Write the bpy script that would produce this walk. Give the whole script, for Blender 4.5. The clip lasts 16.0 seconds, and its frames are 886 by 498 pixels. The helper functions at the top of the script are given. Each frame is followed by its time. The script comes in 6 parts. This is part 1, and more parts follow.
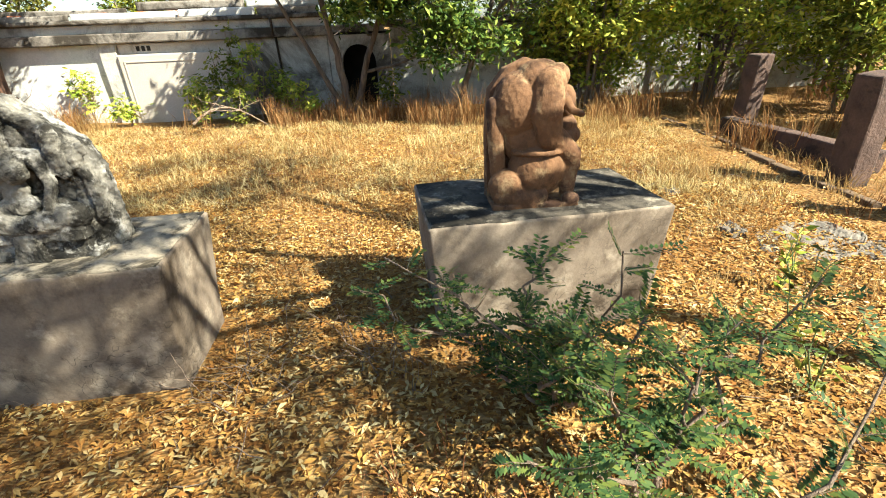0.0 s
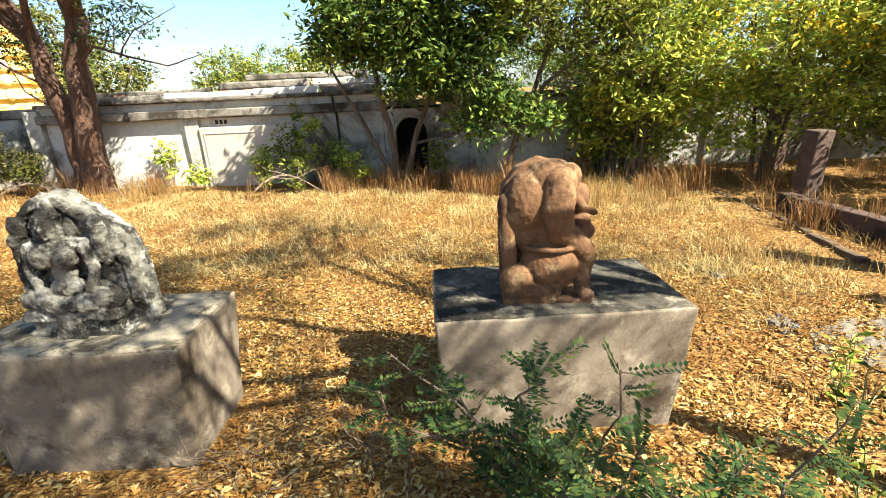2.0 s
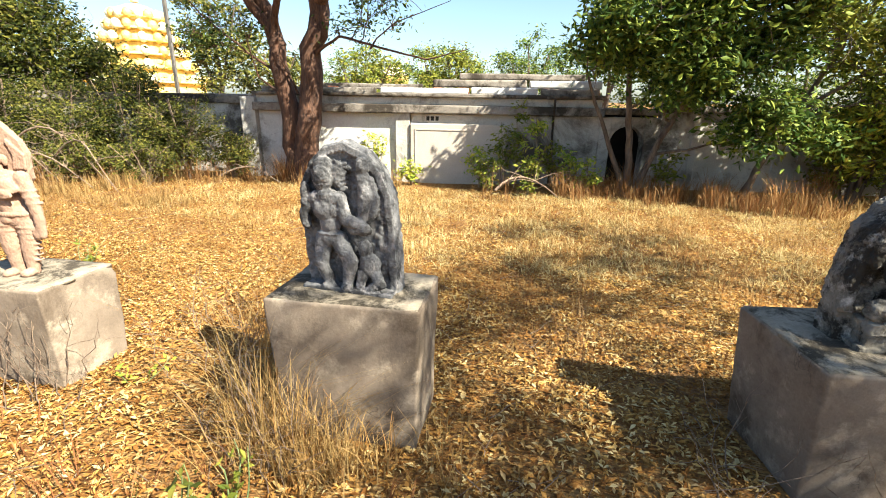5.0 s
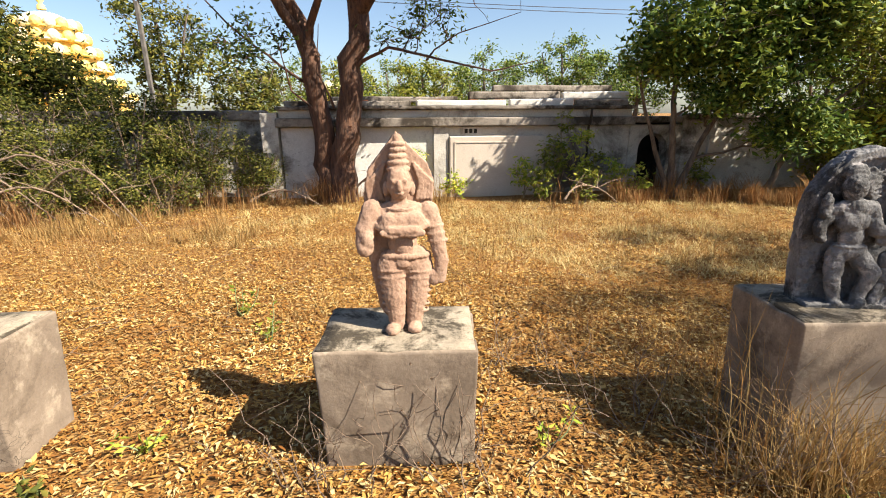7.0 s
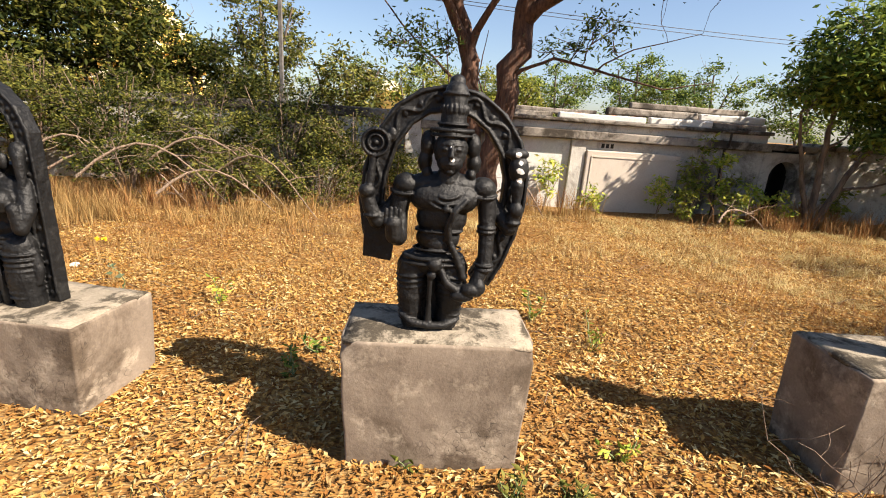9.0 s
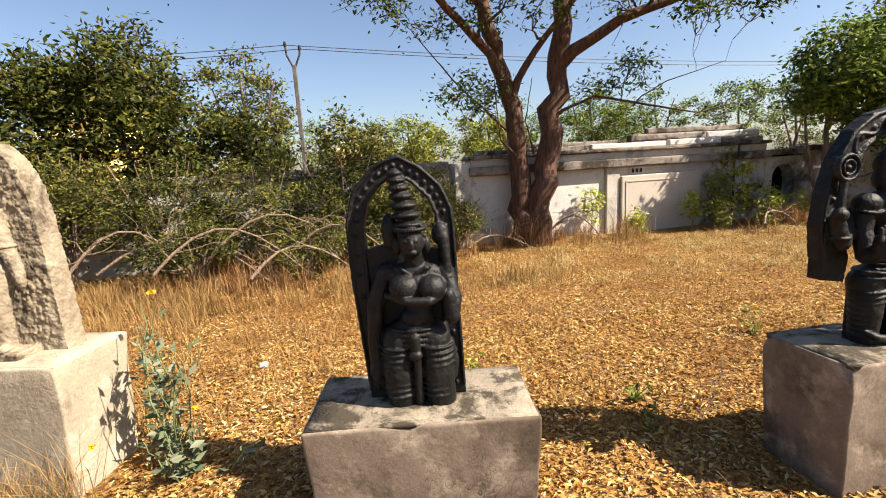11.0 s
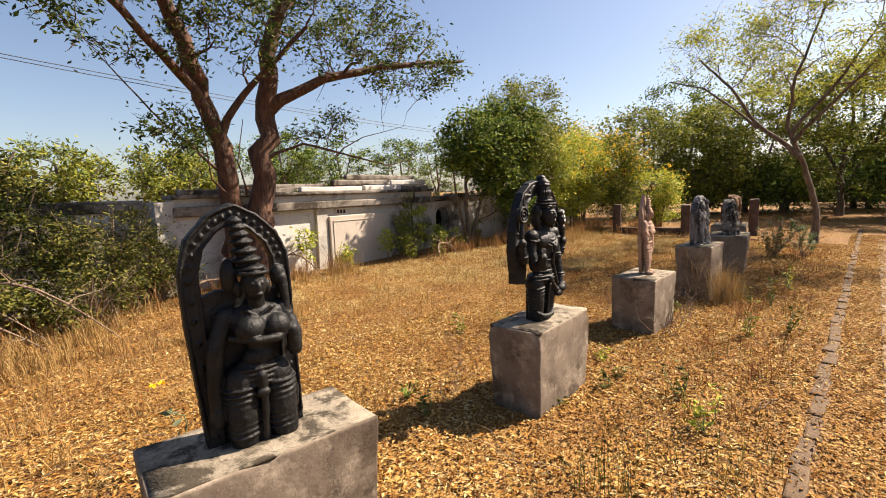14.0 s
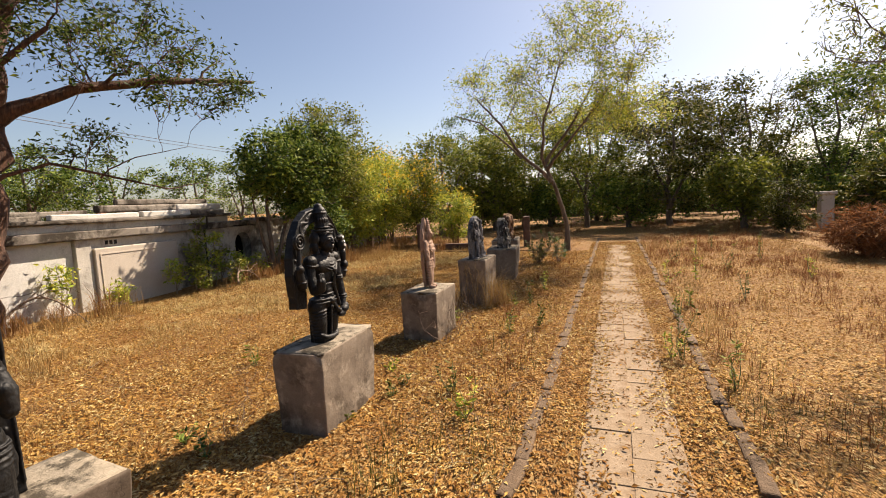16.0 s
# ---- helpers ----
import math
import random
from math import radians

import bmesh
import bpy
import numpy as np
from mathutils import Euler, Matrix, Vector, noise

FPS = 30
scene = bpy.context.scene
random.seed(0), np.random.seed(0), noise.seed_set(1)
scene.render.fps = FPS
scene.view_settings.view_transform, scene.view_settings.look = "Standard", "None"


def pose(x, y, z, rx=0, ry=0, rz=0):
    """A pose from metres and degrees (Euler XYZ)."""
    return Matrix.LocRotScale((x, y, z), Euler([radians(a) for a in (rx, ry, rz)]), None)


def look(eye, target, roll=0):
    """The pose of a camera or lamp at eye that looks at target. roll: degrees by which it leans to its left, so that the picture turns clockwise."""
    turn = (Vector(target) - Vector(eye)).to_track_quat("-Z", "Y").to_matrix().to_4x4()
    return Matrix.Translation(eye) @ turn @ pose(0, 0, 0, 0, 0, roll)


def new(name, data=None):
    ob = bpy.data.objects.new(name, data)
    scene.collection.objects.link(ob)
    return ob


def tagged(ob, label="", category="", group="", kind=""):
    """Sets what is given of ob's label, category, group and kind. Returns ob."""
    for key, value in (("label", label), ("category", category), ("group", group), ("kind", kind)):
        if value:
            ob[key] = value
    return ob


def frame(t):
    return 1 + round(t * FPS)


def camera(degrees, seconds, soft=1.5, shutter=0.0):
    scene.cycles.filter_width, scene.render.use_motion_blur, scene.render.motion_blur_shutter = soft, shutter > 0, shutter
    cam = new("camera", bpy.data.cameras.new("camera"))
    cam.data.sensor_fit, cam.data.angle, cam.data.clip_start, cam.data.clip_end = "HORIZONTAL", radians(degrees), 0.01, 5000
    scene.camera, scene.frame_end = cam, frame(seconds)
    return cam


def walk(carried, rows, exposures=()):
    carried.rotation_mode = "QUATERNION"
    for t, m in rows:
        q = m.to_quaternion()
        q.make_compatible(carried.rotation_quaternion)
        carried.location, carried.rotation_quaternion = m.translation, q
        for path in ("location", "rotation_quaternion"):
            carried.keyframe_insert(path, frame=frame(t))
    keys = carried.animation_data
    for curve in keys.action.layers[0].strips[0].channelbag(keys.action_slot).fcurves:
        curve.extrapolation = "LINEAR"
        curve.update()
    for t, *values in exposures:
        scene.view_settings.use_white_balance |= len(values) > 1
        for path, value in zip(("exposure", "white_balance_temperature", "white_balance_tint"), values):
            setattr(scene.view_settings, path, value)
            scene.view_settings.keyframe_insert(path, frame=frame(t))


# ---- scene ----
# The walk: seconds, x, y, z, yaw, pitch, roll.
cam = camera(88.3, 16.0, 1.0)
PATH = [
    (0, 6.354, 0.289, 1.454, -0.31, -26.49, -2.18),
    (0.5, 6.686, 0.351, 1.431, 0.73, -26.80, -2.97),
    (1, 6.810, 0.461, 1.526, 2.11, -25.48, -4.51),
    (1.5, 6.865, 0.367, 1.607, 3.23, -21.58, -4.19),
    (2, 6.560, 0.351, 1.602, 6.62, -19.16, -2.66),
    (2.5, 6.128, 0.340, 1.551, 11.72, -17.88, -1.46),
    (3, 5.621, 0.382, 1.522, 13.12, -18.83, -1.59),
    (3.5, 5.107, 0.272, 1.555, 9.37, -18.67, -0.01),
    (4, 4.406, 0.193, 1.593, 12.30, -20.04, 0.08),
    (4.5, 3.775, 0.070, 1.586, 11.48, -19.19, 0.95),
    (7, 0.571, 0.137, 1.531, -1.31, -16.53, -0.29),
    (7.5, -0.119, 0.069, 1.611, -4.03, -15.58, 2.26),
    (8, -0.732, 0.174, 1.529, -1.58, -14.30, 2.67),
    (8.5, -1.181, 0.233, 1.472, -1.62, -14.91, 4.19),
    (9, -1.733, 0.144, 1.500, -0.39, -15.92, 4.07),
    (11.5, -4.404, 0.400, 1.486, -8.83, -9.43, -4.33),
    (12, -4.736, 0.408, 1.520, -2.89, -10.59, -5.40),
    (12.5, -4.843, 0.318, 1.566, -13.70, -11.84, -4.46),
    (13, -4.785, 0.211, 1.606, -26.44, -9.08, -3.45),
    (13.5, -4.719, 0.273, 1.574, -37.41, -8.23, -2.66),
    (14, -4.705, 0.252, 1.571, -46.67, -7.14, -2.00),
    (14.5, -4.638, 0.149, 1.580, -55.18, -6.59, -2.48),
    (15, -4.684, -0.005, 1.607, -63.83, -5.50, -2.79),
    (15.5, -4.694, -0.086, 1.608, -67.96, -5.33, -3.25),
    (16, -4.723, -0.115, 1.612, -69.27, -5.59, -2.94),
]
walk(cam, [(t, pose(x, y, z, 90 + pitch, 0, yaw) @ pose(0, 0, 0, 0, 0, roll)) for t, x, y, z, yaw, pitch, roll in PATH],
     [(0, 2.13, 6250, 1), (3, 2.12, 6300, 2), (4.5, 2.16, 6350, 4), (7, 1.63, 6600, 11), (9, 1.59, 6700, 14), (12, 1.53, 6800, 15), (14, 1.48, 7100, 17), (16, 1.24, 7300, 17)])

# ---- light: a clear morning, the sun high behind the right shoulder ----
SUN_EL, SUN_AZ = radians(44), radians(115)
world = bpy.data.worlds.new("world")
scene.world = world
world.use_nodes = True
wn = world.node_tree
sky = wn.nodes.new("ShaderNodeTexSky")
sky.sky_type = 'NISHITA'
sky.sun_disc = False
sky.sun_elevation, sky.sun_rotation = SUN_EL, SUN_AZ
sky.air_density, sky.dust_density, sky.ozone_density = 1.0, 1.2, 2.4
wn.links.new(sky.outputs[0], wn.nodes["Background"].inputs[0])
wn.nodes["Background"].inputs[1].default_value = 0.060
sun = new("sun", bpy.data.lights.new("sun", "SUN"))
sun.data.energy, sun.data.angle, sun.data.color = 5.0, radians(0.53), (1.0, 0.91, 0.76)
SUN_DIR = Vector((math.sin(SUN_AZ) * math.cos(SUN_EL), math.cos(SUN_AZ) * math.cos(SUN_EL), math.sin(SUN_EL)))
sun.matrix_world = look(SUN_DIR * 30, (0, 0, 0))

# ---- materials ----


def nodes_of(name):
    m = bpy.data.materials.new(name)
    m.use_nodes = True
    nt = m.node_tree
    return m, nt, nt.nodes["Principled BSDF"]


def ramp(nt, fac, stops):
    r = nt.nodes.new("ShaderNodeValToRGB")
    els = r.color_ramp.elements
    while len(els) < len(stops):
        els.new(0.5)
    for e, (p, c) in zip(els, stops):
        e.position, e.color = p, (*c, 1)
    nt.links.new(fac, r.inputs[0])
    return r.outputs[0]


def noise_of(nt, scale, detail=6, rough=0.6, coord="Object", distort=0.0):
    tc = nt.nodes.new("ShaderNodeTexCoord")
    n = nt.nodes.new("ShaderNodeTexNoise")
    n.inputs["Scale"].default_value, n.inputs["Detail"].default_value = scale, detail
    n.inputs["Roughness"].default_value, n.inputs["Distortion"].default_value = rough, distort
    nt.links.new(tc.outputs[coord], n.inputs["Vector"])
    return n.outputs[0]


def mixed(nt, fac, a, b, kind='MIX'):
    x = nt.nodes.new("ShaderNodeMix")
    x.data_type, x.blend_type = 'RGBA', kind
    for sock, v in ((x.inputs[0], fac), (x.inputs[6], a), (x.inputs[7], b)):
        if isinstance(v, (int, float)):
            sock.default_value = v
        elif isinstance(v, tuple):
            sock.default_value = (*v, 1)
        else:
            nt.links.new(v, sock)
    return x.outputs[2]


def bumped(nt, bsdf, height, strength, dist):
    b = nt.nodes.new("ShaderNodeBump")
    b.inputs["Strength"].default_value, b.inputs["Distance"].default_value = strength, dist
    nt.links.new(height, b.inputs["Height"])
    nt.links.new(b.outputs[0], bsdf.inputs["Normal"])


def stone(name, dark, light, stain, scale=6.0, rough=0.85, stain_at=(0.52, 0.62), bump=0.5, grain=60.0, spec=0.4, cracks=0.0, pale=None):
    """Stone or plaster: broad tone, stains with their own edges, fine grain, optional cracks."""
    m, nt, bs = nodes_of(name)
    col = ramp(nt, noise_of(nt, scale, 8, 0.65), [(0.3, dark), (0.7, light)])
    st = ramp(nt, noise_of(nt, scale * 0.55, 10, 0.72, distort=0.4), [(stain_at[0], (0, 0, 0)), (stain_at[1], (1, 1, 1))])
    col = mixed(nt, st, col, stain)
    if pale:
        pa = ramp(nt, noise_of(nt, scale * 1.7, 8, 0.7), [(0.54, (0, 0, 0)), (0.68, (1, 1, 1))])
        col = mixed(nt, pa, col, pale)
    fine = noise_of(nt, grain, 4, 0.7)
    col = mixed(nt, 0.35, col, ramp(nt, fine, [(0.3, (0.35, 0.35, 0.35)), (0.7, (1, 1, 1))]), 'MULTIPLY')
    height = fine
    if cracks:
        tc = nt.nodes.new("ShaderNodeTexCoord")
        warp = nt.nodes.new("ShaderNodeVectorMath")
        warp.operation = 'ADD'
        wob = nt.nodes.new("ShaderNodeTexNoise")
        wob.inputs["Scale"].default_value = 5
        nt.links.new(tc.outputs["Object"], warp.inputs[0])
        nt.links.new(wob.outputs[1], warp.inputs[1])
        nt.links.new(tc.outputs["Object"], wob.inputs["Vector"])
        vo = nt.nodes.new("ShaderNodeTexVoronoi")
        vo.feature = 'DISTANCE_TO_EDGE'
        vo.inputs["Scale"].default_value = 5.5
        nt.links.new(warp.outputs[0], vo.inputs["Vector"])
        line = ramp(nt, vo.outputs["Distance"], [(0.0, (1, 1, 1)), (0.020, (0, 0, 0))])
        mask = ramp(nt, noise_of(nt, 1.7, 3), [(0.50, (0, 0, 0)), (0.60, (cracks, cracks, cracks))])
        line = mixed(nt, 1.0, line, mask, 'MULTIPLY')
        col = mixed(nt, line, col, tuple(c * 0.25 for c in dark))
        height = mixed(nt, line, fine, (0.0, 0.0, 0.0))
    nt.links.new(col, bs.inputs["Base Color"])
    bs.inputs["Roughness"].default_value = rough
    bs.inputs["Specular IOR Level"].default_value = spec
    chisel = nt.nodes.new("ShaderNodeMath")
    chisel.operation = 'MULTIPLY_ADD'
    nt.links.new(noise_of(nt, grain * 0.4, 5, 0.6), chisel.inputs[0])
    chisel.inputs[1].default_value = 1.6
    nt.links.new(height, chisel.inputs[2])
    bumped(nt, bs, chisel.outputs[0], bump, 0.012)
    return m


def foliage(name, shades, trans=0.35, rough=0.5, patch=None):
    """Leaves that differ piece by piece and let some light through."""
    m, nt, bs = nodes_of(name)
    geo = nt.nodes.new("ShaderNodeNewGeometry")
    n = len(shades)
    col = ramp(nt, geo.outputs["Random Per Island"], [((i + 0.5) / n, c) for i, c in enumerate(shades)])
    col = mixed(nt, 0.45, col, ramp(nt, noise_of(nt, 0.9, 3), [(0.35, (0.62, 0.62, 0.58)), (0.65, (1, 1, 1))]), 'MULTIPLY')
    if patch:
        col = mixed(nt, ramp(nt, noise_of(nt, 1.1, 6, 0.65), [(0.46, (0, 0, 0)), (0.62, (0.75, 0.75, 0.75))]), col, patch)
    nt.links.new(col, bs.inputs["Base Color"])
    bs.inputs["Roughness"].default_value = rough
    bs.inputs["Specular IOR Level"].default_value = 0.14
    if trans:
        tr = nt.nodes.new("ShaderNodeBsdfTranslucent")
        nt.links.new(col, tr.inputs[0])
        mx = nt.nodes.new("ShaderNodeMixShader")
        mx.inputs[0].default_value = trans
        nt.links.new(bs.outputs[0], mx.inputs[1])
        nt.links.new(tr.outputs[0], mx.inputs[2])
        nt.links.new(mx.outputs[0], nt.nodes["Material Output"].inputs[0])
    return m


def plain(name, a, b, scale=20.0, rough=0.6, metal=0.0, bump=0.2, dist=0.005):
    m, nt, bs = nodes_of(name)
    n = noise_of(nt, scale, 6, 0.65)
    nt.links.new(ramp(nt, n, [(0.35, a), (0.65, b)]), bs.inputs["Base Color"])
    bs.inputs["Roughness"].default_value, bs.inputs["Metallic"].default_value = rough, metal
    bumped(nt, bs, n, bump, dist)
    return m


def bark(name, dark, light, scale=14.0):
    m, nt, bs = nodes_of(name)
    tc = nt.nodes.new("ShaderNodeTexCoord")
    mp = nt.nodes.new("ShaderNodeMapping")
    mp.inputs["Scale"].default_value = (1, 1, 0.16)
    nt.links.new(tc.outputs["Object"], mp.inputs["Vector"])
    n = nt.nodes.new("ShaderNodeTexNoise")
    n.inputs["Scale"].default_value, n.inputs["Detail"].default_value, n.inputs["Roughness"].default_value = scale, 10, 0.7
    nt.links.new(mp.outputs[0], n.inputs["Vector"])
    nt.links.new(ramp(nt, n.outputs[0], [(0.36, dark), (0.62, light)]), bs.inputs["Base Color"])
    bs.inputs["Roughness"].default_value = 0.9
    bumped(nt, bs, n.outputs[0], 1.0, 0.03)
    return m


def ground_material():
    """Trodden earth under broken leaf litter: flakes of several sizes, bare patches."""
    m, nt, bs = nodes_of("litter_earth")
    tc = nt.nodes.new("ShaderNodeTexCoord")

    def flakes(scale, stretch):
        mp = nt.nodes.new("ShaderNodeMapping")
        mp.inputs["Scale"].default_value = (1, stretch, 1)
        mp.inputs["Rotation"].default_value = (0, 0, scale)
        nt.links.new(tc.outputs["Object"], mp.inputs["Vector"])
        v = nt.nodes.new("ShaderNodeTexVoronoi")
        v.inputs["Scale"].default_value = scale
        nt.links.new(mp.outputs[0], v.inputs["Vector"])
        sep = nt.nodes.new("ShaderNodeSeparateColor")
        nt.links.new(v.outputs["Color"], sep.inputs[0])
        return sep.outputs[0], v.outputs["Distance"]

    f1, d1 = flakes(30.0, 2.1)
    f2, d2 = flakes(52.0, 0.5)
    stops = [(0.0, (0.101, 0.0433, 0.0124)), (0.3, (0.213, 0.104, 0.0272)), (0.6, (0.307, 0.167, 0.0491)), (0.85, (0.366, 0.231, 0.0836)), (1.0, (0.414, 0.301, 0.138))]
    col = mixed(nt, 0.5, ramp(nt, f1, stops), ramp(nt, f2, stops))
    bare = ramp(nt, noise_of(nt, 0.55, 6, 0.6), [(0.56, (0, 0, 0)), (0.68, (1, 1, 1))])
    col = mixed(nt, bare, col, ramp(nt, noise_of(nt, 9.0, 6), [(0.3, (0.144, 0.0756, 0.0324)), (0.7, (0.259, 0.151, 0.0648))]))
    broad = ramp(nt, noise_of(nt, 0.22, 4), [(0.35, (0.72, 0.62, 0.55)), (0.65, (1, 1, 1))])
    col = mixed(nt, 1.0, col, broad, 'MULTIPLY')
    nt.links.new(col, bs.inputs["Base Color"])
    bs.inputs["Roughness"].default_value = 0.85
    bs.inputs["Specular IOR Level"].default_value = 0.2
    bumped(nt, bs, d1, 0.8, 0.03)
    return m


M_GROUND = ground_material()
M_LITTER = foliage("dry_leaf", [(0.175, 0.0731, 0.0193), (0.335, 0.168, 0.0418), (0.467, 0.27, 0.0771), (0.524, 0.336, 0.109), (0.583, 0.468, 0.232)], 0.12, 0.6, (0.24, 0.11, 0.0321))
M_STRAW = foliage("straw", [(0.262, 0.16, 0.0592), (0.362, 0.237, 0.0948), (0.425, 0.3, 0.13), (0.312, 0.173, 0.065)], 0.25, 0.7)
M_PALESTRAW = foliage("pale_straw", [(0.42, 0.32, 0.13), (0.52, 0.41, 0.19), (0.60, 0.49, 0.25)], 0.25, 0.8)
M_RUSSET = foliage("russet_grass", [(0.22, 0.0979, 0.0367), (0.306, 0.166, 0.0673), (0.367, 0.227, 0.104)], 0.25, 0.7)
M_GREYSTRAW = foliage("brown_straw", [(0.139, 0.0564, 0.0237), (0.25, 0.108, 0.0454), (0.201, 0.0808, 0.0315), (0.32, 0.152, 0.0672)], 0.2, 0.7)
M_DARKLEAF = foliage("dark_leaf", [(0.03617, 0.07172, 0.01512), (0.07731, 0.1296, 0.02188), (0.135, 0.1908, 0.03366), (0.2475, 0.297, 0.05049)], 0.26, 0.6)
M_THICKET = foliage("thicket_leaf", [(0.016, 0.025, 0.004), (0.036, 0.048, 0.007), (0.068, 0.078, 0.012), (0.15, 0.142, 0.024)], 0.3, 0.6)
M_LEAF = foliage("green_leaf", [(0.07884, 0.1058, 0.01748), (0.1481, 0.1785, 0.02438), (0.2171, 0.2346, 0.03478), (0.3054, 0.3008, 0.04876)], 0.26, 0.6)
M_LIGHTLEAF = foliage("light_leaf", [(0.179, 0.2586, 0.03283), (0.3138, 0.3878, 0.04928), (0.4476, 0.474, 0.07104), (0.5967, 0.5459, 0.08752)], 0.26, 0.6)
M_DUSTLEAF = foliage("dusty_leaf", [(0.036, 0.046, 0.009), (0.072, 0.084, 0.014), (0.135, 0.138, 0.024), (0.20, 0.178, 0.038)], 0.2, 0.65)
M_FEATHER = foliage("feathery_leaf", [(0.03295, 0.07095, 0.02723), (0.05665, 0.104, 0.03537), (0.09405, 0.1414, 0.04356), (0.1507, 0.1859, 0.04356)], 0.3, 0.5)
M_BOUGH = foliage("bough_leaf", [(0.022, 0.042, 0.010), (0.042, 0.072, 0.014), (0.075, 0.108, 0.020), (0.14, 0.165, 0.032)], 0.3, 0.55)
M_MILKWEED = foliage("milkweed_leaf", [(0.10, 0.135, 0.02), (0.16, 0.185, 0.03), (0.22, 0.21, 0.035)], 0.45, 0.5)
M_THISTLE = foliage("thistle_leaf", [(0.085, 0.115, 0.062), (0.14, 0.172, 0.10), (0.235, 0.255, 0.17)], 0.25, 0.6)
M_YELLOW = foliage("yellow_petal", [(0.75, 0.50, 0.02), (0.85, 0.62, 0.04), (0.80, 0.42, 0.02)], 0.3, 0.6)
M_BARK = bark("red_bark", (0.0238, 0.0112, 0.0072), (0.131, 0.0636, 0.036), 20)
M_GREYBARK = bark("grey_bark", (0.0504, 0.036, 0.0288), (0.173, 0.13, 0.0936))
M_TWIG = bark("twig", (0.115, 0.072, 0.0504), (0.288, 0.209, 0.144), 40)
M_STEM = plain("milkweed_stem", (0.227, 0.171, 0.095), (0.333, 0.276, 0.173), 30)
M_GREENSTEM = plain("green_stem", (0.0864, 0.122, 0.0432), (0.158, 0.194, 0.0792), 30)
M_PLASTER = stone("cracked_plaster", (0.168, 0.130, 0.098), (0.285, 0.229, 0.176), (0.092, 0.068, 0.048), 3.0, 0.92, (0.45, 0.60), 0.16, 90, 0.2, 0.9, (0.38, 0.315, 0.24))
M_PLASTER_TOP = stone("lichened_plaster", (0.204, 0.173, 0.13), (0.359, 0.305, 0.233), (0.0619, 0.0507, 0.0363), 9.0, 0.95, (0.47, 0.56), 0.5, 70, 0.2, 0.5)
M_DARKTOP = stone("blackened_plaster", (0.052, 0.045, 0.036), (0.12, 0.10, 0.078), (0.022, 0.019, 0.015), 7.0, 0.95, (0.47, 0.58), 0.5, 70, 0.2, 0.3, (0.27, 0.235, 0.185))
M_PALEPLASTER = stone("pale_plaster", (0.30, 0.255, 0.185), (0.44, 0.385, 0.29), (0.16, 0.13, 0.09), 3.0, 0.92, (0.54, 0.66), 0.3, 60, 0.2, 0.7, (0.52, 0.46, 0.36))
M_WALL = stone("limewashed_wall", (0.435, 0.404, 0.358), (0.622, 0.591, 0.537), (0.117, 0.101, 0.0856), 1.3, 0.95, (0.49, 0.62), 0.4, 40, 0.2, 0.6)
M_WALLWHITE = stone("white_wall", (0.528, 0.504, 0.464), (0.672, 0.656, 0.624), (0.192, 0.168, 0.144), 1.6, 0.95, (0.54, 0.66), 0.25, 40, 0.2, 0.5)
M_PANEL = stone("buff_panel", (0.48, 0.412, 0.343), (0.563, 0.501, 0.432), (0.343, 0.289, 0.233), 1.4, 0.95, (0.58, 0.75), 0.2, 60, 0.2, 0.2)
M_COPING = stone("weathered_coping", (0.194, 0.168, 0.143), (0.363, 0.324, 0.279), (0.0551, 0.0454, 0.0356), 2.2, 0.95, (0.45, 0.56), 0.5, 40, 0.2)
M_BRICK = plain("brick", (0.259, 0.0864, 0.0432), (0.374, 0.158, 0.0864), 25, 0.9)
M_PAVE = stone("dusty_paving", (0.233, 0.164, 0.102), (0.349, 0.264, 0.182), (0.175, 0.101, 0.0482), 2.5, 0.9, (0.47, 0.62), 0.4, 70, 0.2)
M_EDGE = stone("edging_stone", (0.10, 0.066, 0.042), (0.20, 0.135, 0.085), (0.0535, 0.0293, 0.0138), 5, 0.9, (0.5, 0.62), 0.5, 70, 0.2)
M_POST = stone("dark_granite", (0.0648, 0.0396, 0.0324), (0.151, 0.0936, 0.072), (0.0324, 0.0252, 0.0216), 4, 0.85, (0.5, 0.62), 0.6, 60, 0.3)
M_ROCK = stone("pale_rock", (0.15, 0.125, 0.10), (0.215, 0.185, 0.15), (0.0778, 0.0648, 0.0518), 4, 0.9, (0.55, 0.65), 0.6, 50, 0.2)
M_RED = stone("red_sandstone", (0.125, 0.058, 0.027), (0.225, 0.118, 0.057), (0.058, 0.028, 0.016), 6, 0.85, (0.48, 0.60), 0.3, 70, 0.3, 0, (0.323, 0.217, 0.115))
M_GREYLICHEN = stone("lichened_grey_stone", (0.115, 0.103, 0.086), (0.262, 0.242, 0.207), (0.028, 0.025, 0.020), 8, 0.9, (0.45, 0.54), 0.35, 60, 0.3, 0, (0.422, 0.401, 0.367))
M_BLUEGREY = stone("bluish_grey_stone", (0.0816, 0.0816, 0.0848), (0.204, 0.201, 0.204), (0.034, 0.034, 0.0354), 7, 0.8, (0.48, 0.58), 0.35, 60, 0.4, 0, (0.313, 0.292, 0.286))
M_PINK = stone("pink_sandstone", (0.282, 0.173, 0.12), (0.392, 0.265, 0.192), (0.166, 0.0864, 0.0547), 5, 0.85, (0.55, 0.68), 0.22, 80, 0.3)
M_BLACK = stone("black_stone", (0.00336, 0.00336, 0.00364), (0.00952, 0.00952, 0.0098), (0.00224, 0.00224, 0.00252), 9, 0.55, (0.5, 0.6), 0.2, 150, 0.30, 0, (0.0179, 0.0174, 0.0168))
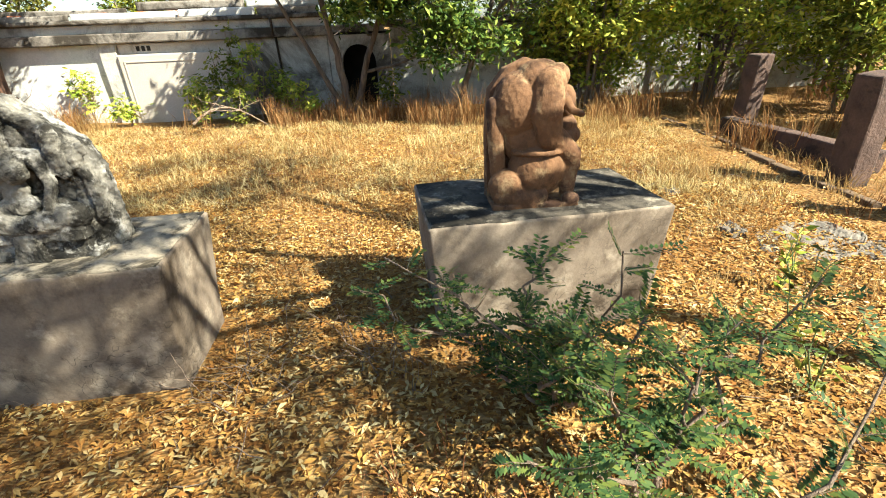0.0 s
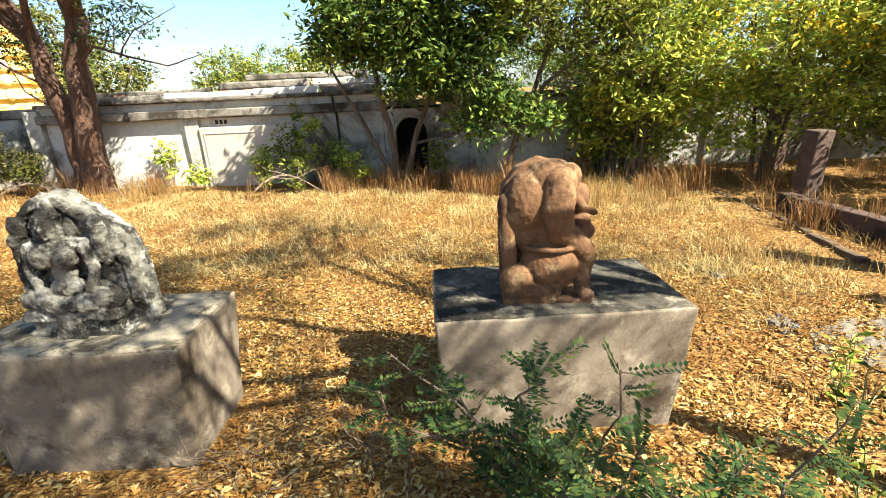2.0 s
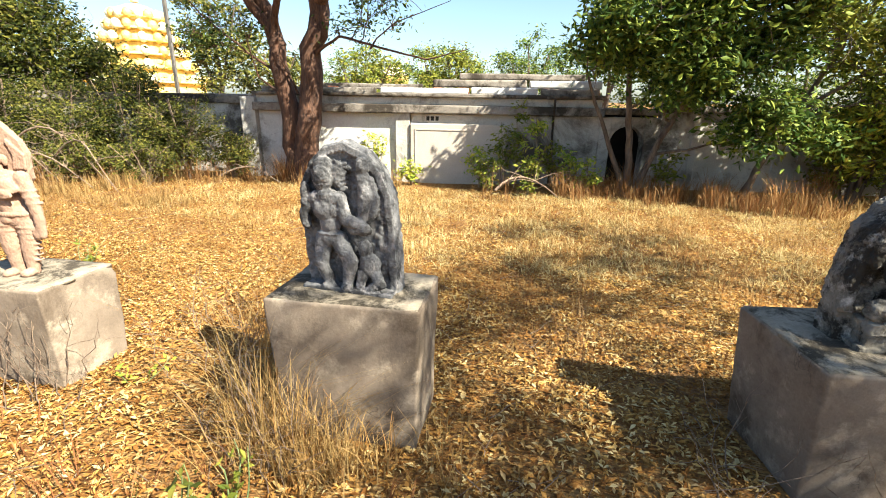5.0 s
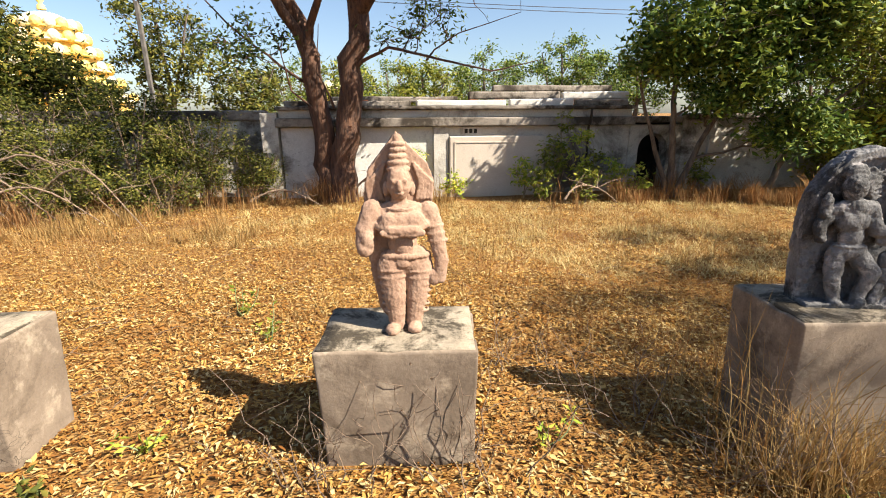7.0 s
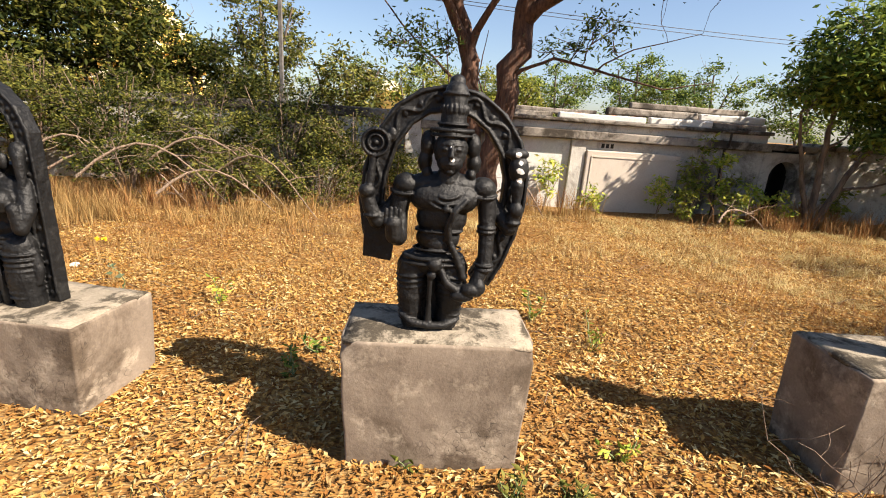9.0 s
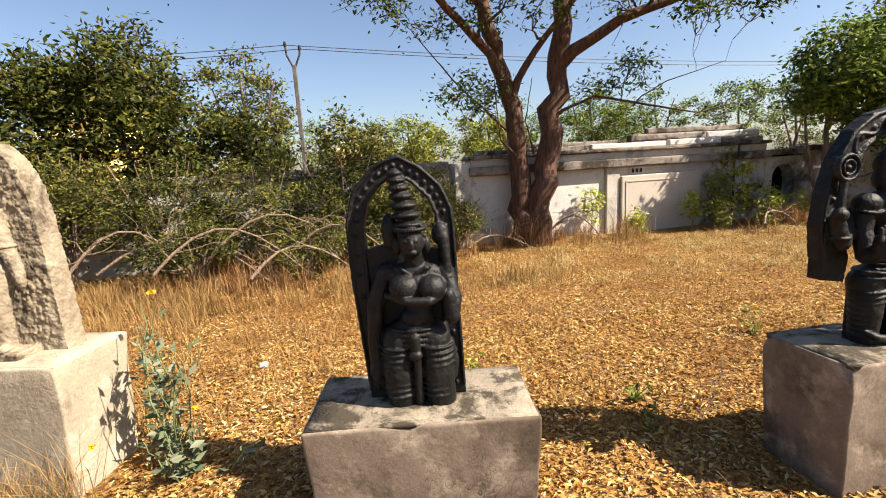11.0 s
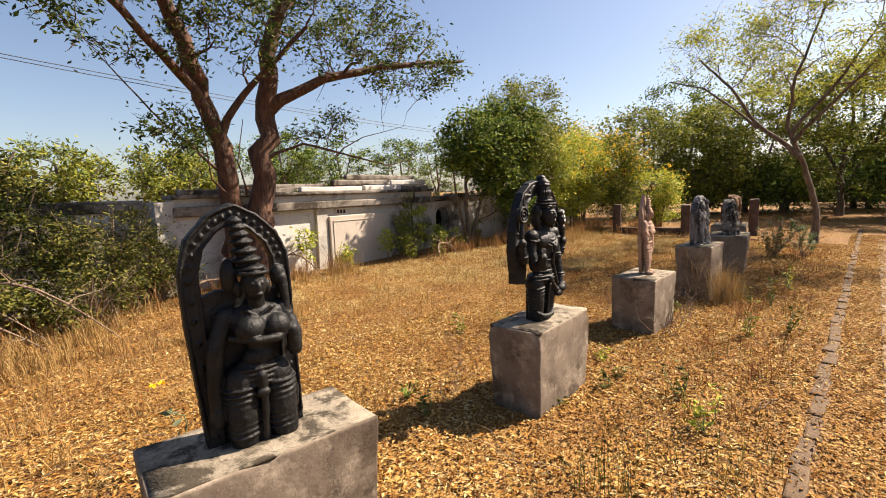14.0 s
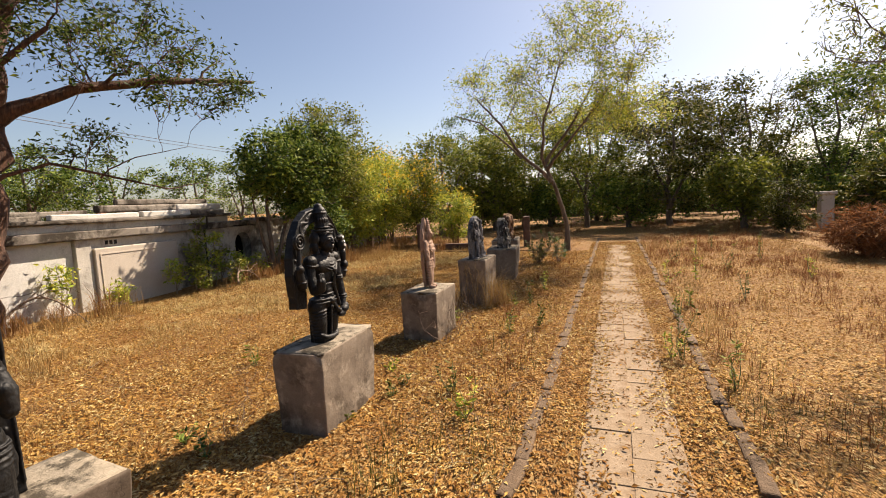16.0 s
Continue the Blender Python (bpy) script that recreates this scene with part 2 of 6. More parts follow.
M_TAN = stone("pale_tan_stone", (0.22, 0.177, 0.122), (0.343, 0.294, 0.214), (0.0922, 0.0734, 0.0521), 6, 0.9, (0.50, 0.60), 0.35, 60, 0.2)
M_GOLD = plain("temple_paint", (0.663, 0.425, 0.0765), (0.748, 0.561, 0.187), 3, 0.7, 0, 0.1)
M_CREAM = plain("cream_paint", (0.68, 0.595, 0.357), (0.731, 0.663, 0.468), 4, 0.7, 0, 0.1)
M_CONCRETE = plain("pole_concrete", (0.075, 0.068, 0.06), (0.14, 0.128, 0.115), 10, 0.9)
M_IRON = plain("dark_iron", (0.0216, 0.018, 0.0158), (0.0576, 0.0432, 0.036), 20, 0.6, 0.4)
M_WIRE = plain("wire", (0.036, 0.036, 0.0396), (0.0648, 0.0648, 0.072), 5, 0.5, 0.5, 0)
M_DARK = plain("near_black", (0.0072, 0.0072, 0.0072), (0.0216, 0.0194, 0.0173), 6, 0.95)
M_WHITE = plain("chalk_mark", (0.54, 0.522, 0.495), (0.72, 0.702, 0.675), 30, 0.9)
# dead leaves and straw have no sheen
for m in (M_LITTER, M_STRAW, M_PALESTRAW, M_RUSSET, M_GREYSTRAW):
    m.node_tree.nodes["Principled BSDF"].inputs["Specular IOR Level"].default_value = 0.06
    m.node_tree.nodes["Principled BSDF"].inputs["Roughness"].default_value = 0.9

# ---- helpers for building ----


def link_mesh(name, me, material, parent=None, label=""):
    ob = new(name, me)
    if material and not me.materials:
        me.materials.append(material)
    if parent:
        ob.parent = parent
    if label:
        ob["label"] = label
    return ob


def part(name, bm, material, parent=None, label=""):
    me = bpy.data.meshes.new(name)
    bm.to_mesh(me)
    bm.free()
    return link_mesh(name, me, material, parent, label)


def thing(name, m, label, category, group="", kind=""):
    ob = new(name)
    ob.empty_display_size = 0.1
    ob.matrix_world = m
    return tagged(ob, label, category, group, kind)


def soup(name, verts, faces):
    """A mesh from arrays of corners and of equal-sided faces."""
    verts, faces = np.asarray(verts, np.float32), np.asarray(faces, np.int32)
    me = bpy.data.meshes.new(name)
    me.vertices.add(len(verts))
    me.vertices.foreach_set("co", verts.ravel())
    n, k = faces.shape
    me.loops.add(n * k)
    me.loops.foreach_set("vertex_index", faces.ravel())
    me.polygons.add(n)
    me.polygons.foreach_set("loop_start", np.arange(0, n * k, k, dtype=np.int32))
    me.update(calc_edges=True)
    me.validate()
    return me


def smooth(me):
    me.polygons.foreach_set("use_smooth", np.ones(len(me.polygons), bool))
    return me


def block(x0, x1, y0, y1, z0, z1, bevel=0.008, rough=0.0, cuts=0):
    """A block with softened, slightly uneven edges."""
    bm = bmesh.new()
    bmesh.ops.create_cube(bm, size=1)
    for v in bm.verts:
        v.co = Vector(((x0 + x1) / 2 + v.co.x * (x1 - x0), (y0 + y1) / 2 + v.co.y * (y1 - y0), (z0 + z1) / 2 + v.co.z * (z1 - z0)))
    if bevel:
        bmesh.ops.bevel(bm, geom=bm.edges[:], offset=bevel, segments=2, affect='EDGES', profile=0.5)
    if cuts:
        long = [e for e in bm.edges if e.calc_length() > 0.12]
        bmesh.ops.subdivide_edges(bm, edges=long, cuts=cuts, use_grid_fill=True)
    if rough:
        for v in bm.verts:
            v.co += noise.noise_vector(v.co * 4.3 + Vector((x0 * 7, y0 * 3, 1))) * rough
    return bm


def tube(pts, radii, sides=7):
    pts = [Vector(p) for p in pts]
    verts, faces = [], []
    side = Vector((0.31, 0.87, 0.13)).normalized()
    for i, p in enumerate(pts):
        t = (pts[min(i + 1, len(pts) - 1)] - pts[max(i - 1, 0)]).normalized()
        a = t.cross(side).normalized()
        b = t.cross(a)
        for k in range(sides):
            w = 2 * math.pi * k / sides
            verts.append(p + (a * math.cos(w) + b * math.sin(w)) * radii[i])
    for i in range(len(pts) - 1):
        for k in range(sides):
            k2 = (k + 1) % sides
            faces.append((i * sides + k, i * sides + k2, (i + 1) * sides + k2, (i + 1) * sides + k))
    return verts, faces


class Gather:
    """Collects quads from many tubes into one mesh."""

    def __init__(self):
        self.v, self.f = [], []

    def add(self, vf):
        n = len(self.v)
        self.v += [tuple(p) for p in vf[0]]
        self.f += [tuple(i + n for i in f) for f in vf[1]]

    def mesh(self, name):
        return smooth(soup(name, self.v, self.f))


def wavy(rng, p0, p1, r0, r1, n=6, wob=0.06):
    p0, p1 = Vector(p0), Vector(p1)
    d = (p1 - p0).length
    off = Vector(rng.normal(0, 1, 3)) * d * wob
    pts, rad = [], []
    for i in range(n + 1):
        s = i / n
        jig = Vector(rng.normal(0, 1, 3)) * d * wob * 0.25 * (0 < i < n)
        pts.append(p0.lerp(p1, s) + off * math.sin(s * math.pi) + jig)
        rad.append(r0 + (r1 - r0) * s)
    return pts, rad


def leaves(rng, centres, size, width, droop=0.3, fold=0.25, up=0.0):
    """Folded lance-shaped leaves at the given places, facing all ways."""
    n = len(centres)
    d = rng.normal(0, 1, (n, 3))
    d[:, 2] = d[:, 2] * (0.6 if not up else 0.4) - droop + up
    d /= np.linalg.norm(d, axis=1)[:, None]
    s = np.cross(d, rng.normal(0, 1, (n, 3)) * 0.7 + [0.3, -0.25, 0.75])
    s /= np.linalg.norm(s, axis=1)[:, None]
    nrm = np.cross(d, s)
    ln = (size * rng.uniform(0.6, 1.25, n))[:, None]
    w = ln * width
    c = np.asarray(centres)
    v = np.stack([c, c + d * ln * 0.45 + s * w * 0.5 + nrm * w * fold, c + d * ln, c + d * ln * 0.45 - s * w * 0.5 + nrm * w * fold], 1).reshape(-1, 3)
    i = np.arange(n)[:, None] * 4
    return v, np.concatenate([i + [[0, 1, 2]], i + [[0, 2, 3]]])


def in_ellipsoid(rng, centre, radii, n, hollow=0.35):
    d = rng.normal(0, 1, (n, 3))
    d /= np.linalg.norm(d, axis=1)[:, None]
    r = (hollow + (1 - hollow) * rng.uniform(0, 1, n) ** 0.6)[:, None]
    return np.asarray(centre) + d * r * np.asarray(radii)


def woody(name, label, category, base, trunks, clumps, leaf_mat, bark_mat, leaf=0.09, width=0.42, per=90, spread=0.35, seed=1, droop=0.3, group="", twig=0.02, flowers=0, flower_from=0.0, sides=7):
    """A tree or shrub: tapered trunks and limbs, each clump of leaves on a bough of its own."""
    rng = np.random.default_rng(seed)
    base = Vector(base)
    root = thing(name, Matrix.Translation(base), label, category, group)
    g = Gather()
    spine = []
    for pts, r0, r1 in trunks:
        pts = [Vector(p) for p in pts]
        fine, rad = [], []
        n = len(pts) - 1
        for i in range(n):
            for k in range(4):
                s = (i + k / 4) / n
                p = pts[i].lerp(pts[i + 1], k / 4)
                fine.append(p + Vector(rng.normal(0, 1, 3)) * r0 * 0.18)
                rad.append((r0 + (r1 - r0) * s) * (1.0 + 0.35 * max(0, 0.12 - s) / 0.12))
        fine.append(pts[-1])
        rad.append(r1)
        fine[0] = fine[0] - Vector((0, 0, 0.08))
        g.add(tube([p - base for p in fine], rad, sides + 3))
        spine += [(p, r) for p, r in zip(fine[3:], rad[3:])]
    cl = []
    for c in clumps:
        c = Vector(c)
        far = sorted(spine, key=lambda q: (q[0] - c).length + 1.2 * max(0, q[0].z - c.z + 0.25))
        p, r = far[int(rng.integers(0, min(3, len(far))))]
        pts, rad = wavy(rng, p, c, min(r * 0.6, twig * 1.6), twig * 0.25, 6, 0.09)
        g.add(tube([q - base for q in pts], rad, 5))
        spine += [(q, rr) for q, rr in zip(pts[2:5], rad[2:5])]
        for _ in range(3):
            e = c + Vector(rng.normal(0, spread * 0.6, 3))
            sub, srad = wavy(rng, pts[4], e, twig * 0.35, twig * 0.12, 3, 0.1)
            g.add(tube([q - base for q in sub], srad, 4))
        cl.append(c - base)
    link_mesh("trunk", g.mesh("trunk"), bark_mat, root)
    if per:
        cen = np.repeat(np.array([tuple(c) for c in cl]), per, 0)
        cen = cen + rng.normal(0, 1, cen.shape) * spread * np.array([0.6, 0.6, 0.42]) * rng.uniform(0.4, 1.2, (len(cen), 1))
        v, f = leaves(rng, cen, leaf, width, droop)
        link_mesh("crown", soup("crown", v, f), leaf_mat, root)
    if flowers:
        top = np.array([tuple(c) for c in cl if c.z >= flower_from])
        cen = top[rng.integers(0, len(top), flowers)] + rng.normal(0, spread * 0.6, (flowers, 3)) + [0, -0.1, 0.12]
        v, f = leaves(rng, np.repeat(cen, 5, 0) + rng.normal(0, 0.025, (flowers * 5, 3)), 0.055, 0.8, 0.0)
        link_mesh("blossom", soup("blossom", v, f), M_YELLOW, root, "clusters of yellow flowers")
    return root


def blades(rng, places, height, lean=0.35, width=0.006):
    """Bent grass blades, one at each place."""
    n = len(places)
    p = np.asarray(places)
    a = rng.uniform(0, 2 * math.pi, n)
    h = height * rng.uniform(0.45, 1.2, n)
    out = np.stack([np.cos(a), np.sin(a), np.zeros(n)], 1) * (h * rng.uniform(0.1, 2 * lean, n))[:, None]
    side = np.stack([-np.sin(a), np.cos(a), np.zeros(n)], 1) * width
    up = np.zeros((n, 3))
    up[:, 2] = h
    v = np.stack([p - side, p + side, p + out * 0.35 + up * 0.6 - side * 0.8, p + out * 0.35 + up * 0.6 + side * 0.8, p + out + up * 0.95], 1).reshape(-1, 3)
    i = np.arange(n)[:, None] * 5
    return v, np.concatenate([i + [[0, 1, 3]], i + [[0, 3, 2]], i + [[2, 3, 4]]])


# ---- ground ----
def swell(x, y):
    return 0.05 * noise.noise(Vector((x * 0.35, y * 0.35, 3))) + 0.018 * noise.noise(Vector((x * 1.9, y * 1.9, 7)))


def level(x, y):
    """The ground's height: uneven, and flat along the paved walk."""
    k = min(1.0, max(0.0, (abs(y + 0.1) - 0.9) / 0.8))
    return swell(x, y) * k


gx = np.concatenate([[-900, -300, -120, -60, -35], np.arange(-22, 26, 0.3), [32, 45, 70, 120, 300, 900]])
gy = np.concatenate([[-900, -300, -120, -60, -35], np.arange(-20, 14, 0.3), [18, 25, 40, 70, 120, 300, 900]])
gv = [(x, y, level(x, y) if -22 < x < 26 and -20 < y < 14 else 0.0) for y in gy for x in gx]
nx = len(gx)
gf = [(j * nx + i, j * nx + i + 1, (j + 1) * nx + i + 1, (j + 1) * nx + i) for j in range(len(gy) - 1) for i in range(nx - 1)]
tagged(link_mesh("ground", smooth(soup("ground", gv, gf)), M_GROUND), "earth covered in golden dry leaf litter", "ground", kind="structure")

# ---- the old wall behind the row: W() is a place along it, u metres from the pilaster ----
WALL = pose(0.9, 9.0, 0, 0, 0, 4.5)


def wall_piece(name, parent, material, u0, u1, d0, d1, z0, z1, bevel=0.012, rough=0.01, cuts=3, label=""):
    return part(name, block(u0, u1, d0, d1, z0, z1, bevel, rough, cuts), material, parent, label)


wall = thing("wall_north", WALL, "long limewashed masonry wall, stained and weathered", "wall", kind="structure")
wall_piece("wall_face", wall, M_WALLWHITE, -3.1, -0.30, 0.06, 0.36, -0.1, 1.30, label="peeling white limewashed face")
wall_piece("wall_face", wall, M_WALL, -0.012, 3.58, 0.05, 0.36, -0.1, 1.30)
wall_piece("pilaster", wall, M_WALL, -0.30, -0.012, -0.02, 0.34, -0.1, 1.30)
wall_piece("panel", wall, M_PANEL, 0.0, 1.85, -0.07, 0.045, -0.1, 1.12, 0.02, 0.004, label="smooth buff plaster panel")
wall_piece("panel_rim", wall, M_PANEL, 0.09, 0.115, -0.082, -0.072, 0.02, 1.02, 0.003, 0, 0)
wall_piece("panel_rim", wall, M_PANEL, 0.12, 1.76, -0.082, -0.072, 0.995, 1.02, 0.003, 0, 0)
wall_piece("ledge", wall, M_COPING, -3.15, 3.62, -0.10, 0.36, 1.302, 1.46, 0.02, 0.015, 6, "projecting weathered ledge")
wall_piece("upper_course", wall, M_WALL, -3.1, 3.58, 0.02, 0.36, 1.462, 1.60)
wall_piece("coping", wall, M_COPING, -3.15, 3.62, -0.08, 0.40, 1.602, 1.67, 0.02, 0.015, 6)
wall_piece("end_pillar", wall, M_WALL, -3.42, -3.12, -0.05, 0.40, -0.1, 1.56)
wall_piece("wall_face", wall, M_WALL, -20, -3.43, 0.35, 0.65, -0.1, 1.42)
wall_piece("coping", wall, M_COPING, -20, -3.44, 0.27, 0.72, 1.422, 1.60, 0.03, 0.02, 5)
for i in range(3):
    wall_piece("painted_mark", wall, M_DARK, 0.30 + 0.09 * i, 0.36 + 0.09 * i, 0.042, 0.047, 1.17, 1.25, 0, 0, 0, "short dark painted strokes")
# the doorway: jambs and a low arched hood, dark inside
for u0, u1 in ((3.59, 3.80), (4.42, 4.70)):
    wall_piece("wall_face", wall, M_WALL, u0, u1, 0.05, 0.36, -0.1, 1.30)
bm = bmesh.new()
n = 12
out = [(3.802, 1.30), (4.418, 1.30)] + [(4.11 + 0.306 * math.cos(math.pi * k / n), 0.84 + 0.30 * math.sin(math.pi * k / n)) for k in range(n + 1)]
fr = [bm.verts.new((u, 0.06, z)) for u, z in out]
bk = [bm.verts.new((u, 0.36, z)) for u, z in out]
bm.faces.new(fr)
bm.faces.new(bk[::-1])
for k in range(len(out)):
    k2 = (k + 1) % len(out)
    bm.faces.new((fr[k2], fr[k], bk[k], bk[k2]))
bmesh.ops.recalc_face_normals(bm, faces=bm.faces)
part("arch", bm, M_WALL, wall, "low arched opening, dark inside")
# near-black recess faces: the shade inside the opening is put into their colour
wall_piece("recess_back", wall, M_DARK, 3.6, 4.7, 0.95, 1.0, -0.1, 1.3, 0, 0, 0)
wall_piece("recess_side", wall, M_DARK, 3.62, 3.68, 0.362, 0.948, -0.1, 1.3, 0, 0, 0)
wall_piece("recess_side", wall, M_DARK, 4.60, 4.66, 0.362, 0.948, -0.1, 1.3, 0, 0, 0)
wall_piece("recess_top", wall, M_DARK, 3.6, 4.7, 0.362, 0.998, 1.302, 1.34, 0, 0, 0)
wall_piece("wall_face", wall, M_WALL, 4.71, 14.0, 0.05, 0.36, -0.1, 1.40)
for k in range(6):
    wall_piece("pilaster", wall, M_WALL, 5.25 + 1.5 * k, 5.37 + 1.5 * k, -0.01, 0.046, -0.1, 1.39, 0.01, 0.004, 2)
wall_piece("coping", wall, M_COPING, 4.61, 14.0, -0.05, 0.42, 1.402, 1.52, 0.03, 0.02, 6)
wall_piece("ledge", wall, M_COPING, 3.63, 4.60, -0.06, 0.36, 1.345, 1.46, 0.02, 0.015, 2)
g = Gather()
g.add(tube([(2.72, -0.02, -0.05), (2.72, -0.02, 0.8), (2.71, -0.02, 1.29), (2.70, -0.14, 1.36), (2.70, -0.14, 1.62)], [0.022] * 5, 8))
link_mesh("drain_pipe", g.mesh("drain_pipe"), M_IRON, wall, "thin rusty black pipe")

# old stone shafts laid along the top of the wall, brick stubs between them
rng = np.random.default_rng(5)
for i, (u0, u1, d, z, r) in enumerate([(-3.0, -0.7, 0.12, 1.71, 0.05), (-0.6, 1.1, 0.10, 1.715, 0.055), (1.15, 2.4, 0.08, 1.725, 0.065), (2.45, 3.5, 0.10, 1.72, 0.06), (0.4, 2.2, 0.30, 1.86, 0.07), (2.25, 3.6, 0.30, 1.86, 0.07), (0.9, 3.3, 0.42, 1.995, 0.055), (-2.2, 0.2, 0.32, 1.79, 0.05)]):
    shaft = thing("stone_shaft", WALL @ pose((u0 + u1) / 2, d, z, 0, 0, float(rng.uniform(-1.2, 1.2))), "weathered pale stone shaft lying on the wall top", "stone shaft", "shafts on the wall")
    h = (u1 - u0) / 2
    part("shaft", block(-h, h, -r * 1.1, r * 1.1, -r, r, r * 0.4, 0.012, 4), M_WALLWHITE if i in (1, 2, 5) else M_COPING, shaft)
for u in (-0.2, 0.5, 1.0, 1.65, 2.05, 2.6, 3.1, -1.6):
    brick = thing("loose_brick", WALL @ pose(u, 0.28, 1.675, 0, 0, float(rng.uniform(-20, 20))), "worn red brick propping stone on the wall", "brick", "bricks on the wall")
    part("brick", block(-0.1, 0.1, -0.05, 0.05, 0.0, 0.11, 0.008, 0.004), M_BRICK, brick)

# a plain wall that closes the far side behind the trees
far = thing("wall_far", pose(36, -8, 0, 0, 0, 90), "distant low compound wall behind trees", "wall", kind="structure")
part("wall_face", block(-22, 30, -0.15, 0.15, -0.1, 1.1, 0.02, 0.02, 6), M_EDGE, far)

# ---- the paved walk and its edging ----
pave = thing("pavement", pose(0, 0, 0), "dusty cracked paving slabs strewn with leaves", "pavement", kind="structure")
rng = np.random.default_rng(9)
part("bed", block(-7.6, 11.2, -0.51, 0.11, -0.08, 0.006, 0.01, 0.004, 12), M_PAVE, pave, "worn dusty bed under the slabs")
x = -7.5
while x < 11:
    w = float(rng.uniform(0.29, 0.33))
    for y0, y1 in ((-0.50, -0.201), (-0.198, 0.10)):
        if rng.uniform() > 0.06:
            tilt = pose(x + w / 2, (y0 + y1) / 2 + float(rng.uniform(-0.006, 0.006)), float(rng.uniform(-0.009, 0.0)), float(rng.uniform(-0.4, 0.4)), float(rng.uniform(-0.4, 0.4)), float(rng.uniform(-0.8, 0.8)))
            s = part("paving_slab", block(-w / 2 + 0.001, w / 2 - 0.001, (y0 - y1) / 2, (y1 - y0) / 2, -0.05, 0.018, 0.004, 0.004, 2), M_PAVE, pave)
            s.matrix_basis = tilt
    x += w
edge = thing("kerb", pose(0, 0, 0), "row of dark edging stones beside the walk", "kerb", kind="structure")
stones = [part("edging_stone", block(-0.19, 0.19, -0.045, 0.045, -0.1, 0.022, 0.014, 0.012, 3), M_EDGE).data for _ in range(3)]
for o in [o for o in bpy.data.objects if o.name.startswith("edging_stone")]:
    bpy.data.objects.remove(o)
for y in (0.455, -0.87):
    x = -7.5
    while x < 14:
        s = link_mesh("edging_stone", stones[int(rng.integers(0, 3))], None, edge)
        s.matrix_basis = pose(x, y + float(rng.normal(0, 0.012)), float(rng.uniform(-0.012, 0.006)), 0, float(rng.normal(0, 0.9)), float(rng.normal(0, 2.5)))
        x += 0.375
for k in range(12):
    s = link_mesh("edging_stone", stones[k % 3], None, edge)
    s.matrix_basis = pose(9.9 + 0.03 * math.sin(k), 2.6 + 0.42 * k, 0.0, 0, 0, 90 + float(rng.normal(0, 4)))

# ---- pedestals: x, y, turn, half width, half depth, height, taper ----
PEDESTALS = [
    (6.842, 2.503, 8.4, 0.590, 0.323, 0.647, 0.89),
    (4.748, 2.097, 6.9, 0.479, 0.299, 0.643, 0.86),
    (2.413, 1.990, 0.1, 0.358, 0.224, 0.719, 0.92),
    (0.416, 2.044, -0.0, 0.347, 0.230, 0.597, 0.92),
    (-1.722, 2.057, 2.8, 0.413, 0.210, 0.600, 0.92),
    (-3.826, 2.303, -7.0, 0.490, 0.253, 0.472, 0.94),
    (-5.814, 2.849, -9.7, 0.395, 0.239, 0.705, 0.88),
]
PED_LABELS = [
    "grey plastered pedestal with a dark lichened top", "grey plastered pedestal, cracked and dappled with shade",
    "tall narrow grey pedestal overgrown with dry grass", "small square plastered pedestal with dry creepers",
    "grey plastered pedestal covered with hairline cracks", "broad low plastered pedestal with a stained rim",
    "pale plastered pedestal with a chipped front edge",
]


def pedestal(i, x, y, turn, a, b, h, k):
    root = thing("pedestal", pose(x, y, 0, 0, 0, turn), PED_LABELS[i], "pedestal", "pedestals in the row")
    body = M_PALEPLASTER if i == 6 else M_PLASTER
    for name, z0, z1, mat, inset in (("body", -0.14, h - 0.003, body, 0.0), ("top", h - 0.020, h, M_DARKTOP if i == 0 else M_PALEPLASTER if i == 6 else M_PLASTER_TOP, 0.013)):
        bm = bmesh.new()
        bmesh.ops.create_cube(bm, size=1)
        for v in bm.verts:
            z = z1 if v.co.z > 0 else z0
            s = k + (1 - k) * max(0, z) / h
            v.co = Vector((math.copysign((a - inset) * s, v.co.x), math.copysign((b - inset) * s, v.co.y), z))
        if name == "body":
            bmesh.ops.bevel(bm, geom=bm.edges[:], offset=0.013, segments=3, affect='EDGES', profile=0.6)
        bmesh.ops.subdivide_edges(bm, edges=[e for e in bm.edges if e.calc_length() > 0.1], cuts=13 if name == "body" else 7, use_grid_fill=True)
        for v in bm.verts:
            q = v.co + Vector((i * 11.0, 0, 0))
            wear = noise.noise_vector(q * 3.1) * 0.010 + noise.noise_vector(q * 13) * 0.004
            rim = abs(abs(v.co.x) - a) < 0.016 or abs(abs(v.co.y) - b) < 0.016
            chip = max(0.0, noise.noise(q * 7.0) - 0.22) * (0.05 if rim and v.co.z > z1 - 0.05 and name == "body" else 0.0)
            v.co += Vector((wear.x - math.copysign(chip, v.co.x), wear.y - math.copysign(chip, v.co.y), -chip if v.co.z > z1 - 0.02 else wear.z))
            if name == "body":
                v.co.z = min(v.co.z, z1)
            if name == "top":
                v.co.z = z1 + 0.002 + 0.003 * noise.noise(q * 6) if v.co.z > (z0 + z1) / 2 else z0
        part(name, bm, mat, root)
        for p in root.children[-1].data.polygons:
            p.use_smooth = True
    return root


for i, row in enumerate(PEDESTALS):
    pedestal(i, *row)

# ---- statues: closed shapes welded into one skin, then roughened like weathered carving ----


def unit_ball(sub):
    bm = bmesh.new()
    bmesh.ops.create_icosphere(bm, subdivisions=sub, radius=1)
    v = np.array([tuple(q.co) for q in bm.verts])
    f = [tuple(q.index for q in p.verts) for p in bm.faces]
    bm.free()
    return v, f


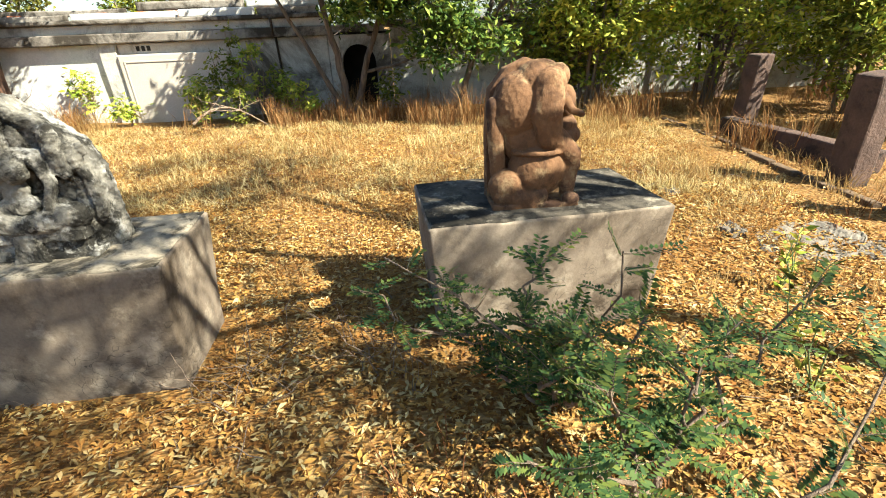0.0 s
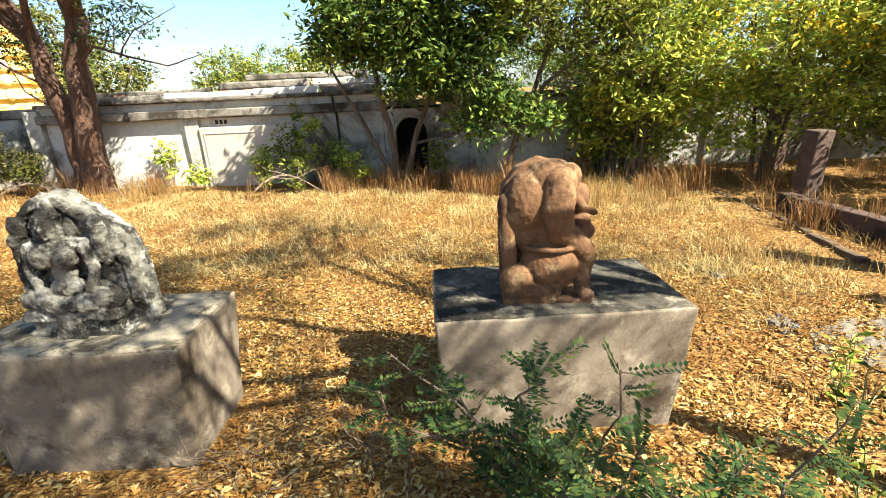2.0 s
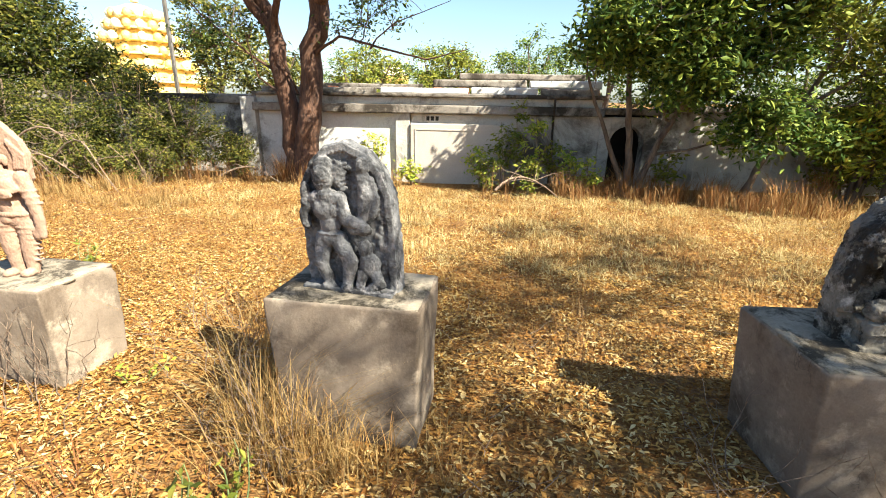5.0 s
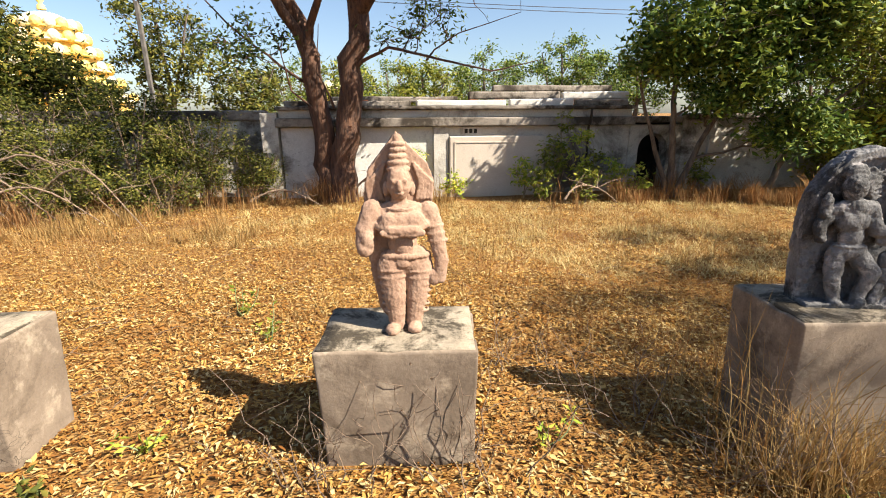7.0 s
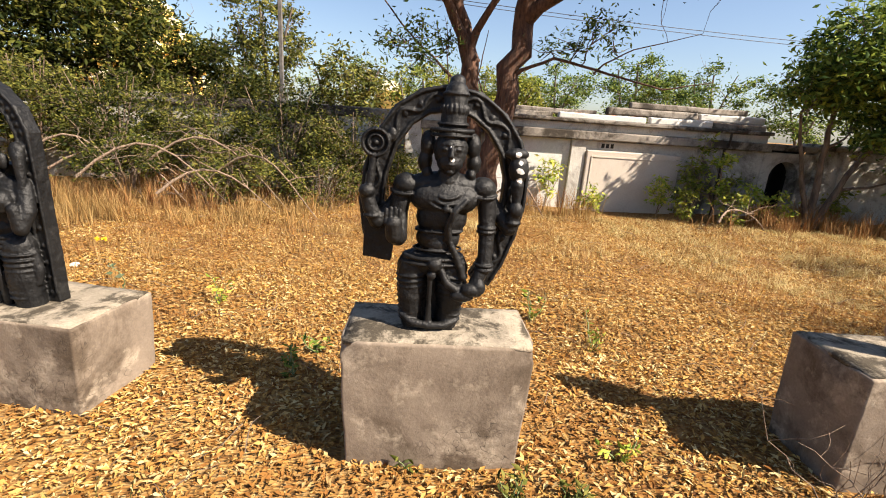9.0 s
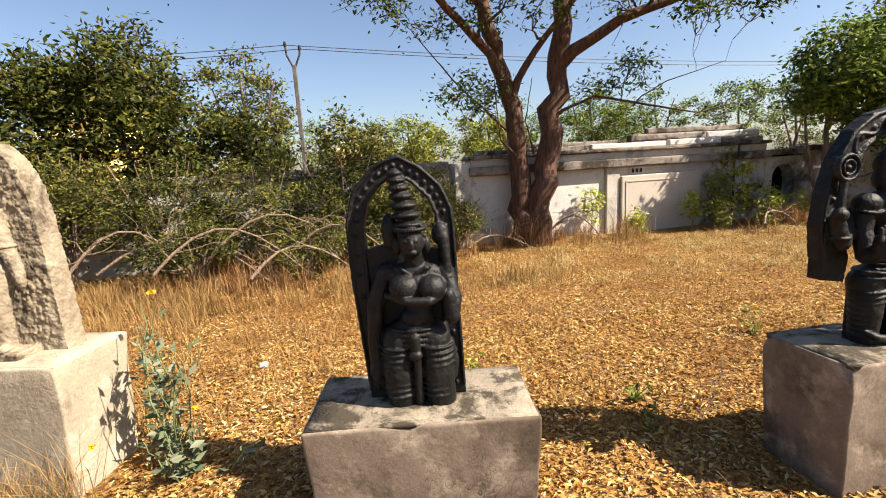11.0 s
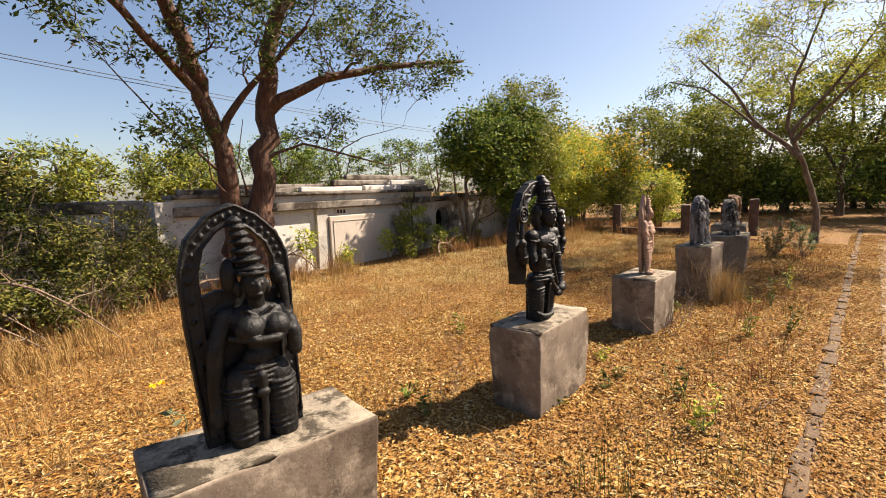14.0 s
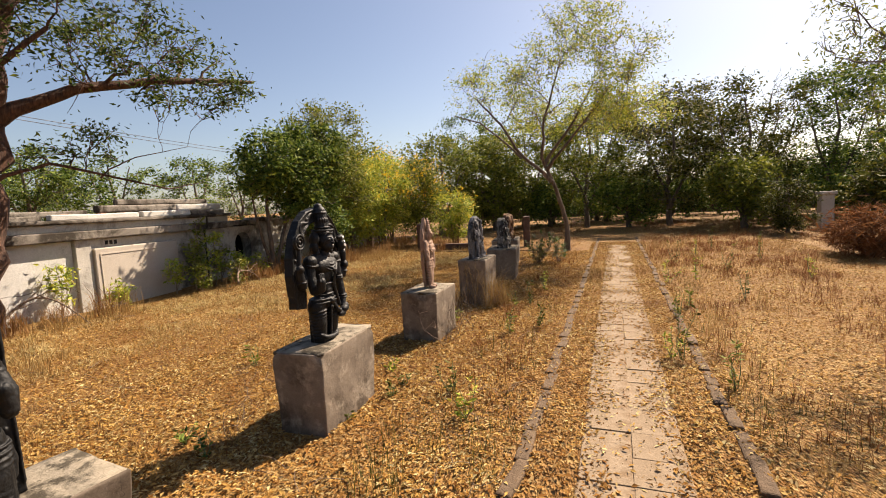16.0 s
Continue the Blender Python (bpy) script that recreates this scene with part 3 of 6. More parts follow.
BALLS = [unit_ball(k) for k in (1, 2, 3)]


class Clay:
    """Gathers closed shapes that carve() welds into one skin."""

    def __init__(self):
        self.v, self.f, self.n = [], [], 0

    def put(self, verts, faces, m=None):
        verts = np.asarray(verts, float)
        if m is not None:
            m = np.array(m)
            verts = verts @ m[:3, :3].T + m[:3, 3]
        self.v.append(verts)
        self.f += [tuple(i + self.n for i in f) for f in faces]
        self.n += len(verts)
        return self

    def ball(self, x, y, z, rx, ry=None, rz=None):
        ry, rz = ry or rx, rz or rx
        v, f = BALLS[0 if rx < 0.012 else 1 if rx < 0.03 else 2]
        return self.put(v * (rx, ry, rz) + (x, y, z), f)

    def rod(self, p0, p1, r0, r1=None):
        r1 = r1 or r0
        v, f = tube([p0, p1], [r0, r1], 14)
        self.put([tuple(q) for q in v], f + [tuple(range(13, -1, -1)), tuple(range(14, 28))])
        self.ball(*p0, r0)
        return self.ball(*p1, r1)

    def limb(self, pts, radii):
        for a, b, r, s in zip(pts, pts[1:], radii, radii[1:]):
            self.rod(a, b, r, s)
        return self

    def box(self, x0, x1, y0, y1, z0, z1):
        return self.slab([(x0, z0), (x1, z0), (x1, z1), (x0, z1)], y0, y1)

    def slab(self, outline, y0, y1):
        turn = sum(x0 * z1 - x1 * z0 for (x0, z0), (x1, z1) in zip(outline, outline[1:] + outline[:1]))
        if turn < 0:
            outline = outline[::-1]
        n = len(outline)
        faces = [tuple(range(n)), tuple(range(2 * n - 1, n - 1, -1))] + [((k + 1) % n, k, k + n, (k + 1) % n + n) for k in range(n)]
        return self.put([(x, y0, z) for x, z in outline] + [(x, y1, z) for x, z in outline], faces)

    def band(self, pts, half, y0, y1):
        """A flat strip of stone following an arch, as overlapping short slabs."""
        for (xa, za), (xb, zb) in zip(pts, pts[1:]):
            d = Vector((xb - xa, zb - za))
            n = Vector((-d.y, d.x)).normalized() * half
            e = d.normalized() * half * 0.35
            self.slab([(xa - e.x + n.x, za - e.y + n.y), (xb + e.x + n.x, zb + e.y + n.y), (xb + e.x - n.x, zb + e.y - n.y), (xa - e.x - n.x, za - e.y - n.y)], y0, y1)
        return self

    def beads(self, pts, r, n, y):
        """A carved string of bosses along a line."""
        pts = [Vector((x, y, z)) for x, z in pts]
        lens = [(b - a).length for a, b in zip(pts, pts[1:])]
        for k in range(n):
            s = sum(lens) * (k + 0.5) / n
            for a, b, ln in zip(pts, pts[1:], lens):
                if s <= ln:
                    self.ball(*a.lerp(b, s / ln), r)
                    break
                s -= ln
        return self

    def ring(self, x, y, z, rx, ry, r, n=18, tilt=0.0):
        n = max(n, int(5.6 * max(rx, ry) / r))
        for k in range(n):
            w = 2 * math.pi * k / n
            self.ball(x + rx * math.cos(w), y + ry * math.sin(w), z + tilt * math.cos(w), r)
        return self

    def carve(self, name, label, m, material, voxel=0.007, wear=0.004, scale=18.0, fine=60.0, category="statue", chalk=()):
        me = bpy.data.meshes.new(name)
        me.from_pydata(np.concatenate(self.v).tolist(), [], self.f)
        tmp = new("clay", me)
        mod = tmp.modifiers.new("weld", 'REMESH')
        mod.mode, mod.voxel_size, mod.use_smooth_shade = 'VOXEL', voxel, True
        sm = tmp.modifiers.new("soften", 'SMOOTH')
        sm.factor, sm.iterations = 0.4, 1
        dg = bpy.context.evaluated_depsgraph_get()
        dg.update()
        skin = bpy.data.meshes.new_from_object(tmp.evaluated_get(dg))
        bpy.data.objects.remove(tmp)
        nrm = [v.normal.copy() for v in skin.vertices]
        for v, nn in zip(skin.vertices, nrm):
            d = noise.noise(v.co * scale) * wear + noise.noise(v.co * fine) * wear * 0.6
            v.co += nn * d
        skin.name = name
        skin.materials.clear()
        ob = link_mesh(name, skin, material)
        ob.matrix_world = m
        smooth(skin)
        if chalk:
            skin.materials.append(M_WHITE)
            for p in skin.polygons:
                q = p.center
                if any((q - Vector(k[:3])).length < k[3] * (0.7 + 0.9 * noise.noise(q * 45)) for k in chalk):
                    p.material_index = 1
        return tagged(ob, label, category, "statues in the row")


def spot(i, dx=0.0, dy=0.0, turn=0.0):
    x, y, t, a, b, h, k = PEDESTALS[i]
    return pose(x, y, h - 0.004, 0, 0, t) @ pose(dx, dy, 0, 0, 0, turn)


# seated, elephant-headed figure, turned aside
c = Clay()
c.slab([(-0.20, 0), (-0.21, 0.30), (-0.195, 0.48), (-0.13, 0.565), (-0.03, 0.60), (0.08, 0.575), (0.15, 0.50), (0.18, 0.40), (0.17, 0.0)], 0.02, 0.14)
c.ball(0.02, -0.01, 0.50, 0.125, 0.12, 0.10).ball(0.09, -0.05, 0.535, 0.055, 0.06, 0.05).ball(-0.07, -0.02, 0.42, 0.12, 0.13, 0.14)
c.limb([(0.05, -0.10, 0.50), (0.035, -0.14, 0.40), (0.055, -0.13, 0.31), (0.12, -0.12, 0.265), (0.175, -0.12, 0.22), (0.18, -0.12, 0.17)], [0.075, 0.07, 0.062, 0.048, 0.038, 0.03])
c.ball(0.15, 0.0, 0.42, 0.045, 0.07, 0.075).ball(0.15, 0.0, 0.33, 0.06, 0.08, 0.05).ball(0.175, -0.03, 0.29, 0.045, 0.06, 0.045)
c.limb([(0.11, -0.09, 0.465), (0.15, -0.12, 0.405), (0.20, -0.12, 0.385)], [0.022, 0.018, 0.012])
c.ball(0.02, -0.07, 0.155, 0.14, 0.12, 0.125).ball(0.0, -0.02, 0.28, 0.14, 0.11, 0.12)
c.limb([(-0.175, -0.04, 0.42), (-0.175, -0.06, 0.28), (-0.165, -0.07, 0.15)], [0.045, 0.038, 0.036])
c.ball(-0.13, -0.10, 0.09, 0.085, 0.09, 0.08).limb([(-0.15, -0.13, 0.06), (-0.03, -0.17, 0.035), (0.03, -0.16, 0.05)], [0.05, 0.042, 0.032])
c.limb([(0.14, -0.07, 0.27), (0.165, -0.10, 0.16), (0.16, -0.11, 0.05)], [0.05, 0.045, 0.035]).ball(0.17, -0.15, 0.03, 0.045, 0.06, 0.03)
c.ring(0.02, -0.07, 0.24, 0.12, 0.12, 0.012, 16).box(-0.2, 0.2, -0.2, 0.13, -0.01, 0.022)
c.carve("statue", "weathered red sandstone seated elephant-headed figure", spot(0, -0.05, -0.06, -4) @ Matrix.Diagonal((1.02, 0.70, 1.09, 1)), M_RED, 0.0045, 0.0035)

# seated figure in a rounded stone stele, worn and crusted
def lumps(c, seed, n, x0, x1, z0, z1, y, r0, r1):
    """Worn scrollwork: small bosses crowded over part of a slab."""
    r = np.random.default_rng(seed)
    for _ in range(n):
        a = float(r.uniform(r0, r1))
        c.ball(float(r.uniform(x0, x1)), y, float(r.uniform(z0, z1)), a, a * 0.7, a * float(r.uniform(0.8, 1.7)))


c = Clay()
c.slab([(-0.245, 0), (-0.25, 0.27), (-0.218, 0.47), (-0.14, 0.575), (-0.07, 0.616), (-0.005, 0.604), (0.033, 0.565), (0.088, 0.537), (0.135, 0.486), (0.20, 0.43), (0.235, 0.32), (0.245, 0.03), (0.24, 0)], 0.005, 0.14)
c.band([(-0.232, 0.14), (-0.236, 0.28), (-0.205, 0.45), (-0.13, 0.555), (-0.06, 0.594), (0.0, 0.582), (0.04, 0.545), (0.095, 0.515), (0.175, 0.43), (0.215, 0.31), (0.225, 0.14)], 0.018, -0.025, 0.05)
c.ball(-0.042, -0.045, 0.475, 0.052, 0.055, 0.072).rod((-0.045, -0.03, 0.52), (-0.04, -0.01, 0.585), 0.046, 0.026).ring(-0.043, -0.035, 0.525, 0.047, 0.042, 0.008, 16).ball(-0.042, -0.098, 0.468, 0.010, 0.010, 0.020)
c.ball(-0.11, -0.015, 0.455, 0.026, 0.03, 0.065).ball(0.025, -0.015, 0.455, 0.028, 0.03, 0.062)
c.limb([(-0.145, -0.035, 0.392), (-0.04, -0.05, 0.405), (0.075, -0.035, 0.395)], [0.032, 0.040, 0.034])
c.ball(-0.078, -0.085, 0.358, 0.050, 0.048, 0.047).ball(0.012, -0.085, 0.355, 0.048, 0.046, 0.046).ball(-0.03, -0.05, 0.345, 0.075, 0.045, 0.05)
c.ball(-0.022, -0.055, 0.275, 0.044, 0.042, 0.07).ball(-0.02, -0.06, 0.215, 0.075, 0.055, 0.045)
c.limb([(-0.148, -0.05, 0.392), (-0.155, -0.075, 0.30), (-0.115, -0.105, 0.215)], [0.027, 0.021, 0.022]).ball(-0.10, -0.115, 0.205, 0.036, 0.03, 0.028)
c.limb([(0.08, -0.05, 0.392), (0.118, -0.075, 0.30), (0.095, -0.105, 0.215)], [0.028, 0.023, 0.022])
c.limb([(-0.15, -0.015, 0.40), (-0.198, -0.035, 0.355), (-0.195, -0.045, 0.43)], [0.030, 0.027, 0.026]).ball(-0.188, -0.03, 0.475, 0.030, 0.03, 0.055)
c.limb([(0.09, -0.015, 0.40), (0.155, -0.035, 0.335), (0.15, -0.045, 0.42)], [0.030, 0.028, 0.027]).ball(0.148, -0.03, 0.45, 0.034, 0.03, 0.065).ball(0.195, -0.012, 0.375, 0.026, 0.03, 0.055)
c.limb([(0.165, -0.085, 0.172), (0.06, -0.128, 0.160), (-0.06, -0.132, 0.148)], [0.050, 0.043, 0.028]).ball(0.14, -0.095, 0.18, 0.062, 0.048, 0.042)
c.limb([(-0.17, -0.085, 0.172), (-0.08, -0.120, 0.165), (0.02, -0.115, 0.15)], [0.046, 0.040, 0.028]).ball(-0.15, -0.09, 0.178, 0.060, 0.048, 0.040)
c.box(-0.205, 0.19, -0.135, 0.05, 0.083, 0.127).box(-0.195, 0.18, -0.112, 0.05, -0.01, 0.086).box(-0.215, 0.21, -0.125, 0.05, -0.01, 0.026).slab([(-0.045, 0.115), (-0.085, 0.0), (0.045, 0.0), (0.02, 0.115)], -0.148, 0.0)
for k in range(8):
    c.rod((-0.040 + 0.008 * k, -0.150, 0.11), (-0.078 + 0.0165 * k, -0.150, 0.004), 0.005, 0.007)
lumps(c, 31, 34, -0.225, -0.16, 0.14, 0.44, 0.0, 0.010, 0.022)
lumps(c, 32, 44, 0.13, 0.225, 0.13, 0.42, 0.0, 0.010, 0.024)
lumps(c, 33, 22, -0.15, 0.06, 0.50, 0.57, 0.0, 0.010, 0.018)
c.carve("statue", "lichen-stained grey stone stele with a seated figure", spot(1, -0.02, -0.03, -2) @ Matrix.Diagonal((1.05, 0.85, 1.02, 1)), M_GREYLICHEN, 0.0042, 0.0075, 30, 95)

# tall rounded stele, a dancing figure between smaller ones
c = Clay()
c.slab([(-0.232, 0), (-0.255, 0.34), (-0.245, 0.51), (-0.18, 0.62), (-0.105, 0.685), (-0.005, 0.71), (0.105, 0.665), (0.183, 0.58), (0.228, 0.48), (0.25, 0.27), (0.26, 0.0)], 0.0, 0.11)
c.band([(-0.235, 0.33), (-0.225, 0.50), (-0.165, 0.60), (-0.10, 0.66), (-0.005, 0.685), (0.095, 0.64), (0.168, 0.565), (0.208, 0.47), (0.228, 0.28), (0.235, 0.03)], 0.018, -0.02, 0.04)
c.ball(-0.105, -0.05, 0.545, 0.050, 0.05, 0.070).ball(-0.105, -0.03, 0.60, 0.052, 0.045, 0.04).ball(-0.04, -0.02, 0.56, 0.035, 0.035, 0.06)
for k in range(6):
    c.limb([(-0.05 + 0.004 * k, -0.035, 0.625 - 0.022 * k), (-0.015, -0.035, 0.60 - 0.022 * k), (0.015, -0.03, 0.615 - 0.022 * k)], [0.008, 0.009, 0.007])
c.limb([(-0.165, -0.04, 0.44), (-0.09, -0.06, 0.455), (-0.02, -0.05, 0.445)], [0.036, 0.044, 0.038]).ball(-0.09, -0.06, 0.40, 0.075, 0.05, 0.06).ball(-0.075, -0.055, 0.33, 0.052, 0.045, 0.06).ball(-0.075, -0.055, 0.265, 0.075, 0.052, 0.048).ring(-0.075, -0.055, 0.285, 0.066, 0.048, 0.008, 20)
c.limb([(-0.02, -0.05, 0.445), (0.015, -0.075, 0.36), (0.115, -0.075, 0.325)], [0.035, 0.032, 0.028]).ball(0.085, -0.07, 0.318, 0.065, 0.03, 0.030)
c.limb([(-0.165, -0.04, 0.44), (-0.215, -0.05, 0.375), (-0.205, -0.06, 0.32)], [0.033, 0.029, 0.026]).ball(-0.205, -0.05, 0.45, 0.026, 0.03, 0.075)
c.limb([(-0.115, -0.05, 0.25), (-0.125, -0.08, 0.14), (-0.085, -0.065, 0.02)], [0.046, 0.036, 0.028]).limb([(-0.035, -0.05, 0.25), (0.035, -0.085, 0.165), (0.005, -0.065, 0.03)], [0.046, 0.038, 0.028])
c.ball(-0.095, -0.095, 0.028, 0.026, 0.045, 0.022).ball(0.01, -0.095, 0.032, 0.026, 0.045, 0.022)
c.ball(0.095, -0.04, 0.605, 0.034, 0.036, 0.042).limb([(0.095, -0.03, 0.56), (0.115, -0.04, 0.47), (0.095, -0.04, 0.37)], [0.034, 0.042, 0.030]).limb([(0.13, -0.03, 0.54), (0.165, -0.04, 0.46), (0.15, -0.05, 0.39)], [0.022, 0.020, 0.018])
c.ball(0.105, -0.05, 0.225, 0.036, 0.036, 0.042).ball(0.125, -0.05, 0.145, 0.055, 0.042, 0.060).limb([(0.15, -0.05, 0.11), (0.185, -0.075, 0.06), (0.12, -0.08, 0.02)], [0.034, 0.028, 0.022]).limb([(0.09, -0.06, 0.10), (0.075, -0.075, 0.03)], [0.028, 0.022])
lumps(c, 35, 46, 0.15, 0.235, 0.10, 0.52, -0.002, 0.009, 0.020)
lumps(c, 36, 22, -0.235, -0.17, 0.06, 0.36, -0.002, 0.009, 0.018)
lumps(c, 37, 20, -0.02, 0.07, 0.40, 0.64, -0.002, 0.008, 0.016)
c.box(-0.225, 0.25, -0.115, 0.09, -0.01, 0.022)
c.carve("statue", "dark bluish-grey stone stele with carved standing figures", spot(2, -0.02, -0.02, -6) @ Matrix.Diagonal((0.93, 0.66, 0.96, 1)), M_BLUEGREY, 0.0042, 0.006, 30, 95)

# standing figure with a pointed halo
c = Clay()
c.slab([(-0.14, 0.42), (-0.145, 0.55), (-0.125, 0.64), (-0.01, 0.775), (0.115, 0.66), (0.14, 0.60), (0.13, 0.48), (0.06, 0.40), (-0.06, 0.38)], 0.03, 0.085)
c.slab([(-0.145, 0.36), (-0.13, 0.25), (-0.10, 0.09), (-0.05, 0.02), (0.03, 0.02), (0.07, 0.30), (0.0, 0.45), (-0.12, 0.46)], 0.04, 0.09)
c.ball(-0.005, -0.035, 0.595, 0.048, 0.052, 0.064).ball(-0.005, -0.088, 0.588, 0.012, 0.014, 0.022).ball(-0.005, -0.08, 0.560, 0.02, 0.012, 0.008).ball(-0.025, -0.082, 0.605, 0.013, 0.008, 0.008).ball(0.016, -0.082, 0.605, 0.013, 0.008, 0.008).rod((-0.005, -0.02, 0.64), (-0.005, -0.01, 0.75), 0.042, 0.02)
for z, r in ((0.645, 0.050), (0.668, 0.046), (0.692, 0.040), (0.714, 0.034), (0.735, 0.028)):
    c.ring(-0.005, -0.018, z, r * 0.8, r * 0.8, 0.009, 14)
for s in (-1, 1):
    c.ball(-0.005 + 0.052 * s, -0.01, 0.57, 0.014, 0.018, 0.03)
    for k in range(5):
        c.limb([(0.06 * s + 0.012 * k * s, 0.02, 0.66 - 0.012 * k), (0.085 * s + 0.012 * k * s, 0.022, 0.59), (0.07 * s + 0.014 * k * s, 0.022, 0.53)], [0.008, 0.008, 0.008])
c.rod((-0.005, -0.015, 0.54), (-0.005, -0.01, 0.50), 0.032).ball(0.0, -0.005, 0.475, 0.12, 0.055, 0.055)
c.ball(0.0, -0.04, 0.455, 0.10, 0.055, 0.045).ball(-0.045, -0.06, 0.452, 0.048, 0.04, 0.04).ball(0.05, -0.06, 0.452, 0.048, 0.04, 0.04).limb([(-0.10, -0.05, 0.44), (-0.045, -0.10, 0.425), (0.05, -0.10, 0.425), (0.10, -0.05, 0.44)], [0.016, 0.017, 0.017, 0.016]).ball(0.005, 0.0, 0.37, 0.062, 0.05, 0.08).ball(0.01, -0.03, 0.355, 0.042, 0.04, 0.05)
c.beads([(-0.085, 0.415), (-0.045, 0.405), (0.0, 0.41), (0.05, 0.405), (0.09, 0.415)], 0.012, 15, -0.098).ring(0.0, -0.02, 0.50, 0.06, 0.055, 0.008, 16)
c.ball(0.02, 0.0, 0.295, 0.105, 0.065, 0.065).ring(0.015, -0.005, 0.315, 0.095, 0.065, 0.012, 24).ball(0.0, -0.06, 0.29, 0.03, 0.02, 0.022)
c.limb([(-0.045, -0.01, 0.27), (-0.035, -0.03, 0.15), (-0.03, -0.02, 0.03)], [0.06, 0.046, 0.034]).limb([(0.075, 0.0, 0.26), (0.06, -0.02, 0.14), (0.045, -0.01, 0.03)], [0.058, 0.044, 0.034])
for k in range(7):
    c.ring(-0.042, -0.015, 0.26 - 0.028 * k, 0.058 - 0.003 * k, 0.056 - 0.003 * k, 0.0065, 14)
    c.ring(0.07, -0.005, 0.25 - 0.028 * k, 0.056 - 0.003 * k, 0.054 - 0.003 * k, 0.0065, 14)
c.ball(-0.05, -0.075, 0.02, 0.032, 0.06, 0.022).ball(0.045, -0.065, 0.02, 0.032, 0.06, 0.022)
c.limb([(-0.115, -0.01, 0.49), (-0.145, -0.03, 0.42), (-0.15, -0.05, 0.355)], [0.045, 0.042, 0.036]).ball(-0.14, -0.06, 0.385, 0.03, 0.03, 0.045)
c.limb([(0.115, -0.01, 0.48), (0.145, -0.02, 0.39), (0.165, -0.03, 0.29), (0.16, -0.03, 0.215)], [0.043, 0.036, 0.03, 0.024]).ball(0.135, -0.03, 0.22, 0.028, 0.025, 0.035)
for z in (0.43, 0.40, 0.37):
    c.ring(0.132 + (0.43 - z) * 0.3, -0.015, z, 0.038, 0.036, 0.008, 12)
c.carve("statue", "pinkish sandstone standing figure with a pointed halo", spot(3, 0.02, -0.01, 7) @ Matrix.Diagonal((1.03, 0.66, 1.12, 1)), M_PINK, 0.0035, 0.0034, 34, 95)

# four-armed figure under a broad carved arch
c = Clay()
arch = [(0.19, 0.23), (0.235, 0.32), (0.275, 0.44), (0.30, 0.56), (0.302, 0.68), (0.27, 0.80), (0.20, 0.90), (0.11, 0.965), (0.0, 0.985), (-0.10, 0.965), (-0.18, 0.91), (-0.25, 0.81), (-0.29, 0.68), (-0.305, 0.55), (-0.29, 0.43)]


def along(line, n):
    """Places at even steps along a bent line, with the direction across it."""
    for k in range(n):
        f = (k + 0.5) / n * (len(line) - 1)
        i = int(f)
        (xa, za), (xb, zb) = line[i], line[i + 1]
        d = Vector((xb - xa, zb - za)).normalized()
        yield k, xa + (xb - xa) * (f - i), za + (zb - za) * (f - i), -d.y, d.x


c.band(arch, 0.052, 0.012, 0.07)
scroll = [(x + nx * 0.022 * math.sin(k * 0.62), 0.010, z + nz * 0.022 * math.sin(k * 0.62)) for k, x, z, nx, nz in along(arch, 96)]
c.limb(scroll, [0.0075] * 96)
for rim in (-0.043, 0.043):
    c.limb([(x + nx * rim, 0.011, z + nz * rim) for k, x, z, nx, nz in along(arch, 40)], [0.0085] * 40)
for k, x, z, nx, nz in along(arch, 19):
    c.ball(x - nx * 0.018 * math.sin(k * 3.14), 0.011, z, 0.012, 0.007, 0.012)
c.slab([(-0.335, 0.31), (-0.33, 0.52), (-0.24, 0.52), (-0.20, 0.40), (-0.215, 0.29)], 0.0, 0.07)
# head, crown and side curls
c.ball(0.012, -0.05, 0.785, 0.068, 0.066, 0.080).ball(0.012, -0.07, 0.74, 0.053, 0.05, 0.048).rod((0.013, -0.115, 0.80), (0.013, -0.124, 0.765), 0.007, 0.012).ball(0.013, -0.112, 0.733, 0.022, 0.012, 0.007).ball(0.013, -0.108, 0.722, 0.018, 0.011, 0.006).ball(0.012, -0.10, 0.703, 0.018, 0.014, 0.012)
for s in (-1, 1):
    c.ball(0.013 + 0.025 * s, -0.108, 0.790, 0.015, 0.009, 0.008).limb([(0.013 + 0.008 * s, -0.114, 0.808), (0.013 + 0.042 * s, -0.098, 0.808)], [0.005, 0.004])
    c.ball(0.013 + 0.092 * s, -0.015, 0.80, 0.032, 0.042, 0.055).ball(0.013 + 0.10 * s, -0.015, 0.735, 0.03, 0.038, 0.048).ball(0.013 + 0.09 * s, -0.03, 0.69, 0.022, 0.028, 0.028)
c.rod((0.015, -0.03, 0.86), (0.022, -0.02, 1.005), 0.056, 0.046).ball(0.024, -0.005, 1.045, 0.033, 0.033, 0.03).ring(0.013, -0.035, 0.862, 0.082, 0.076, 0.010, 36).ring(0.013, -0.035, 0.842, 0.080, 0.074, 0.007, 40).ring(0.015, -0.03, 0.885, 0.060, 0.058, 0.006, 30).ring(0.021, -0.02, 1.0, 0.049, 0.048, 0.007, 24)
for k in range(9):
    w = math.pi * (k + 0.5) / 9
    c.ball(0.018 + 0.052 * math.cos(w), -0.026 - 0.05 * math.sin(w), 0.94, 0.009, 0.008, 0.022)
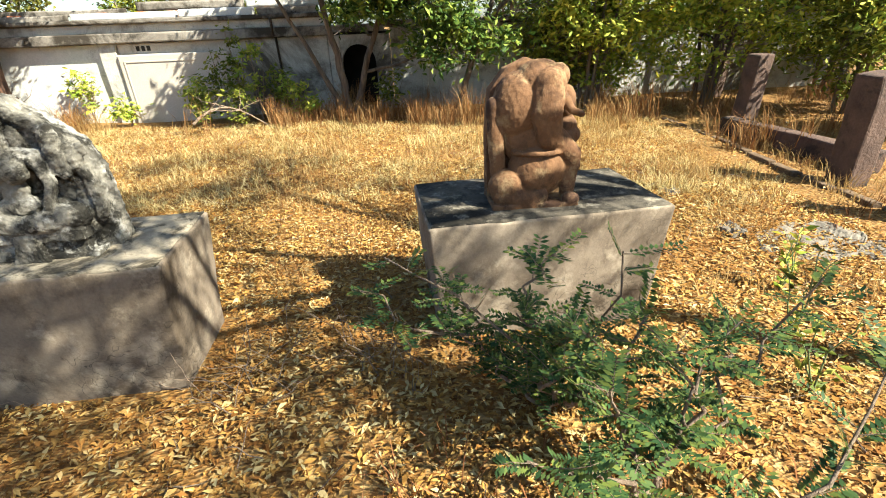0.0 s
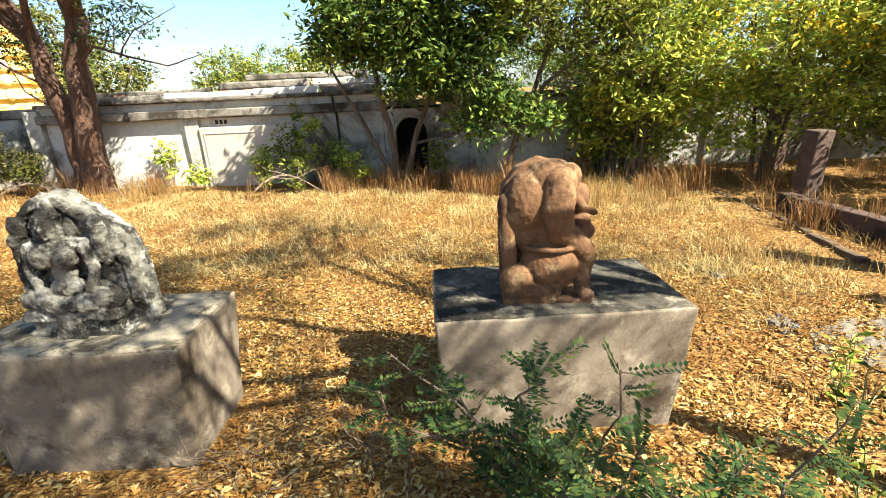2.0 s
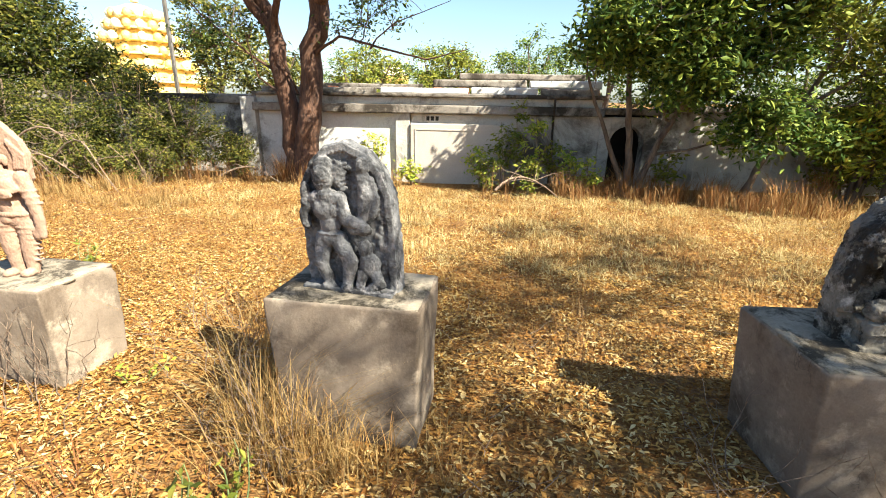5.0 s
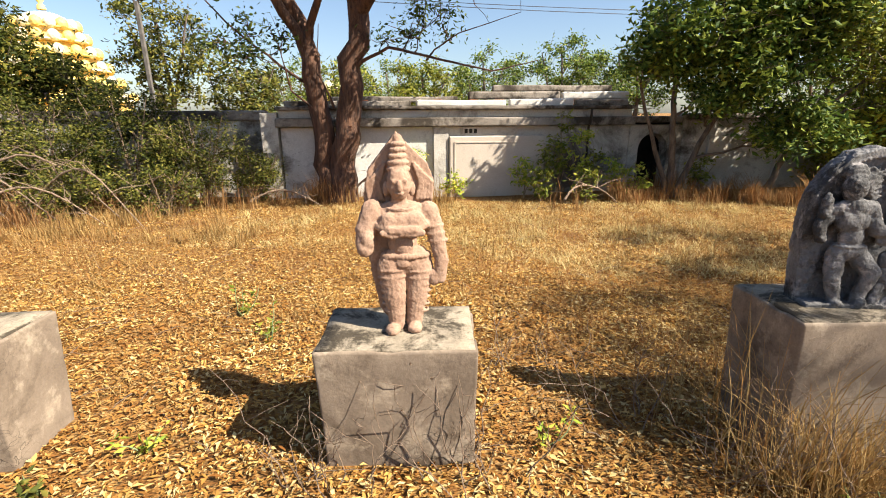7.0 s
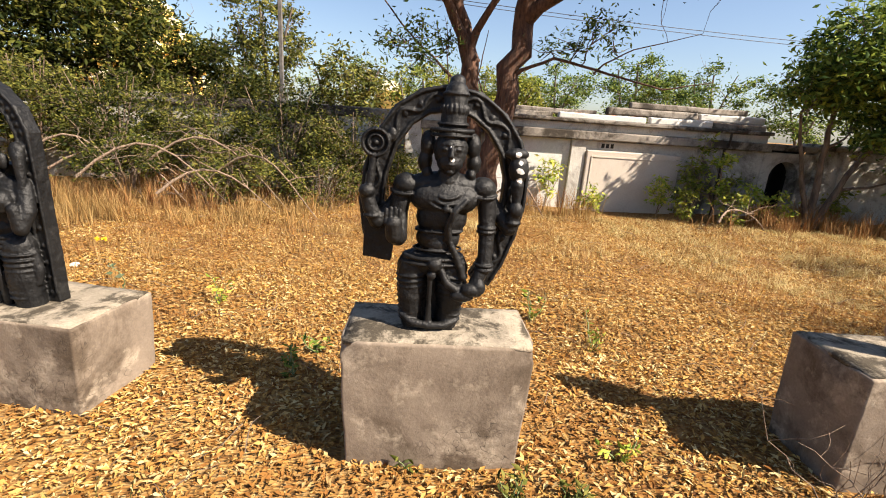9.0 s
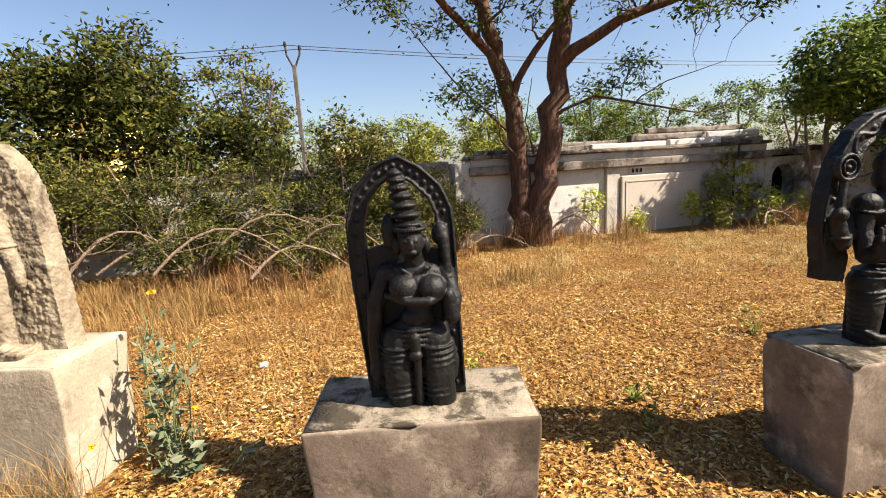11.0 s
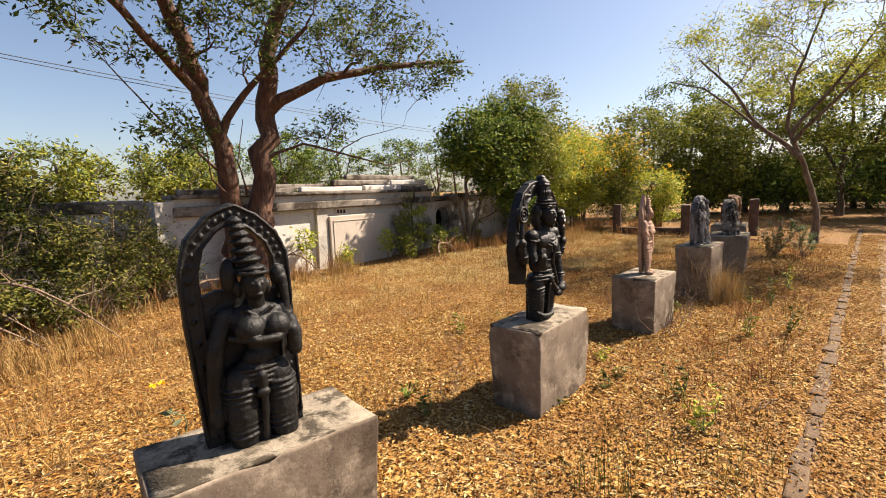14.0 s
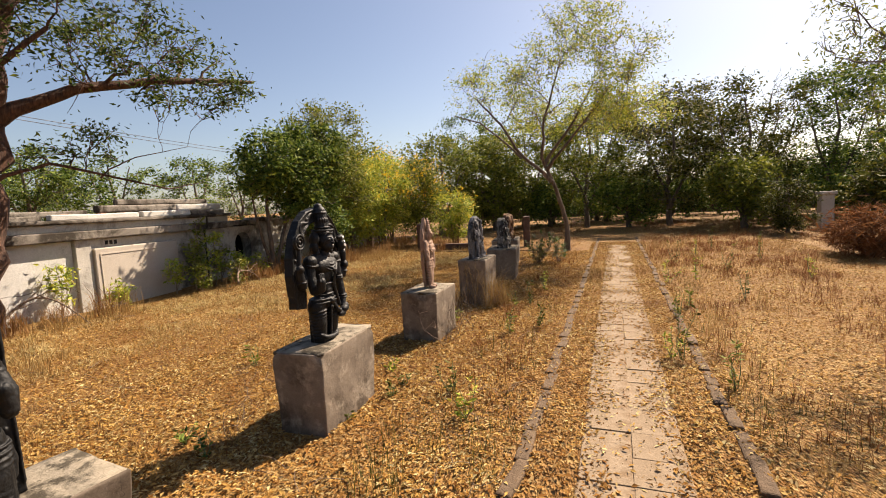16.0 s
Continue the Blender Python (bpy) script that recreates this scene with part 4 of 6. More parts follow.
# neck, shoulders, chest, waist
c.rod((0.012, -0.035, 0.71), (0.01, -0.03, 0.655), 0.042, 0.05).ball(0.0, -0.015, 0.640, 0.165, 0.062, 0.056).ball(0.0, -0.03, 0.59, 0.145, 0.075, 0.08).ball(-0.06, -0.045, 0.59, 0.075, 0.05, 0.06).ball(0.07, -0.045, 0.59, 0.075, 0.05, 0.06)
c.ball(-0.005, -0.025, 0.51, 0.108, 0.066, 0.10).ball(-0.015, -0.025, 0.42, 0.094, 0.062, 0.075).ball(-0.015, -0.05, 0.395, 0.06, 0.042, 0.045)
for r, z in ((0.070, 0.655), (0.090, 0.648), (0.105, 0.640)):
    c.limb([(0.01 + r * math.cos(w), -0.045 - 0.062 * math.sin(w), z - 0.075 * (r / 0.09) * math.sin(w)) for w in [math.pi * q / 14 for q in range(15)]], [0.0065] * 15)
c.ball(0.008, -0.118, 0.555, 0.017, 0.010, 0.014)
c.limb([(0.09, -0.09, 0.59), (0.045, -0.112, 0.545), (0.025, -0.10, 0.48), (0.03, -0.09, 0.42), (0.07, -0.085, 0.34), (0.10, -0.085, 0.26)], [0.011, 0.011, 0.011, 0.012, 0.016, 0.016]).limb([(0.075, -0.09, 0.60), (0.03, -0.112, 0.545), (0.012, -0.10, 0.48), (0.015, -0.09, 0.42)], [0.006] * 4)
c.ring(-0.012, -0.028, 0.452, 0.098, 0.064, 0.007, 38).ring(-0.015, -0.03, 0.372, 0.10, 0.062, 0.006, 34)
# hips, belt, legs in a pleated cloth
c.ball(-0.03, -0.015, 0.31, 0.145, 0.078, 0.062).ring(-0.03, -0.02, 0.335, 0.125, 0.078, 0.011, 34).ring(-0.03, -0.02, 0.312, 0.138, 0.082, 0.009, 38).ball(-0.025, -0.105, 0.315, 0.03, 0.016, 0.026).ball(-0.035, -0.10, 0.268, 0.022, 0.014, 0.02)
c.limb([(-0.112, -0.015, 0.28), (-0.116, -0.03, 0.16), (-0.105, -0.02, 0.03)], [0.072, 0.060, 0.052]).limb([(0.052, -0.015, 0.28), (0.056, -0.03, 0.16), (0.045, -0.02, 0.03)], [0.072, 0.058, 0.05])
for k in range(9):
    c.ring(-0.114, -0.024, 0.255 - 0.025 * k, 0.069 - 0.0022 * k, 0.067 - 0.0022 * k, 0.0055, 22, 0.008).ring(0.054, -0.024, 0.255 - 0.025 * k, 0.069 - 0.0024 * k, 0.067 - 0.0024 * k, 0.0055, 22, -0.008)
c.limb([(-0.04, -0.095, 0.255), (-0.038, -0.085, 0.14), (-0.038, -0.075, 0.04)], [0.011, 0.010, 0.018]).limb([(0.0, -0.09, 0.30), (0.03, -0.105, 0.24), (0.07, -0.10, 0.21), (0.12, -0.09, 0.22)], [0.014, 0.016, 0.018, 0.014])
c.limb([(-0.155, -0.06, 0.075), (-0.11, -0.082, 0.045), (-0.04, -0.088, 0.034), (0.03, -0.082, 0.034), (0.085, -0.06, 0.05)], [0.012, 0.016, 0.017, 0.016, 0.012]).box(-0.13, 0.075, -0.07, 0.05, -0.01, 0.03)
c.box(-0.14, 0.09, 0.0, 0.045, -0.005, 0.30)
# front arms: one palm raised, one hand on the hip knot
c.ball(-0.16, -0.02, 0.635, 0.055, 0.052, 0.048).ball(0.158, -0.02, 0.635, 0.055, 0.052, 0.048)
c.limb([(-0.17, -0.02, 0.63), (-0.185, -0.03, 0.52), (-0.185, -0.06, 0.42)], [0.042, 0.038, 0.04]).limb([(-0.185, -0.06, 0.42), (-0.195, -0.12, 0.44), (-0.20, -0.13, 0.49)], [0.04, 0.036, 0.034])
for k in range(4):
    c.rod((-0.230 + 0.018 * k, -0.14, 0.49), (-0.230 + 0.018 * k, -0.135, 0.548 + 0.006 * (k in (1, 2))), 0.0095, 0.007)
c.limb([(0.175, -0.02, 0.63), (0.185, -0.03, 0.52), (0.19, -0.045, 0.43), (0.188, -0.065, 0.31), (0.15, -0.09, 0.235)], [0.042, 0.037, 0.033, 0.032, 0.027]).ball(0.135, -0.105, 0.215, 0.045, 0.034, 0.03).ball(0.10, -0.105, 0.185, 0.05, 0.026, 0.026).ball(0.165, -0.10, 0.225, 0.032, 0.03, 0.04)
for z in (0.475, 0.458, 0.318, 0.30):
    c.ring(0.187, -0.038 - (0.475 - z) * 0.16, z, 0.036, 0.036, 0.008, 18)
for s in (-1, 1):
    c.limb([(0.165 * s + 0.052 * math.cos(w), -0.03 - 0.045 * math.sin(w), 0.612 - 0.012 * math.sin(w)) for w in [math.pi * q / 8 for q in range(9)]], [0.007] * 9)
# rear arms with the wheel and the shell
c.limb([(-0.155, 0.01, 0.62), (-0.22, 0.01, 0.53), (-0.275, -0.02, 0.475), (-0.305, -0.03, 0.53), (-0.32, -0.03, 0.585)], [0.036, 0.034, 0.036, 0.032, 0.028]).ball(-0.318, -0.04, 0.60, 0.034, 0.03, 0.03).ring(-0.295, -0.03, 0.50, 0.032, 0.03, 0.008, 14)
c.rod((-0.31, -0.03, 0.62), (-0.295, -0.025, 0.745), 0.017, 0.015)
for r, th in ((0.052, 0.010), (0.030, 0.007)):
    for k in range(28):
        w = 2 * math.pi * k / 28
        c.ball(-0.288 + r * math.cos(w), -0.03, 0.795 + r * math.sin(w), th, 0.016, th)
c.ball(-0.288, -0.012, 0.795, 0.052, 0.018, 0.052).ball(-0.288, -0.03, 0.795, 0.014, 0.014, 0.014).ball(-0.225, -0.015, 0.83, 0.02, 0.014, 0.03)
c.limb([(0.16, 0.01, 0.62), (0.235, 0.01, 0.53), (0.285, -0.02, 0.475), (0.30, -0.03, 0.54)], [0.036, 0.034, 0.036, 0.03]).ball(0.302, -0.04, 0.555, 0.032, 0.03, 0.035).ring(0.295, -0.03, 0.50, 0.03, 0.03, 0.008, 14)
c.rod((0.302, -0.035, 0.58), (0.30, -0.03, 0.66), 0.018, 0.028).ball(0.298, -0.03, 0.725, 0.042, 0.032, 0.055).ball(0.285, -0.03, 0.785, 0.05, 0.026, 0.024).rod((0.27, -0.035, 0.77), (0.31, -0.04, 0.63), 0.010, 0.008)
c.carve("statue", "black stone four-armed standing figure under a carved arch", spot(4, -0.01, 0.0, 0), M_BLACK, 0.0036, 0.0018, 40, 120, chalk=((0.013, -0.124, 0.772, 0.015), (0.02, -0.118, 0.752, 0.010), (0.01, -0.118, 0.80, 0.009), (0.285, -0.06, 0.785, 0.016), (0.296, -0.062, 0.755, 0.018), (0.30, -0.062, 0.72, 0.017), (0.302, -0.052, 0.685, 0.014), (0.304, -0.046, 0.65, 0.010), (0.09, -0.115, 0.575, 0.009), (-0.075, -0.115, 0.58, 0.007)))

# figure with a tall coiled headdress in an openwork arch, cut off at the knees
c = Clay()
arch = [(-0.155, 0.0), (-0.175, 0.25), (-0.195, 0.50), (-0.20, 0.70), (-0.17, 0.81), (-0.10, 0.885), (-0.02, 0.925), (0.06, 0.885), (0.13, 0.82), (0.165, 0.74), (0.17, 0.60), (0.172, 0.40), (0.178, 0.20), (0.18, 0.02)]
c.band(arch, 0.036, 0.015, 0.075)
c.slab([(-0.16, 0.0), (-0.19, 0.30), (-0.19, 0.60), (-0.10, 0.625), (0.13, 0.60), (0.165, 0.50), (0.175, 0.30), (0.178, 0.0)], 0.025, 0.07)
c.ball(0.03, -0.05, 0.645, 0.05, 0.055, 0.065).ball(0.035, -0.102, 0.637, 0.011, 0.014, 0.02).ball(0.035, -0.092, 0.607, 0.02, 0.016, 0.01)
for z, r, x in ((0.705, 0.060, 0.025), (0.74, 0.055, 0.015), (0.775, 0.050, 0.008), (0.81, 0.044, 0.0), (0.84, 0.038, -0.008), (0.868, 0.032, -0.014), (0.893, 0.026, -0.02)):
    c.ball(x, -0.02, z, r, r, 0.020).ring(x, -0.02, z, r * 0.92, r * 0.92, 0.009, 18)
c.ring(0.028, -0.045, 0.69, 0.058, 0.058, 0.010, 20)
for rim in (-0.030, 0.030):
    c.limb([(x + nx * rim, 0.014, z + nz * rim) for k, x, z, nx, nz in along(arch, 40)], [0.007] * 40)
for k, x, z, nx, nz in along(arch, 34):
    c.ball(x, 0.012, z, 0.011, 0.007, 0.011)
for s in (-1, 1):
    c.ball(0.03 + 0.018 * s, -0.098, 0.652, 0.012, 0.007, 0.007).ball(0.03 + 0.058 * s, -0.02, 0.625, 0.018, 0.022, 0.035)
c.ball(-0.055, 0.0, 0.68, 0.035, 0.04, 0.07)
c.rod((0.035, -0.03, 0.59), (0.04, -0.02, 0.55), 0.036).ball(0.035, -0.01, 0.51, 0.125, 0.06, 0.055).ball(0.045, -0.045, 0.475, 0.115, 0.06, 0.055).ball(-0.008, -0.078, 0.475, 0.06, 0.052, 0.05).ball(0.098, -0.078, 0.47, 0.06, 0.052, 0.05).limb([(-0.08, -0.06, 0.445), (0.0, -0.125, 0.435), (0.09, -0.125, 0.43), (0.16, -0.06, 0.445)], [0.014, 0.016, 0.016, 0.014])
c.beads([(-0.02, 0.55), (0.03, 0.515), (0.085, 0.55)], 0.009, 16, -0.075).beads([(-0.04, 0.55), (0.03, 0.495), (0.105, 0.55)], 0.007, 22, -0.07)
c.ball(0.04, -0.015, 0.395, 0.056, 0.05, 0.085).ball(0.03, -0.03, 0.345, 0.068, 0.045, 0.05).ball(0.02, -0.01, 0.285, 0.128, 0.07, 0.065)
for k in range(4):
    c.ring(0.02, -0.015, 0.31 - 0.02 * k, 0.108 + 0.006 * k, 0.072, 0.009, 26)
c.limb([(-0.05, -0.02, 0.26), (-0.055, -0.04, 0.13), (-0.05, -0.03, 0.0)], [0.070, 0.066, 0.058]).limb([(0.095, -0.02, 0.26), (0.105, -0.04, 0.13), (0.115, -0.03, 0.0)], [0.070, 0.066, 0.060])
for k in range(9):
    c.ring(-0.053, -0.03, 0.24 - 0.024 * k, 0.070 - 0.001 * k, 0.068, 0.0065, 16)
    c.ring(0.103, -0.03, 0.24 - 0.024 * k, 0.070 - 0.001 * k, 0.068, 0.0065, 16)
c.limb([(0.02, -0.085, 0.28), (0.025, -0.085, 0.17), (0.025, -0.06, 0.0)], [0.024, 0.016, 0.02]).ball(0.02, -0.095, 0.215, 0.03, 0.02, 0.02)
c.limb([(-0.085, 0.0, 0.52), (-0.135, -0.02, 0.40), (-0.15, -0.02, 0.26), (-0.15, -0.02, 0.13)], [0.042, 0.036, 0.03, 0.026]).ball(-0.15, -0.025, 0.14, 0.03, 0.03, 0.05)
c.limb([(0.15, 0.0, 0.52), (0.185, -0.04, 0.42), (0.175, -0.07, 0.36), (0.165, -0.08, 0.44)], [0.04, 0.034, 0.032, 0.026]).limb([(0.165, -0.03, 0.44), (0.165, -0.02, 0.55), (0.155, -0.01, 0.65)], [0.022, 0.018, 0.026])
c.ball(0.145, 0.0, 0.66, 0.035, 0.03, 0.045)
c.limb([(0.15, -0.02, 0.24), (0.17, -0.02, 0.16), (0.165, -0.03, 0.11)], [0.028, 0.024, 0.02])
c.carve("statue", "black stone figure with a coiled headdress in an openwork arch", spot(5, -0.03, -0.02, -2) @ Matrix.Diagonal((1.06, 1.0, 1.13, 1)), M_BLACK, 0.0036, 0.0018, 40, 120)

# tall stele with a standing figure in high relief, worn faint
c = Clay()
c.slab([(-0.20, 0.0), (-0.235, 0.40), (-0.245, 0.64), (-0.215, 0.85), (-0.145, 0.98), (-0.04, 1.055), (0.06, 1.02), (0.135, 0.94), (0.185, 0.82), (0.21, 0.62), (0.222, 0.35), (0.235, 0.0)], 0.0, 0.12)
c.ball(-0.11, -0.05, 0.80, 0.045, 0.05, 0.060).rod((-0.11, -0.03, 0.85), (-0.10, -0.005, 0.95), 0.045, 0.028).ring(-0.11, -0.035, 0.845, 0.046, 0.042, 0.009).ball(-0.11, -0.10, 0.795, 0.010, 0.010, 0.018)
c.limb([(-0.20, -0.03, 0.70), (-0.10, -0.045, 0.715), (0.02, -0.03, 0.70)], [0.034, 0.046, 0.040]).ball(-0.09, -0.05, 0.645, 0.09, 0.05, 0.06)
c.ball(-0.135, -0.085, 0.628, 0.040, 0.036, 0.038).ball(-0.048, -0.085, 0.624, 0.040, 0.036, 0.038).limb([(-0.19, -0.06, 0.60), (-0.09, -0.098, 0.59), (0.01, -0.06, 0.60)], [0.011, 0.013, 0.011])
c.ball(-0.06, -0.05, 0.545, 0.054, 0.045, 0.065).ball(-0.03, -0.05, 0.46, 0.098, 0.06, 0.072).ring(-0.035, -0.05, 0.487, 0.088, 0.058, 0.010).ring(-0.03, -0.05, 0.462, 0.097, 0.060, 0.009)
c.limb([(-0.078, -0.055, 0.43), (-0.072, -0.075, 0.24), (-0.05, -0.06, 0.05)], [0.058, 0.045, 0.034]).limb([(0.032, -0.055, 0.43), (0.015, -0.075, 0.24), (0.005, -0.06, 0.05)], [0.058, 0.045, 0.034])
c.limb([(-0.022, -0.105, 0.45), (-0.027, -0.108, 0.26), (-0.02, -0.09, 0.10)], [0.020, 0.017, 0.026])
c.limb([(0.03, -0.03, 0.70), (0.075, -0.05, 0.58), (0.115, -0.06, 0.47), (0.13, -0.06, 0.40)], [0.042, 0.037, 0.031, 0.026]).ball(0.132, -0.065, 0.375, 0.028, 0.020, 0.045).ring(0.09, -0.055, 0.545, 0.036, 0.034, 0.008)
c.limb([(-0.20, -0.03, 0.70), (-0.225, -0.06, 0.60), (-0.19, -0.095, 0.66)], [0.036, 0.031, 0.028])
lumps(c, 71, 70, 0.07, 0.20, 0.08, 0.36, 0.0, 0.006, 0.013)
lumps(c, 72, 70, 0.06, 0.17, 0.62, 0.92, 0.0, 0.006, 0.013)
lumps(c, 73, 30, -0.21, -0.14, 0.08, 0.5, 0.0, 0.006, 0.013)
c.box(-0.19, 0.10, -0.13, 0.08, -0.01, 0.04).ball(-0.055, -0.10, 0.055, 0.032, 0.05, 0.022).ball(0.015, -0.10, 0.055, 0.032, 0.05, 0.022)
c.carve("statue", "pale tan stone stele with a standing figure in relief", spot(6, 0.04, -0.02, 0), M_TAN, 0.0045, 0.006, 26, 85)

# ---- stone posts, fallen rail, flat rocks ----
for x, y, h, w, tilt in ((10.14, 4.28, 0.95, 0.12, -3), (10.49, 6.48, 0.95, 0.11, 2), (11.6, 9.2, 1.15, 0.11, 2), (10.24, 3.28, 0.95, 0.11, 1), (11.15, 2.75, 1.05, 0.11, -1)):
    p = thing("stone_post", pose(x, y, 0, 0, tilt, 12), "dark red-brown granite post standing in the grass", "stone post", "granite posts")
    part("shaft", block(-w, w, -w, w, -0.15, h, 0.02, 0.02, 4), M_POST, p)
r = thing("stone_rail", pose(10.34, 5.38, 0.0, 0, 0, 101), "fallen granite rail lying between two posts", "stone rail")
part("beam", block(-0.95, 0.95, -0.09, 0.09, 0.0, 0.22, 0.02, 0.015, 4), M_POST, r)
for x, y, sx, sy, t in ((8.95, 3.12, 0.44, 0.26, 25), (9.35, 2.9, 0.26, 0.18, 10), (8.5, 3.3, 0.12, 0.09, 70), (8.45, 4.2, 0.13, 0.10, 50)):
    k = thing("flat_rock", pose(x, y, level(x, y) - 0.012, 0, 0, t), "grey flat slab of rock half buried in leaf litter", "rock", "flat rocks")
    bm = bmesh.new()
    bmesh.ops.create_icosphere(bm, subdivisions=5, radius=1)
    for v in bm.verts:
        q = v.co.copy()
        edge_wear = 1 + 0.30 * noise.noise(Vector((q.x, q.y, 0)) * 1.7 + Vector((x, y, 0)))
        top = max(-0.5, min(0.30 + 0.10 * math.floor(3 * noise.noise(Vector((q.x * 2.2, q.y * 2.2, x)))), q.z))
        v.co = Vector((q.x * sx * edge_wear, q.y * sy * edge_wear, top * 0.11 + 0.012 * noise.noise(q * 6 + Vector((y, x, 0)))))
    part("slab", bm, M_ROCK, k)
pebble = thing("pale_stone", pose(-4.95, 3.95, level(-4.95, 3.95)), "small pale stone lying among dry leaves", "stone")
bm = bmesh.new()
bmesh.ops.create_icosphere(bm, subdivisions=3, radius=0.035)
for v in bm.verts:
    v.co += noise.noise_vector(v.co * 30) * 0.01
    v.co.z = v.co.z * 0.7 + 0.015
part("stone_body", bm, M_WHITE, pebble)

# ---- temple tower beyond the wall ----
def stepped(r, z0, z1, n=16, inset=0.0):
    bm = bmesh.new()
    bmesh.ops.create_cone(bm, cap_ends=True, segments=n, radius1=r, radius2=r - inset, depth=z1 - z0, matrix=Matrix.Translation((0, 0, (z0 + z1) / 2)) @ pose(0, 0, 0, 0, 0, 180 / n))
    bmesh.ops.bevel(bm, geom=bm.edges[:], offset=0.03, segments=1, affect='EDGES')
    return bm


temple = thing("temple_tower", pose(-13.5, 18.8, 0) @ Matrix.Diagonal((0.95, 0.95, 0.80, 1)), "bright yellow stepped temple tower behind the wall", "temple")
z = 0.0
for k, (r, h) in enumerate(((2.6, 1.9), (2.45, 0.5), (2.1, 0.6), (1.8, 0.55), (1.5, 0.55), (1.22, 0.5), (0.98, 0.45))):
    part("storey", stepped(r, z, z + h, 16, 0.12), M_GOLD, temple)
    part("cornice", stepped(r + 0.12, z + h + 0.002, z + h + 0.10, 16), M_CREAM if k % 2 else M_GOLD, temple)
    z += h + 0.102
    if k > 0:
        for j in range(16):
            w = 2 * math.pi * j / 16
            bm = bmesh.new()
            bmesh.ops.create_icosphere(bm, subdivisions=2, radius=0.2)
            for v in bm.verts:
                v.co.z *= 1.35
            o = part("turret", bm, M_GOLD if j % 2 else M_CREAM, temple)
            o.location = ((r + 0.0) * math.cos(w), (r + 0.0) * math.sin(w), z + 0.10)
bm = bmesh.new()
bmesh.ops.create_uvsphere(bm, u_segments=20, v_segments=12, radius=0.92, matrix=Matrix.Translation((0, 0, z)) @ Matrix.Diagonal((1, 1, 0.72, 1)))
part("dome", bm, M_CREAM, temple)
g = Gather()
g.add(tube([(0, 0, z + 0.75), (0, 0, z + 0.95), (0, 0, z + 1.0), (0, 0, z + 1.15), (0, 0, z + 1.25), (0, 0, z + 1.5)], [0.16, 0.12, 0.05, 0.14, 0.05, 0.015], 10))
link_mesh("finial", g.mesh("finial"), M_GOLD, temple, "gilded finial")
shrine = thing("temple_tower", pose(-5.5, 30, 0), "small yellow temple tower far beyond the wall", "temple")
part("storey", stepped(1.1, 0, 2.9, 12, 0.2), M_GOLD, shrine)
part("dome", stepped(0.9, 2.902, 3.5, 12, 0.5), M_CREAM, shrine)

# ---- power pole and wires ----
pole = thing("power_pole", pose(-5.4, 10.6, 0), "tall grey power pole with a forked iron top", "power pole")
part("shaft", block(-0.04, 0.04, -0.036, 0.036, -0.1, 3.75, 0.010), M_CONCRETE, pole)
g = Gather()
for s in (-1, 1):
    g.add(tube([(0, 0, 3.66), (0.06 * s, 0, 3.80), (0.13 * s, 0, 3.95), (0.14 * s, 0, 4.10 - 0.04 * s)], [0.022] * 4, 6))
arm = link_mesh("crossarm", g.mesh("crossarm"), M_IRON, pole)
for s in (-1, 1):
    g = Gather()
    g.add(tube([(0.14 * s, 0, 4.08 - 0.04 * s), (0.14 * s, 0, 4.12 - 0.04 * s), (0.14 * s, 0, 4.17 - 0.04 * s)], [0.03, 0.035, 0.02], 8))
    link_mesh("insulator", g.mesh("insulator"), M_DARK, arm)
for s, z0 in ((-1, 4.14), (1, 4.06)):
    cable = thing("power_line", pose(0, 0, 0), "thin sagging power cable across the sky", "cable", "power lines")
    g = Gather()
    for x0, y0, zz0, x1, y1, zz1 in ((-5.4 + 0.14 * s, 10.6, z0, 24.0, 14.5 + 0.3 * s, 4.6), (-5.4 + 0.14 * s, 10.6, z0, -24, 7.6 + 0.4 * s, 4.0)):
        pts = []
        for k in range(15):
            f = k / 14
            pts.append((x0 + (x1 - x0) * f, y0 + (y1 - y0) * f, zz0 + (zz1 - zz0) * f - 0.5 * 4 * f * (1 - f)))
        g.add(tube(pts, [0.007] * 15, 4))
    link_mesh("wire", g.mesh("wire"), M_WIRE, cable)

# ---- trees ----
def crown(seed, *blobs):
    """Bough ends spread through some ellipsoids: (centre, radii, count)."""
    r = np.random.default_rng(seed)
    return np.concatenate([in_ellipsoid(r, c, rad, n) for c, rad, n in blobs])


